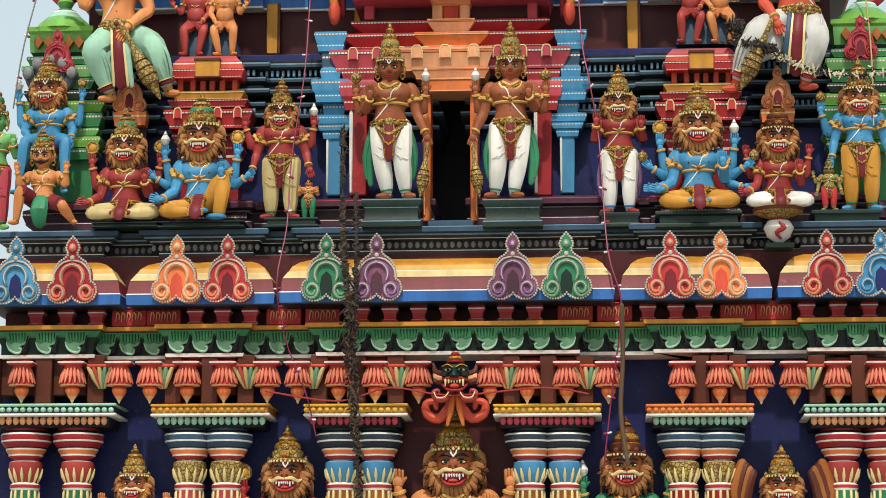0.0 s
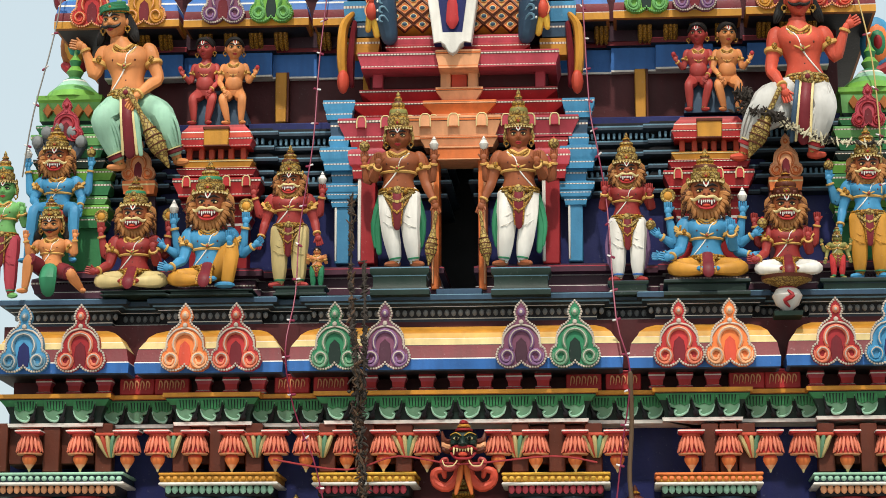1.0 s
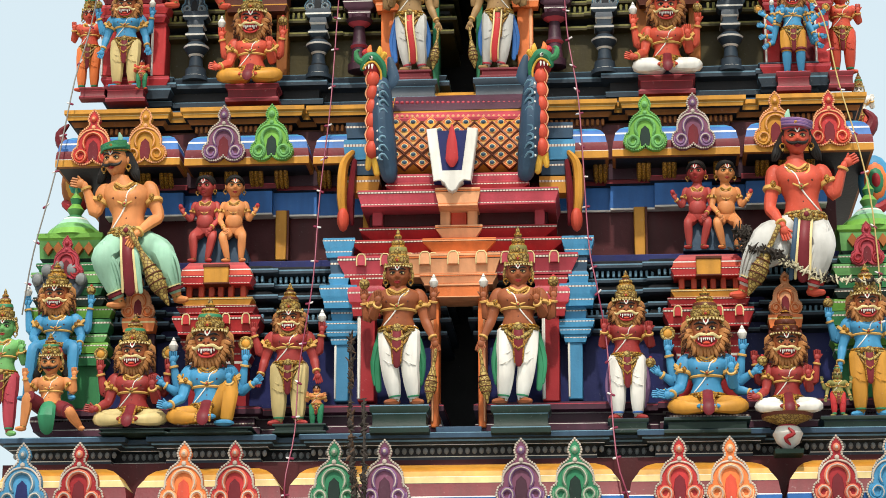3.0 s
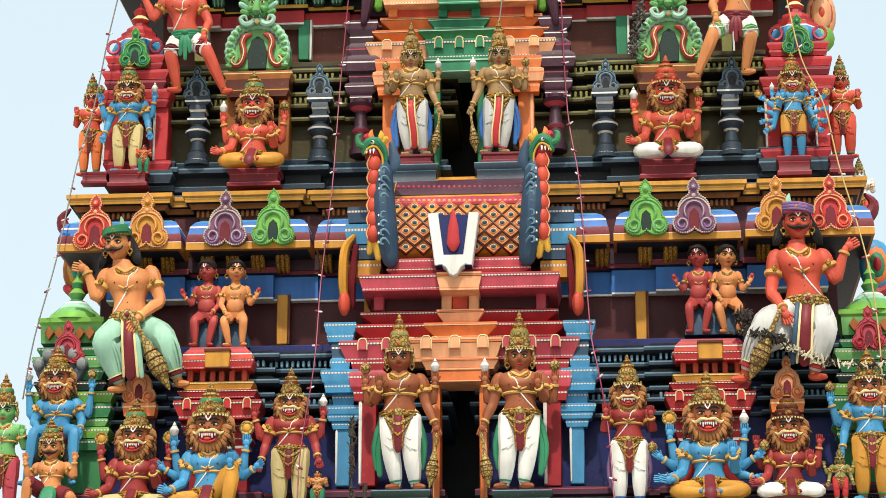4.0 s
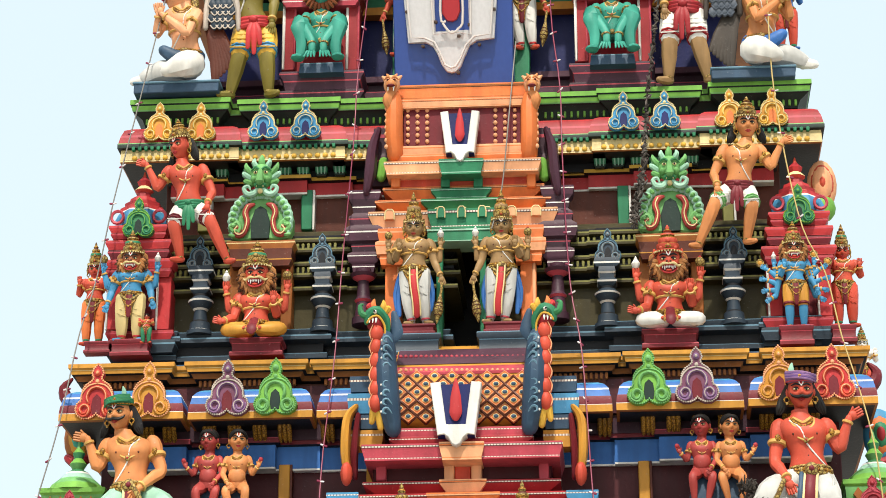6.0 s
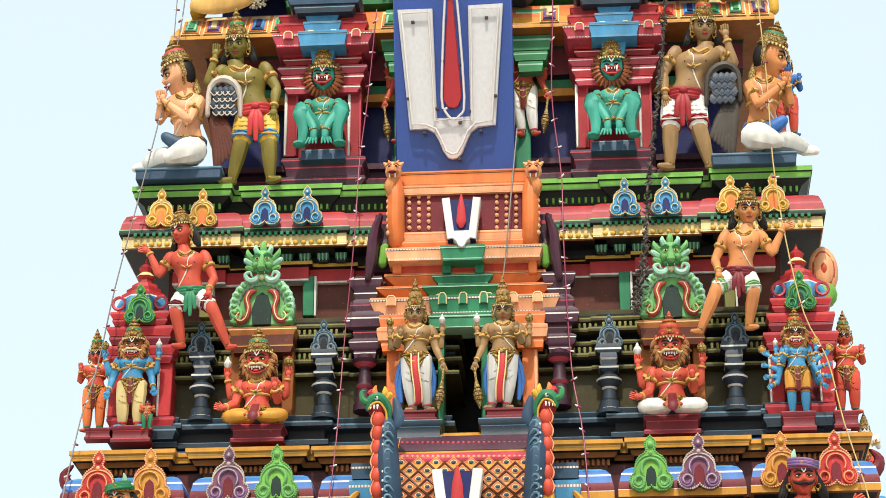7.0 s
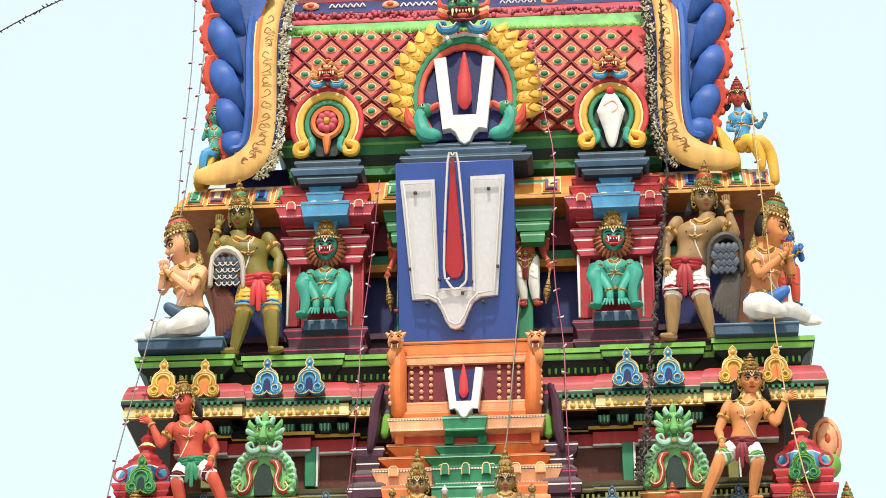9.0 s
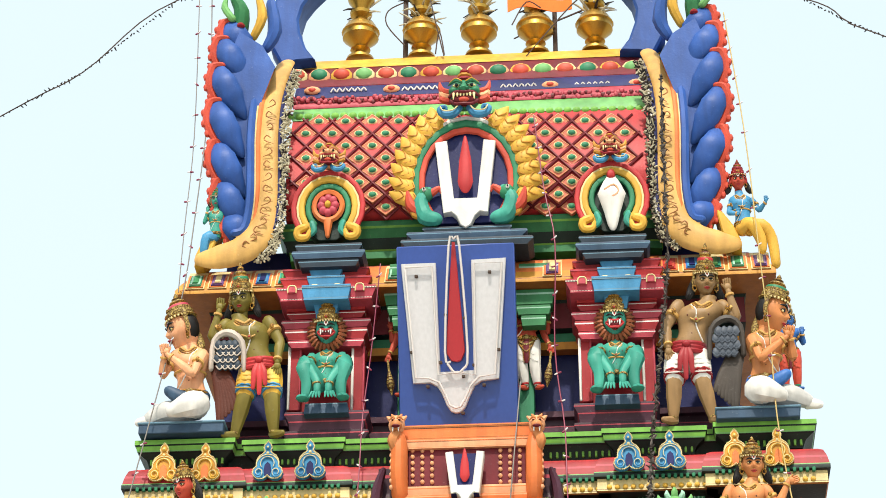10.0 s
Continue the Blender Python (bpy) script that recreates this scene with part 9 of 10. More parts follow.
def beast_face(s, o, y, k, r, skin, lips, horns, curls="aqua"):
    """A fanged guardian mask of radius r chart units: heavy brow, snub nose, gaping mouth, curled whiskers."""
    q = r * k
    V = lambda x, d, z: (o.x + x * q, y - d, o.z + z * q)
    s.ball(V(0, 0, 0.05), (0.82 * q, 0.09, 0.85 * q), skin, 14, 9)
    s.tube([V(0, 0.09, 0.34), V(0, 0.125, 0.1), V(0, 0.13, -0.06)], [0.1 * q, 0.14 * q, 0.2 * q], skin, 9, 3)
    s.ball(V(0, 0.07, -0.5), (0.62 * q, 0.05, 0.3 * q), "wine", 12, 6)
    s.ball(V(0, 0.115, -0.62), (0.26 * q, 0.02, 0.14 * q), "rose", 9, 5)
    s.tube([V(-0.72, 0.07, -0.3), V(-0.4, 0.11, -0.2), V(0, 0.13, -0.24), V(0.4, 0.11, -0.2), V(0.72, 0.07, -0.3)], [0.07 * q, 0.1 * q, 0.09 * q, 0.1 * q, 0.07 * q], lips, 7, 3)
    s.tube([V(-0.66, 0.07, -0.5), V(-0.4, 0.1, -0.8), V(0, 0.12, -0.86), V(0.4, 0.1, -0.8), V(0.66, 0.07, -0.5)], 0.08 * q, lips, 7, 3)
    for x, d in ((-0.48, 0.34), (-0.3, 0.18), (-0.15, 0.15), (0, 0.15), (0.15, 0.15), (0.3, 0.18), (0.48, 0.34)):
        s.tube([V(x, 0.12, -0.3), V(x * 1.03, 0.125, -0.3 - d)], [0.07 * q, 0.025 * q], "cream", 6, 1)
    for f_ in (-1, 1):
        s.ball(V(f_ * 0.38, 0.075, 0.3), (0.18 * q, 0.02, 0.11 * q), "cream", 9, 5)
        s.ball(V(f_ * 0.37, 0.09, 0.3), (0.09 * q, 0.014, 0.1 * q), "ink", 8, 4)
        s.tube([V(f_ * 0.08, 0.1, 0.36), V(f_ * 0.38, 0.1, 0.52), V(f_ * 0.78, 0.05, 0.42)], [0.07 * q, 0.1 * q, 0.03 * q], skin, 7, 3)
        s.tube([V(f_ * 0.1, 0.115, 0.42), V(f_ * 0.38, 0.115, 0.58), V(f_ * 0.7, 0.07, 0.5)], 0.03 * q, "yellow", 5, 3)
        s.ball(V(f_ * 0.15, 0.13, -0.08), (0.12 * q, 0.03, 0.09 * q), skin, 7, 4)
        s.ball(V(f_ * 0.52, 0.07, 0.02), (0.24 * q, 0.04, 0.2 * q), skin, 9, 5)
        for n, (a, b) in enumerate(((0.15, 0.75), (-0.12, 0.42), (-0.35, 0.1))):
            s.tube([V(f_ * 0.72, 0.02, a), V(f_ * 1.08, 0.03, a + 0.1), V(f_ * (1.2 - 0.1 * n), 0.02, b)], [0.18 * q, 0.17 * q, 0.04 * q], horns if n != 1 else "peach", 7, 3)
        s.tube([V(f_ * 0.22, 0.05, -0.82), V(f_ * 0.5, 0.08, -1.28), V(f_ * 0.98, 0.08, -1.3), V(f_ * 1.16, 0.07, -0.95), V(f_ * 0.92, 0.07, -0.82), V(f_ * 0.84, 0.07, -1.02)], [0.16 * q, 0.2 * q, 0.19 * q, 0.15 * q, 0.11 * q, 0.05 * q], curls, 8, 3)
        s.tube([V(f_ * 0.3, 0.1, -0.9), V(f_ * 0.52, 0.13, -1.24), V(f_ * 0.96, 0.13, -1.26), V(f_ * 1.12, 0.11, -0.95)], 0.035 * q, "cream", 5, 3)
    for i in range(3):
        s.ball(V(0, 0, 0.82 + 0.2 * i), (0.52 * q * (1 - 0.24 * i), 0.08, 0.17 * q), "crimson" if i != 1 else "amber", 10, 5)


# middle arch
e = base_empty("roof_arch", 799, 1865, 0.95, "large yellow-winged arch with a green fanged mask and forked mark", "ornament")
k, y = unit(1950, 0.92), 0.92
o = at(799, 1895, y)
rows_part(e, "stand", 799, 1862, 0.82, slabs(118, 1862, 1876, "slate", "slatehi") + slabs(108, 1878, 1890, "steel", "slatehi") + slabs(80, 1891, 1902, "slate", "slatehi"), 0.3, "slate stepped stand")
s = Shape()
s.plate([(o.x + x * k, o.z + z * k) for x, z in [(-50, 6), (50, 6), (74, 50), (80, 96), (62, 140), (28, 166), (-28, 166), (-62, 140), (-80, 96), (-74, 50)]], y, y + 0.12, "navy")
wpart("back_plate", s.rise(o.z, 1990), e, "dark blue plate")
for name, r_, rz, t, m in (("inner_band", 80, 90, 6, "rose"), ("middle_band", 90, 102, 7, "jade"), ("outer_band", 99, 112, 4, "white")):
    s = Shape()
    arc(s, o, y - 0.02, k, 0, 78, r_, rz, -38, 218, t, m)
    wpart(name, s.rise(o.z, 1990), e)
feather = Shape()
feather.tube([(0, 0, -26 * k), (0, -0.01, -6 * k), (2 * k, 0, 14 * k), (7 * k, 0.01, 34 * k)], [9 * k, 17 * k, 14 * k, 2 * k], "yellow", 10, 4, 0.5)
for g_ in (-1, 1):
    for z_ in (-14, -2, 10):
        feather.tube([(0, -9.5 * k, (z_ - 6) * k), (g_ * 7 * k, -8.5 * k, z_ * k), (g_ * 11 * k, -5 * k, (z_ + 8) * k)], [1.2 * k, 1.6 * k, 0.7 * k], "amber", 5, 2)
fm = feather.mesh("plume")
for i in range(21):
    a = -14 + 208 * i / 20
    if 62 < a < 118:
        continue
    ob = part("plume", fm, e, "", Vector((o.x + 110 * k * math.cos(radians(a)), y - 0.01, o.z + (80 + 122 * math.sin(radians(a))) * k * 1.17)) - e.location)
    ob.rotation_euler = (0, radians(90 - a) * 0.7, 0)
s = Shape()
namam(s, 797, 1906, 2045, 55, y - 0.07, y)
wpart("forked_mark", s, e, "white forked mark with red stroke")
for f_ in (-1, 1):
    s = Shape()
    P = lambda x, z: (o.x + f_ * x * k, y - 0.05, o.z + z * k)
    s.tube([P(50, 8), (P(72, 14)), P(80, 40), P(66, 58)], [10 * k, 15 * k, 13 * k, 8 * k], "teal", 9, 4)
    s.ball(P(72, 52), (14 * k, 0.05, 13 * k), "jade", 9, 6)
    s.tube([P(62, 54), P(48, 62), P(44, 54)], [7 * k, 5 * k, 2 * k], "rose", 8, 3)
    s.ball((P(74, 56)[0], y - 0.1, P(74, 56)[2]), 3.5 * k, "white", 7, 4)
    s.ball((P(74, 56)[0], y - 0.115, P(74, 56)[2]), 1.8 * k, "ink", 6, 4)
    s.tube([P(84, 22), P(98, 34), P(104, 58)], [9 * k, 10 * k, 3 * k], "rose", 8, 3)
    s.tube([P(78, 14), P(92, 18), P(98, 30)], [6 * k, 6 * k, 2 * k], "amber", 8, 3)
    wpart("bird", s.rise(o.z, 1990), e, "teal bird-shaped scroll")
s = Shape()
beast_face(s, at(797, 2120, y), y - 0.04, k, 38, "jade", "wine", "rose")
wpart("mask", s, e, "green fanged mask")


def side_arch(u, dh, middle):
    e = base_empty("roof_arch", u, 1830 + dh, 0.95, f"round striped arch with a beast head and {middle} middle", "ornament", "side arches on the roof")
    k, y = unit(1930, 0.94), 0.94
    o = at(u, 1870 + dh, y)
    rows_part(e, "stand", u, 1830 + dh, 0.84, slabs(54, 1830 + dh, 1842 + dh, "slate", "slatehi") + slabs(66, 1843 + dh, 1856 + dh, "steel", "slatehi") + slabs(60, 1857 + dh, 1869 + dh, "slate", "slatehi"), 0.4, "slate stepped stand")
    s = Shape()
    s.plate([(o.x + (46 * math.cos(radians(a))) * k, o.z + (56 + 56 * math.sin(radians(a))) * k) for a in range(-70, 251, 16)], y, y + 0.1, "darkgreen")
    wpart("back_plate", s.rise(o.z, 1930), e)
    for name, r_, rz, t, m in (("red_band", 62, 62, 5, "red"), ("white_band", 55, 56, 2.5, "cream"), ("yellow_band", 48, 50, 6, "yellow"), ("green_band", 36, 38, 5, "jade")):
        s = Shape()
        arc(s, o, y - 0.025, k, 0, 58, r_, rz, -50, 230, t, m)
        wpart(name, s.rise(o.z, 1930), e)
    for f_ in (-1, 1):
        s = Shape()
        s.tube([(o.x + f_ * x * k, y - 0.05, o.z + z * k) for x, z in ((38, 22), (52, 16), (50, 4), (36, 4), (32, 14))], [6 * k, 8 * k, 7 * k, 6 * k, 4 * k], "yellow", 8, 3)
        s.tube([(o.x + f_ * x * k, y - 0.04, o.z + z * k) for x, z in ((28, 30), (24, 16), (34, 6))], [5 * k, 6 * k, 3 * k], "teal", 7, 3)
        wpart("scroll", s.rise(o.z, 1930), e, "yellow and green scroll")
    s = Shape()
    if middle == "flower":
        s.ringlet((o.x, y - 0.03, o.z + 60 * k), 25 * k, 25 * k, 5 * k, "orange", 20, Matrix.Rotation(radians(90), 3, "X"))
        for i in range(8):
            a = math.pi * i / 4
            t = Shape()
            t.ball((o.x + 12 * k * math.cos(a), y - 0.04, o.z + (60 + 12 * math.sin(a)) * k), (8 * k, 0.03, 8 * k), "pink", 8, 5)
            wpart("petal", t.rise(o.z, 1930), e, "pink petal" if i == 0 else "")
        s.ball((o.x, y - 0.06, o.z + 60 * k), (6 * k, 0.03, 6 * k), "yellow", 8, 5)
        s.tube([(o.x, y - 0.02, o.z + 34 * k), (o.x, y - 0.02, o.z + 8 * k)], [9 * k, 4 * k], "orange", 7, 1)
    else:
        s.tube([(o.x, y - 0.05, o.z + 92 * k), (o.x, y - 0.06, o.z + 62 * k), (o.x, y - 0.05, o.z + 30 * k), (o.x, y - 0.04, o.z + 6 * k)], [9 * k, 25 * k, 14 * k, 7 * k], "white", 12, 4, 0.5)
        s.tube([(o.x + x * k, y - 0.1, o.z + z * k) for x, z in ((-12, 66), (4, 74), (12, 62), (2, 54), (-3, 60))], 2 * k, "peach", 6, 3)
        s.ball((o.x, y - 0.06, o.z + 96 * k), (8 * k, 0.03, 10 * k), "red", 8, 5)
    wpart("middle", s.rise(o.z, 1930), e, middle)
    s = Shape()
    q = Vector((o.x, y, o.z + 144 * k * 1.16))
    beast_face(s, q, y - 0.02, k, 24, "peach", "crimson", "amber")
    wpart("beast_head", s, e, "peach beast head")


side_arch(553, -2, "flower")
side_arch(1058, 12, "conch")

# ---- gable ends of the vault: gold bands, blue scallops, orange fins ----
def gable_end(side):
    M = (lambda u, h: (u, h)) if side < 0 else (lambda u, h: (1602 - u, h + 0.026 * (1602 - 2 * u)))
    e = base_empty("gable_end", *M(440, 1860), 1.05, "flaring gable end with gold scroll band and blue scallops", "gable", "gable ends")
    Q = lambda u, h, y: at(*M(u, h), y)
    k = unit(2000, 1.0)
    s = Shape()
    s.tube([Q(328, 1838, 0.98), Q(360, 1842, 0.96), Q(405, 1856, 0.96), Q(436, 1890, 0.98), Q(446, 1940, 1.0), Q(448, 2000, 1.02), Q(449, 2060, 1.05), Q(456, 2120, 1.2), Q(474, 2170, 1.45), Q(486, 2186, 1.6)],
           [14 * k, 24 * k, 28 * k, 27 * k, 24 * k, 22 * k, 21 * k, 20 * k, 17 * k, 12 * k], "honey", 14, 4, 0.4)
    wpart("gold_band", s, e, "gold scroll-painted band")
    pts = [(410, 1862), (436, 1896), (446, 1944), (448, 2000), (449, 2058), (455, 2112)]
    for i in range(14):
        t = i / 13 * (len(pts) - 1)
        a = pts[int(min(t, 4.999))]
        b = pts[int(min(t, 4.999)) + 1]
        w = t - int(min(t, 4.999))
        c = Q(a[0] + (b[0] - a[0]) * w, a[1] + (b[1] - a[1]) * w, 0.925 + (0.05 if a[1] > 1990 else 0) + (0.05 if a[1] > 2050 else 0))
        f_ = 1 if i % 2 else -1
        s = Shape()
        s.tube([c + Vector((-9 * k * f_, 0, -8 * k)), c + Vector((7 * k * f_, -0.015, -2 * k)), c + Vector((3 * k * f_, -0.02, 7 * k)), c + Vector((-4 * k * f_, -0.01, 3 * k))], [0.6 * k, 1.3 * k, 1.3 * k, 0.6 * k], "tawny", 5, 3)
        wpart("scroll", s, e, "brown scroll stroke" if i == 0 else "")
    for name, off, r_, m in (("orange_line", -17, 5, "orange"), ("white_line", -23, 2, "cream"), ("blue_line", -31, 8, "leafblue"), ("navy_line", 21, 4, "navy"), ("edge_line", 26, 2.5, "white")):
        s = Shape()
        s.tube([Q(405 + off * 0.6, 1862 - off * 0.7, 0.96), Q(436 + off, 1892, 0.97), Q(446 + off, 1940, 0.98), Q(448 + off, 2000, 1.0), Q(449 + off, 2060, 1.03), Q(456 + off, 2120, 1.16), Q(472 + off, 2168, 1.4)], r_ * k, m, 7, 3)
        wpart(name, s, e)
    s = Shape()
    outer = [(392, 1870), (420, 1905), (428, 2000), (430, 2060), (438, 2120), (462, 2178), (440, 2215), (400, 2240), (372, 2180), (364, 2050), (366, 1950), (382, 1890)]
    loops = [[Q(u, h, 1.12) for u, h in outer], [Q(u, h, 1.9) for u, h in outer]]
    s.rings(loops, "leafblue")
    wpart("back_wall", s, e, "blue gable wall")
    # overlapping blue leaves, each edged by a scalloped orange fin
    for i, (u, h, L) in enumerate(((372, 1916, 56), (360, 1974, 78), (353, 2042, 84), (351, 2114, 86), (356, 2176, 82), (364, 2224, 70), (376, 2254, 58))):
        y0 = 1.0 + 0.04 * max(0, i - 3) ** 1.5
        p = Shape()
        p.tube([Q(u + 6, h, y0 + 0.06), Q(u + 15, h - 0.28 * L, y0), Q(u + 29, h - 0.62 * L, y0 + 0.02), Q(u + 52, h - 1.08 * L, y0 + 0.08)], [11 * k, 23 * k, 23 * k, 5 * k], "leafblue", 12, 5, 0.5)
        wpart("scallop", p, e, "blue leaf-shaped scallop" if i == 0 else "")
        p = Shape()
        edge = [(14, 0.06), (-2, 0.02), (-9, -0.2), (-9, -0.42), (-3, -0.62), (8, -0.82), (20, -0.98)]
        p.tube([Q(u + a, h + b * L, y0 + 0.05) for a, b in edge], [5 * k, 8 * k, 9 * k, 9 * k, 8 * k, 6 * k, 3 * k], "rose", 8, 3, 1.3)
        for a, b in edge[1:6]:
            q = Q(u + a - 7, h + b * L, y0 + 0.04)
            p.ball(q, (6 * k, 0.03, 8 * k), "rose", 7, 4)
        wpart("fin", p, e, "orange-red scalloped fin" if i == 0 else "")
    s = Shape()
    s.plate([(Q(x, z, 1.0).x, Q(x, z, 1.0).z) for x, z in ((316, 1826), (330, 1830), (352, 1862), (362, 1900), (350, 1896), (330, 1870), (318, 1846))], 1.0, 1.2, "yellow", 0.01)
    wpart("tail", s, e, "yellow tail")
    s = Shape()
    s.tube([Q(400, 1850, 1.1), Q(376, 1872, 1.06), Q(366, 1910, 1.06)], [10 * k, 10 * k, 5 * k], "leaf", 8, 3)
    wpart("leaf_scroll", s, e, "green leaf scroll")
    # crest: blue crescent horn and beast at the top
    s = Shape()
    horn = [(472, 2184), (500, 2188), (532, 2192), (516, 2212), (506, 2240), (504, 2262), (512, 2286), (528, 2306), (560, 2336), (520, 2350), (480, 2330), (456, 2280), (452, 2220)]
    s.plate([(Q(u, h, 1.7).x, Q(u, h, 1.7).z) for u, h in horn], 1.7, 1.95, "leafblue", 0.02)
    wpart("horn", s, e, "blue crescent horn")
    s = Shape()
    s.tube([Q(400, 2240, 1.3), Q(404, 2275, 1.25), Q(390, 2300, 1.2)], [16 * k, 15 * k, 8 * k], "green", 9, 3)
    s.tube([Q(424, 2230, 1.28), Q(440, 2265, 1.25), Q(434, 2300, 1.25)], [8 * k, 10 * k, 6 * k], "yellow", 8, 3)
    s.tube([Q(388, 2262, 1.2), Q(374, 2282, 1.2), Q(378, 2300, 1.2)], [7 * k, 7 * k, 3 * k], "leaf", 8, 3)
    s.ball(Q(402, 2250, 1.18), (8 * k, 0.04, 6 * k), "crimson", 8, 5)
    s.tube([Q(446, 2210, 1.3), Q(462, 2240, 1.3), Q(456, 2290, 1.3)], [10 * k, 14 * k, 10 * k], "leafblue", 8, 3)
    wpart("crest_beast", s, e, "green and yellow crest beast")
    # dried garland along the inner edge
    s = Shape()
    rng = random.Random(9 + side)
    path = [(430, 1836), (455, 1856), (466, 1890), (474, 1950), (477, 2020), (480, 2080), (490, 2140), (500, 2170)]
    for i in range(560):
        t = rng.random() * (len(path) - 1.001)
        a, b, w = path[int(t)], path[int(t) + 1], t - int(t)
        c = Q(a[0] + (b[0] - a[0]) * w + rng.uniform(-7, 7), a[1] + (b[1] - a[1]) * w, 0.97 + 0.00018 * max(0, a[1] - 2050) * 12)
        d = Vector((rng.uniform(-1, 1), rng.uniform(-1, 0.2), rng.uniform(-1, 1))) * 0.024
        s.tube([c - d, c + d], [0.009, 0.005], DRYLIGHT if rng.random() < (0.8 if side < 0 else 0.5) else DRY, 5, 1)
    ob = thing("dry_garland", s, label="withered pale flower garland along the gable edge", category="garland", kind="stuff")
    return e


gable_end(-1)
gable_end(1)

# painted panels on the sloping eave
for i, off in enumerate(list(range(-496, -330, 40)) + [-140, 140] + list(range(346, 512, 40))):
    kk = unit(1820, 1.0)
    s = Shape()
    pts = [(1.012, zc(1801, 0.97)), (1.051, zc(1815, 0.97)), (1.121, zc(1835, 0.97)), (1.184, zc(1848, 0.97))]
    for wd, lift, m in ((17, 0.05, "cream"), (15, 0.054, "orange"), (11, 0.058, ("jade", "violet", "red", "blue", "teal")[i % 5]), (8.5, 0.062, ("mint", "lilac", "coral", "sky", "jade")[i % 5]), (5, 0.066, ("green", "cream", "red", "navy", "leaf")[i % 5])):
        wd *= kk
        a = 0.012 * (lift - 0.05) / 0.004
        s.rings([[(off * kk - wd, y - lift, z + (a if j == 0 else -a if j == 3 else 0)), (off * kk + wd, y - lift, z + (a if j == 0 else -a if j == 3 else 0)), (off * kk + wd, y, z), (off * kk - wd, y, z)] for j, (y, z) in enumerate(pts)], m)
    part("panel", s, cornice3)

# ---- finials on the ridge ----
pot = Shape()
k = unit(2240, 2.1)
pot.lathe((0, 0, 0), [(26 * k, 0, GILT), (24 * k, 5 * k, GILT), (13 * k, 9 * k, GILT), (10 * k, 16 * k, GILT), (18 * k, 20 * k, GILT), (12 * k, 24 * k, GILT), (20 * k, 30 * k, GILT), (32 * k, 40 * k, GILT), (31 * k, 48 * k, GILT), (34 * k, 50 * k, GILT), (32 * k, 53 * k, GILT), (26 * k, 62 * k, GILT),
                      (13 * k, 70 * k, GILT), (11 * k, 76 * k, GILT), (19 * k, 80 * k, GILT), (20 * k, 85 * k, GILT), (12 * k, 90 * k, GILT), (16 * k, 97 * k, GILT), (22 * k, 104 * k, GILT), (24 * k, 108 * k, GILT), (14 * k, 116 * k, GILT), (9 * k, 130 * k, GILT), (12 * k, 140 * k, GILT), (4 * k, 160 * k, GILT), (1 * k, 190 * k, GILT)], 20)
pot_m = pot.rise(0, 2240).mesh("finial_pot")
rng = random.Random(12)
for i, u in enumerate((612, 720, 822, 922, 1027)):
    h = 2192 + (u - AXIS) * 0.032
    ob = new("finial_pot", pot_m)
    ob.location = at(u, h, 2.1)
    tagged(ob, "polished brass finial pot on the roof ridge", "finial", "brass finial pots")
    s = Shape()
    for j in range(26 if i else 12):
        a, z = rng.uniform(0, 6.28), rng.uniform(74, 128) * k
        p = Vector((10 * k * math.cos(a), 10 * k * math.sin(a), z))
        d = Vector((math.cos(a), math.sin(a), rng.uniform(-0.5, 0.9))) * rng.uniform(14, 34) * k
        s.tube([p, p + d * 0.6 + Vector((0, 0, 2 * k)), p + d], [2.6 * k, 2 * k, 0.8 * k], DRY if rng.random() < 0.6 else DRYLIGHT, 5, 1)
    thing("dry_flowers", s, ob.location, "withered flower sprays tied to a finial", "flowers", "withered sprays")
s = Shape()
p = at(872, 2285, 1.95)
cl = [[p + Vector((0.55 * t, -0.03 * math.sin(7 * t), z * (0.075 - 0.02 * t) + 0.03 * math.sin(5 * t))) for z in (-1, -0.3, 0.4, 1)] for t in (0, 0.15, 0.3, 0.5, 0.7, 0.85, 1.0)]
s.rings(cl, FLAG, close=False, caps=False)
s.rings([[q + Vector((0, 0.006, 0)) for q in lp] for lp in cl], FLAG, close=False, caps=False)
thing("flag", s, label="saffron cloth tied between the finials", category="flag")
s = Shape()
p = at(957, 2190, 2.15)
s.tube([p, p + Vector((0, 0, 0.75))], 0.02, RUST, 8, 1)
s.tube([p + Vector((0, 0, 0.38)), p + Vector((0.3, -0.02, 0.5))], 0.009, RUST, 6, 1)
s.tube([p + Vector((0, 0, 0.4)), p + Vector((-0.35, 0.02, 0.24))], 0.007, RUST, 6, 1)
thing("lightning_rod", s, label="rusty lightning rod with stays on the ridge", category="rod")
s = Shape()
p = at(692, 2190, 2.15)
s.tube([p, p + Vector((0, 0, 0.7))], 0.022, RUST, 8, 1)
thing("lightning_rod", s, label="rusty pole beside a finial pot", category="rod")
for pts in ([(690, 2215), (660, 2250), (662, 2275), (690, 2290)], [(745, 2200), (752, 2240), (760, 2196), (735, 2300)], [(880, 2250), (905, 2290), (930, 2280)], [(905, 2195), (985, 2285), (1010, 2300)]):
    s = Shape()
    s.tube([at(u, h, 1.9) for u, h in pts], 0.006, RUST, 5, 4)
    thing("cable", s, label="loose dark cable looped among the finials", category="cable", group="loose cables")

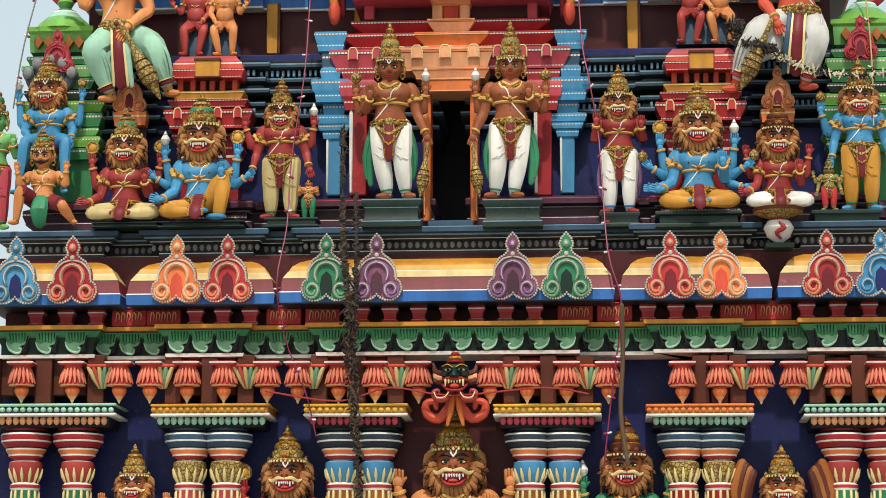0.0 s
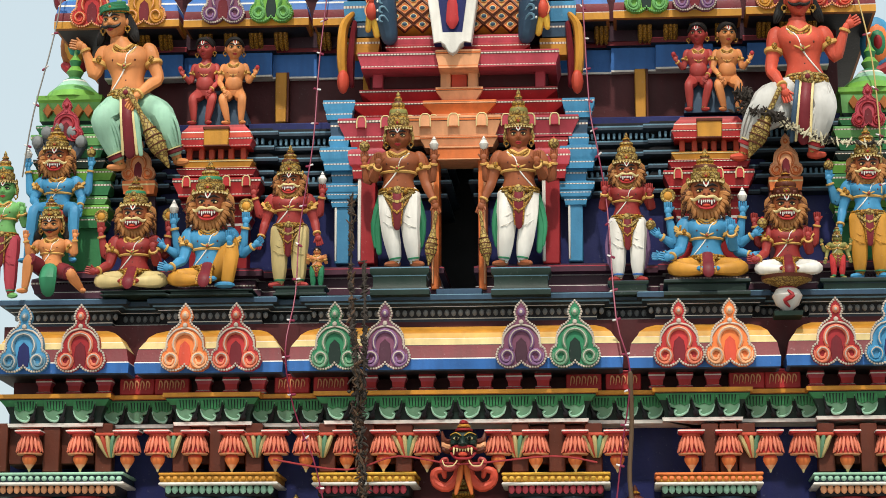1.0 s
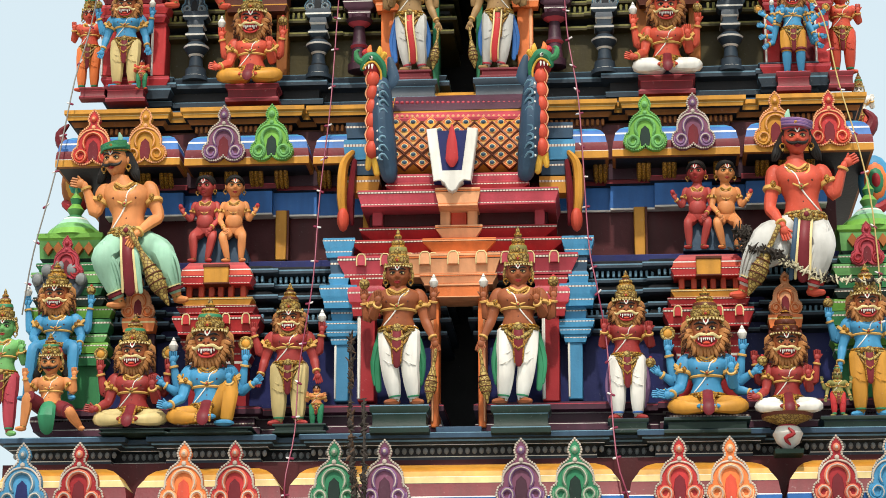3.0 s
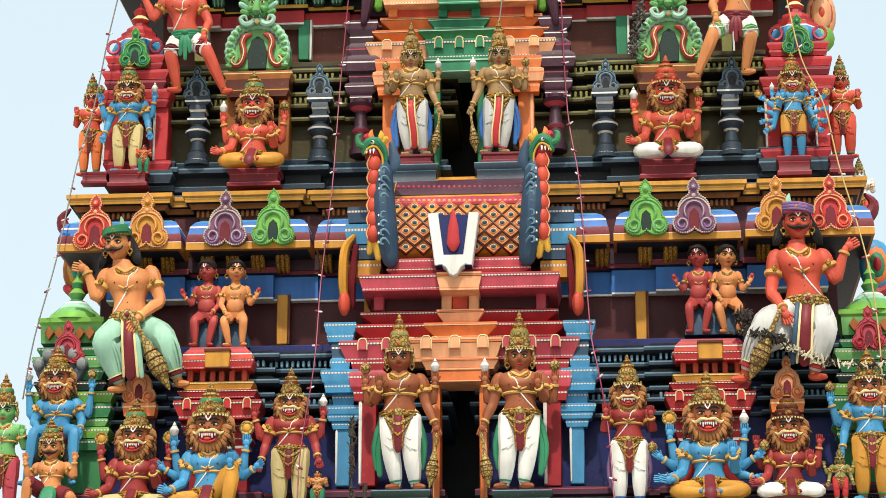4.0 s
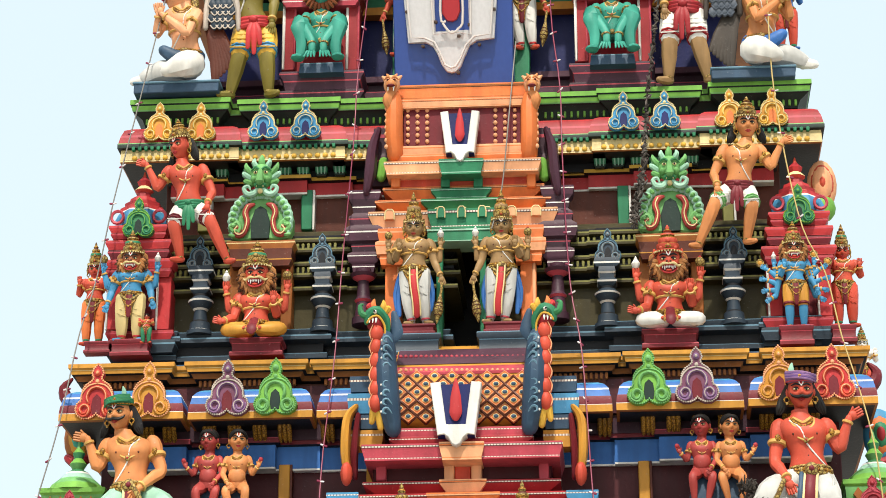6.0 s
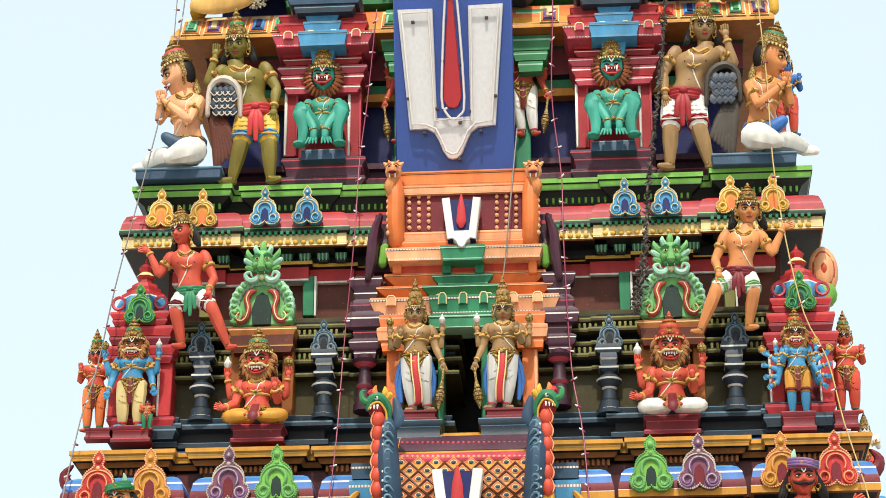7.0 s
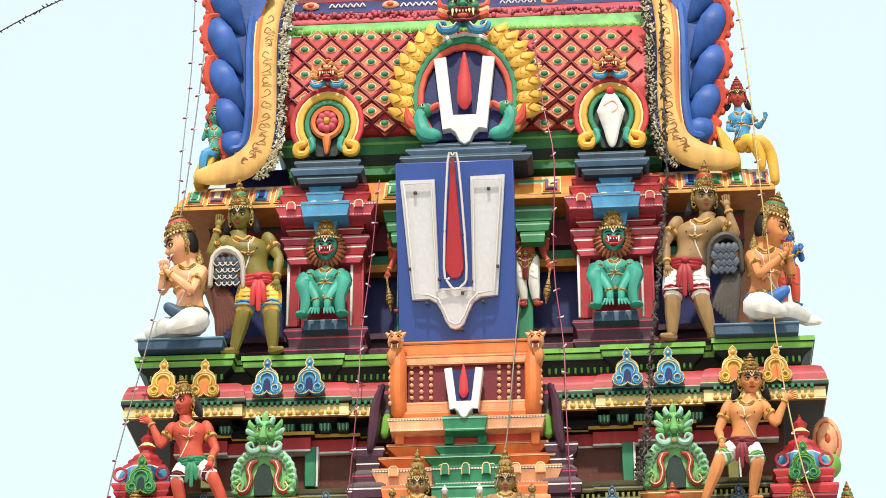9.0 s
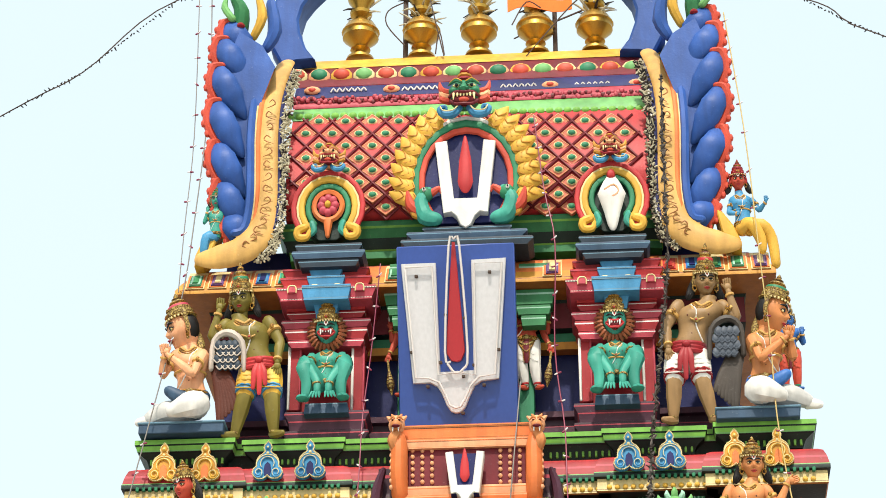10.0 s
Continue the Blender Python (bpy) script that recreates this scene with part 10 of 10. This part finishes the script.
# ---- lower storey: middle niche and its mask ----
s = Shape()
cbox(s, 690, 912, -330, 190, 0.08, 0.14, "maroon")
thing("wall_niche", s, label="dark maroon niche wall behind the large statue", category="wall", kind="structure")
e = base_empty("beast_ornament", 806, 150, -0.25, "green fanged mask over red and green scrolls", "ornament")
k, y = unit(200, -0.28), -0.28
o = at(806, 215, y)
s = Shape()
beast_face(s, o, y, k, 32, "darkgreen", "crimson", "brown", "rosewood")
wpart("mask", s, e, "dark green fanged mask")
for f_ in (-1, 1):
    s = Shape()
    s.tube([(o.x + f_ * x * k, y, o.z + z * k) for x, z in ((6, -30), (12, -56), (30, -74), (50, -66), (52, -48), (38, -44), (34, -56))], [8 * k, 9 * k, 9 * k, 8 * k, 7 * k, 6 * k, 4 * k], "rose", 8, 3)
    s.tube([(o.x + f_ * x * k, y - 0.02, o.z + z * k) for x, z in ((4, -34), (8, -58), (14, -86))], [5 * k, 6 * k, 3 * k], "orange", 8, 3)
    wpart("scroll", s, e, "rose scroll")
for u, f_ in ((1322, -1), (1444, 1)):
    s = Shape()
    for i in range(4):
        o = at(u + f_ * 6 * i, -60 + 6 * i, -0.1)
        s.tube([o, o + Vector((f_ * 0.02, 0, 0.2)), o + Vector((-f_ * 0.03, 0, 0.37))], [0.03, 0.04, 0.03], "wood" if i % 2 else "brown", 7, 2)
    thing("wing", s, label="brown carved wing beside a golden statue", category="wing", group="brown wings")

# ---- strings of lamps, cables and withered garlands hung on the front ----
def strand(name, pts, r, mat, label, category="light string", bulbs=0, sag=0.0, seed=1):
    ps = [at(u, h, y) for u, h, y in pts]
    s = Shape()
    s.tube(ps, r, mat, 6, 4)
    if not bulbs:
        return thing(name, s, label=label, category=category, group="cables on the front")
    e = thing(name, None, ps[-1], label, category, "light strings")
    o = ps[-1]
    wpart("cable", s, e)
    b = Shape()
    b.tube([(0, 0, 0), (0.022, -0.01, 0.006)], [0.007, 0.006], BULB, 6, 1)
    b.tube([(-0.02, 0, -0.004), (0, 0, 0)], 0.008, CABLE, 6, 1)
    bm_ = b.mesh("lamp")
    total = sum((ps[i + 1] - ps[i]).length for i in range(len(ps) - 1))
    rng = random.Random(seed)
    d = 0.1
    while d < total:
        left, i = d, 0
        while left > (ps[i + 1] - ps[i]).length:
            left -= (ps[i + 1] - ps[i]).length
            i += 1
        q = ps[i].lerp(ps[i + 1], left / (ps[i + 1] - ps[i]).length)
        ob = part("lamp", bm_, e, "", q - o)
        ob.rotation_euler = (0, rng.uniform(-0.6, 0.6), rng.choice((0, math.pi)))
        d += bulbs * rng.uniform(0.85, 1.15)
    return e


strand("light_string", [(646, 1829, 0.8), (630, 1680, 0.8), (614, 1559, 0.75), (606, 1440, 0.6), (586, 1234, 0.55), (572, 1064, 0.3), (552, 900, 0.15), (540, 752, -0.05), (516, 600, -0.15), (508, 482, -0.28), (490, 382, -0.46), (505, 282, -0.32), (540, 192, -0.32), (560, 110, -0.3)], 0.0045, CABLE, "magenta twisted cable with small clear lamps", bulbs=0.28)
strand("light_string", [(918, 2090, 0.85), (936, 1960, 0.8), (955, 1864, 0.7), (954, 1679, 0.7), (971, 1539, 0.65), (975, 1420, 0.55), (988, 1200, 0.5), (1010, 1064, 0.28), (1027, 824, 0.05), (1042, 740, -0.05), (1060, 632, -0.1), (1075, 442, -0.4), (1100, 342, -0.45), (1085, 210, -0.34), (1068, 60, -0.3)], 0.005, CABLE, "magenta twisted cable with small clear lamps", bulbs=0.22, seed=3)
strand("light_string", [(352, 2300, 1.3), (345, 2120, 1.1), (316, 1900, 0.9), (292, 1760, 0.8), (240, 1560, 0.65), (182, 1344, 0.5), (150, 1200, 0.45), (120, 1104, 0.3), (84, 940, 0.1), (45, 800, 0.0), (25, 690, 0.0)], 0.005, WIRE, "grey lamp wire hung down the tower's edge", bulbs=0.3, seed=5)
strand("light_string", [(330, 2300, 1.3), (318, 2060, 1.1), (300, 1900, 0.9), (288, 1780, 0.8)], 0.004, WIRE, "thin grey lamp wire beside the roof", bulbs=0.3, seed=6)
strand("light_string", [(1252, 2270, 1.2), (1290, 2060, 0.9), (1318, 1830, 0.75), (1334, 1700, 0.7), (1345, 1560, 0.6), (1368, 1420, 0.5), (1400, 1290, 0.4), (1440, 1210, 0.35), (1468, 1100, 0.25), (1500, 1000, 0.15), (1525, 900, 0.05), (1540, 780, 0.0), (1545, 660, -0.1)], 0.005, plain("straw_wire", "b0985c", 0.7), "straw-coloured lamp wire down the tower's edge", bulbs=0.34, seed=7)
strand("cable", [(1100, 342, -0.46), (1102, 250, -0.36), (1098, 152, -0.32), (1110, 60, -0.3)], 0.014, plain("coir_rope", "5b4632", 0.9), "brown rope hanging from the cornice", "rope")
strand("cable", [(470, 190, -0.33), (600, 172, -0.34), (690, 196, -0.34), (800, 182, -0.38), (960, 196, -0.34), (1040, 185, -0.34)], 0.006, plain("red_cable", "8e1f24", 0.6), "red cable strung along the lotus drops", "cable")
strand("cable", [(893, 1620, 0.8), (880, 1480, 0.58), (868, 1360, 0.55), (850, 1290, 0.45)], 0.005, WIRE, "grey wire from the sign to the doorway", "cable")


def withered(pts, spread, count, mats, label, seed):
    rng = random.Random(seed)
    s = Shape()
    ps = [at(u, h, y) for u, h, y, _ in pts]
    s.tube(ps, 0.006, DRY, 5, 3)
    for i in range(count):
        t = rng.random() * (len(pts) - 1.001)
        a, w = int(t), t - int(t)
        sp = (pts[a][3] * (1 - w) + pts[a + 1][3] * w) * spread
        c = ps[a].lerp(ps[a + 1], w) + Vector((rng.gauss(0, sp), rng.gauss(0, sp * 0.6), 0))
        d = Vector((rng.uniform(-1, 1), rng.uniform(-1, 1), rng.uniform(-1.6, 0.6))) * rng.uniform(0.012, 0.03)
        s.tube([c - d, c, c + d], [0.004, rng.uniform(0.006, 0.014), 0.003], rng.choice(mats), 5, 1)
    return thing("withered_garland", s, label=label, category="garland", kind="stuff")


withered([(608, 652, -0.25, 0.3), (606, 520, -0.35, 0.4), (610, 420, -0.5, 0.6), (618, 340, -0.5, 1.0), (620, 260, -0.4, 1.6), (626, 170, -0.42, 1.3), (634, 60, -0.4, 0.7), (636, -40, -0.4, 0.6)], 0.013, 520, [DRY, DRY, plain("dry_brown", "4a3524", 0.9)], "long blackened flower garland hanging over the cornice", 2)
withered([(630, 540, -0.3, 0.4), (630, 400, -0.48, 0.5), (628, 300, -0.45, 0.8)], 0.01, 120, [DRY], "short blackened garland strand over the cornice", 8)
withered([(1142, 2160, 1.0, 0.4), (1148, 1980, 0.85, 0.5), (1154, 1838, 0.75, 0.4), (1140, 1660, 0.75, 0.35), (1124, 1519, 0.7, 0.4), (1120, 1410, 0.55, 0.5), (1108, 1340, 0.5, 1.2), (1100, 1290, 0.5, 1.0)], 0.016, 420, [DRY, plain("dry_grey", "57504a", 0.9)], "dark withered garland hanging past the arch", 5)
withered([(1298, 845, 0.0, 1.2), (1312, 805, -0.05, 1.8), (1345, 800, -0.1, 1.4), (1365, 790, -0.1, 0.8)], 0.024, 260, [DRY], "black tangle of dry twigs against the giant's club", 6)
withered([(1368, 785, -0.1, 0.4), (1400, 770, -0.1, 0.3), (1450, 752, -0.1, 0.2), (1520, 748, -0.12, 0.5), (1575, 752, -0.1, 0.8)], 0.016, 150, [DRYLIGHT, DRY], "dry pale twig trailing from the tangle", 7)
for pts, label in (([(-620, 1760, 2.0), (-28, 2091, 2.0), (122, 2170, 2.0), (292, 2296, 2.0), (612, 2370, 2.1)], "string of dark paper pennants against the sky"), ([(1027, 2370, 2.1), (1387, 2296, 2.0), (1470, 2254, 2.0), (1540, 2226, 2.0), (2200, 1990, 2.0)], "string of dark paper pennants against the sky")):
    s = Shape()
    ps = [at(u, h, y) for u, h, y in pts]
    s.tube(ps, 0.006, RUST, 5, 6)
    rng = random.Random(3)
    for i in range(len(ps) - 1):
        n = int((ps[i + 1] - ps[i]).length / 0.035)
        for j in range(n):
            c = ps[i].lerp(ps[i + 1], j / n)
            d = Vector((rng.uniform(-1, 1), rng.uniform(-1, 1), rng.uniform(-1.2, 0.6))) * 0.022
            s.tube([c, c + d], [0.008, 0.004], DRY, 4, 1)
    thing("pennant_string", s, label=label, category="bunting", kind="stuff")


# side gables and figures that show past the corners
def side_gable(u, h, y, label, cols, size=1.0):
    s = Shape()
    o, k = at(u, h, y), unit(h, y) * size
    for i, m in enumerate(cols):
        r_ = 50 - 11 * i
        s.ball((o.x, o.y - 0.012 * i, o.z + 38 * k), (r_ * 0.6 * k, 0.05, r_ * k), m, 14, 8)
    s.tube([(o.x - 20 * k, o.y - 0.02, o.z), (o.x, o.y - 0.05, o.z - 14 * k), (o.x + 20 * k, o.y - 0.02, o.z)], [8 * k, 10 * k, 8 * k], cols[-1], 8, 3)
    return thing("side_gable", s, label=label, category="gable", group="side gables")


side_gable(1536, 885, 0.8, "blue and orange ribbed side gable past the corner", ("aqua", "orange", "jade", "crimson"))
side_gable(122, 885, 0.75, "brown and red ribbed side gable past the corner", ("wood", "amber", "teal", "crimson"))
standing(1372, 1610, 1.9, 165, "blue", "rose", "small blue statue standing past the corner", face="human", arms="two", w=20)
standing(1508, 1000, 0.95, 120, "white", "coral", "small pale statue seated past the corner", face="human", arms="two", w=18)
for u, h, f_ in ((100, 985, -1), (1522, 1010, 1)):
    s = Shape()
    o, k = at(u, h, 0.5), unit(h, 0.5)
    s.tube([(o.x - f_ * 26 * k, o.y, o.z - 4 * k), (o.x, o.y, o.z + 4 * k), (o.x + f_ * 8 * k, o.y, o.z + 26 * k), (o.x - f_ * 6 * k, o.y, o.z + 42 * k)], [14 * k, 13 * k, 9 * k, 3 * k], "wine", 8, 3)
    thing("corner_hook", s, label="dark red upturned hook at the cornice corner", category="ornament", group="corner hooks")
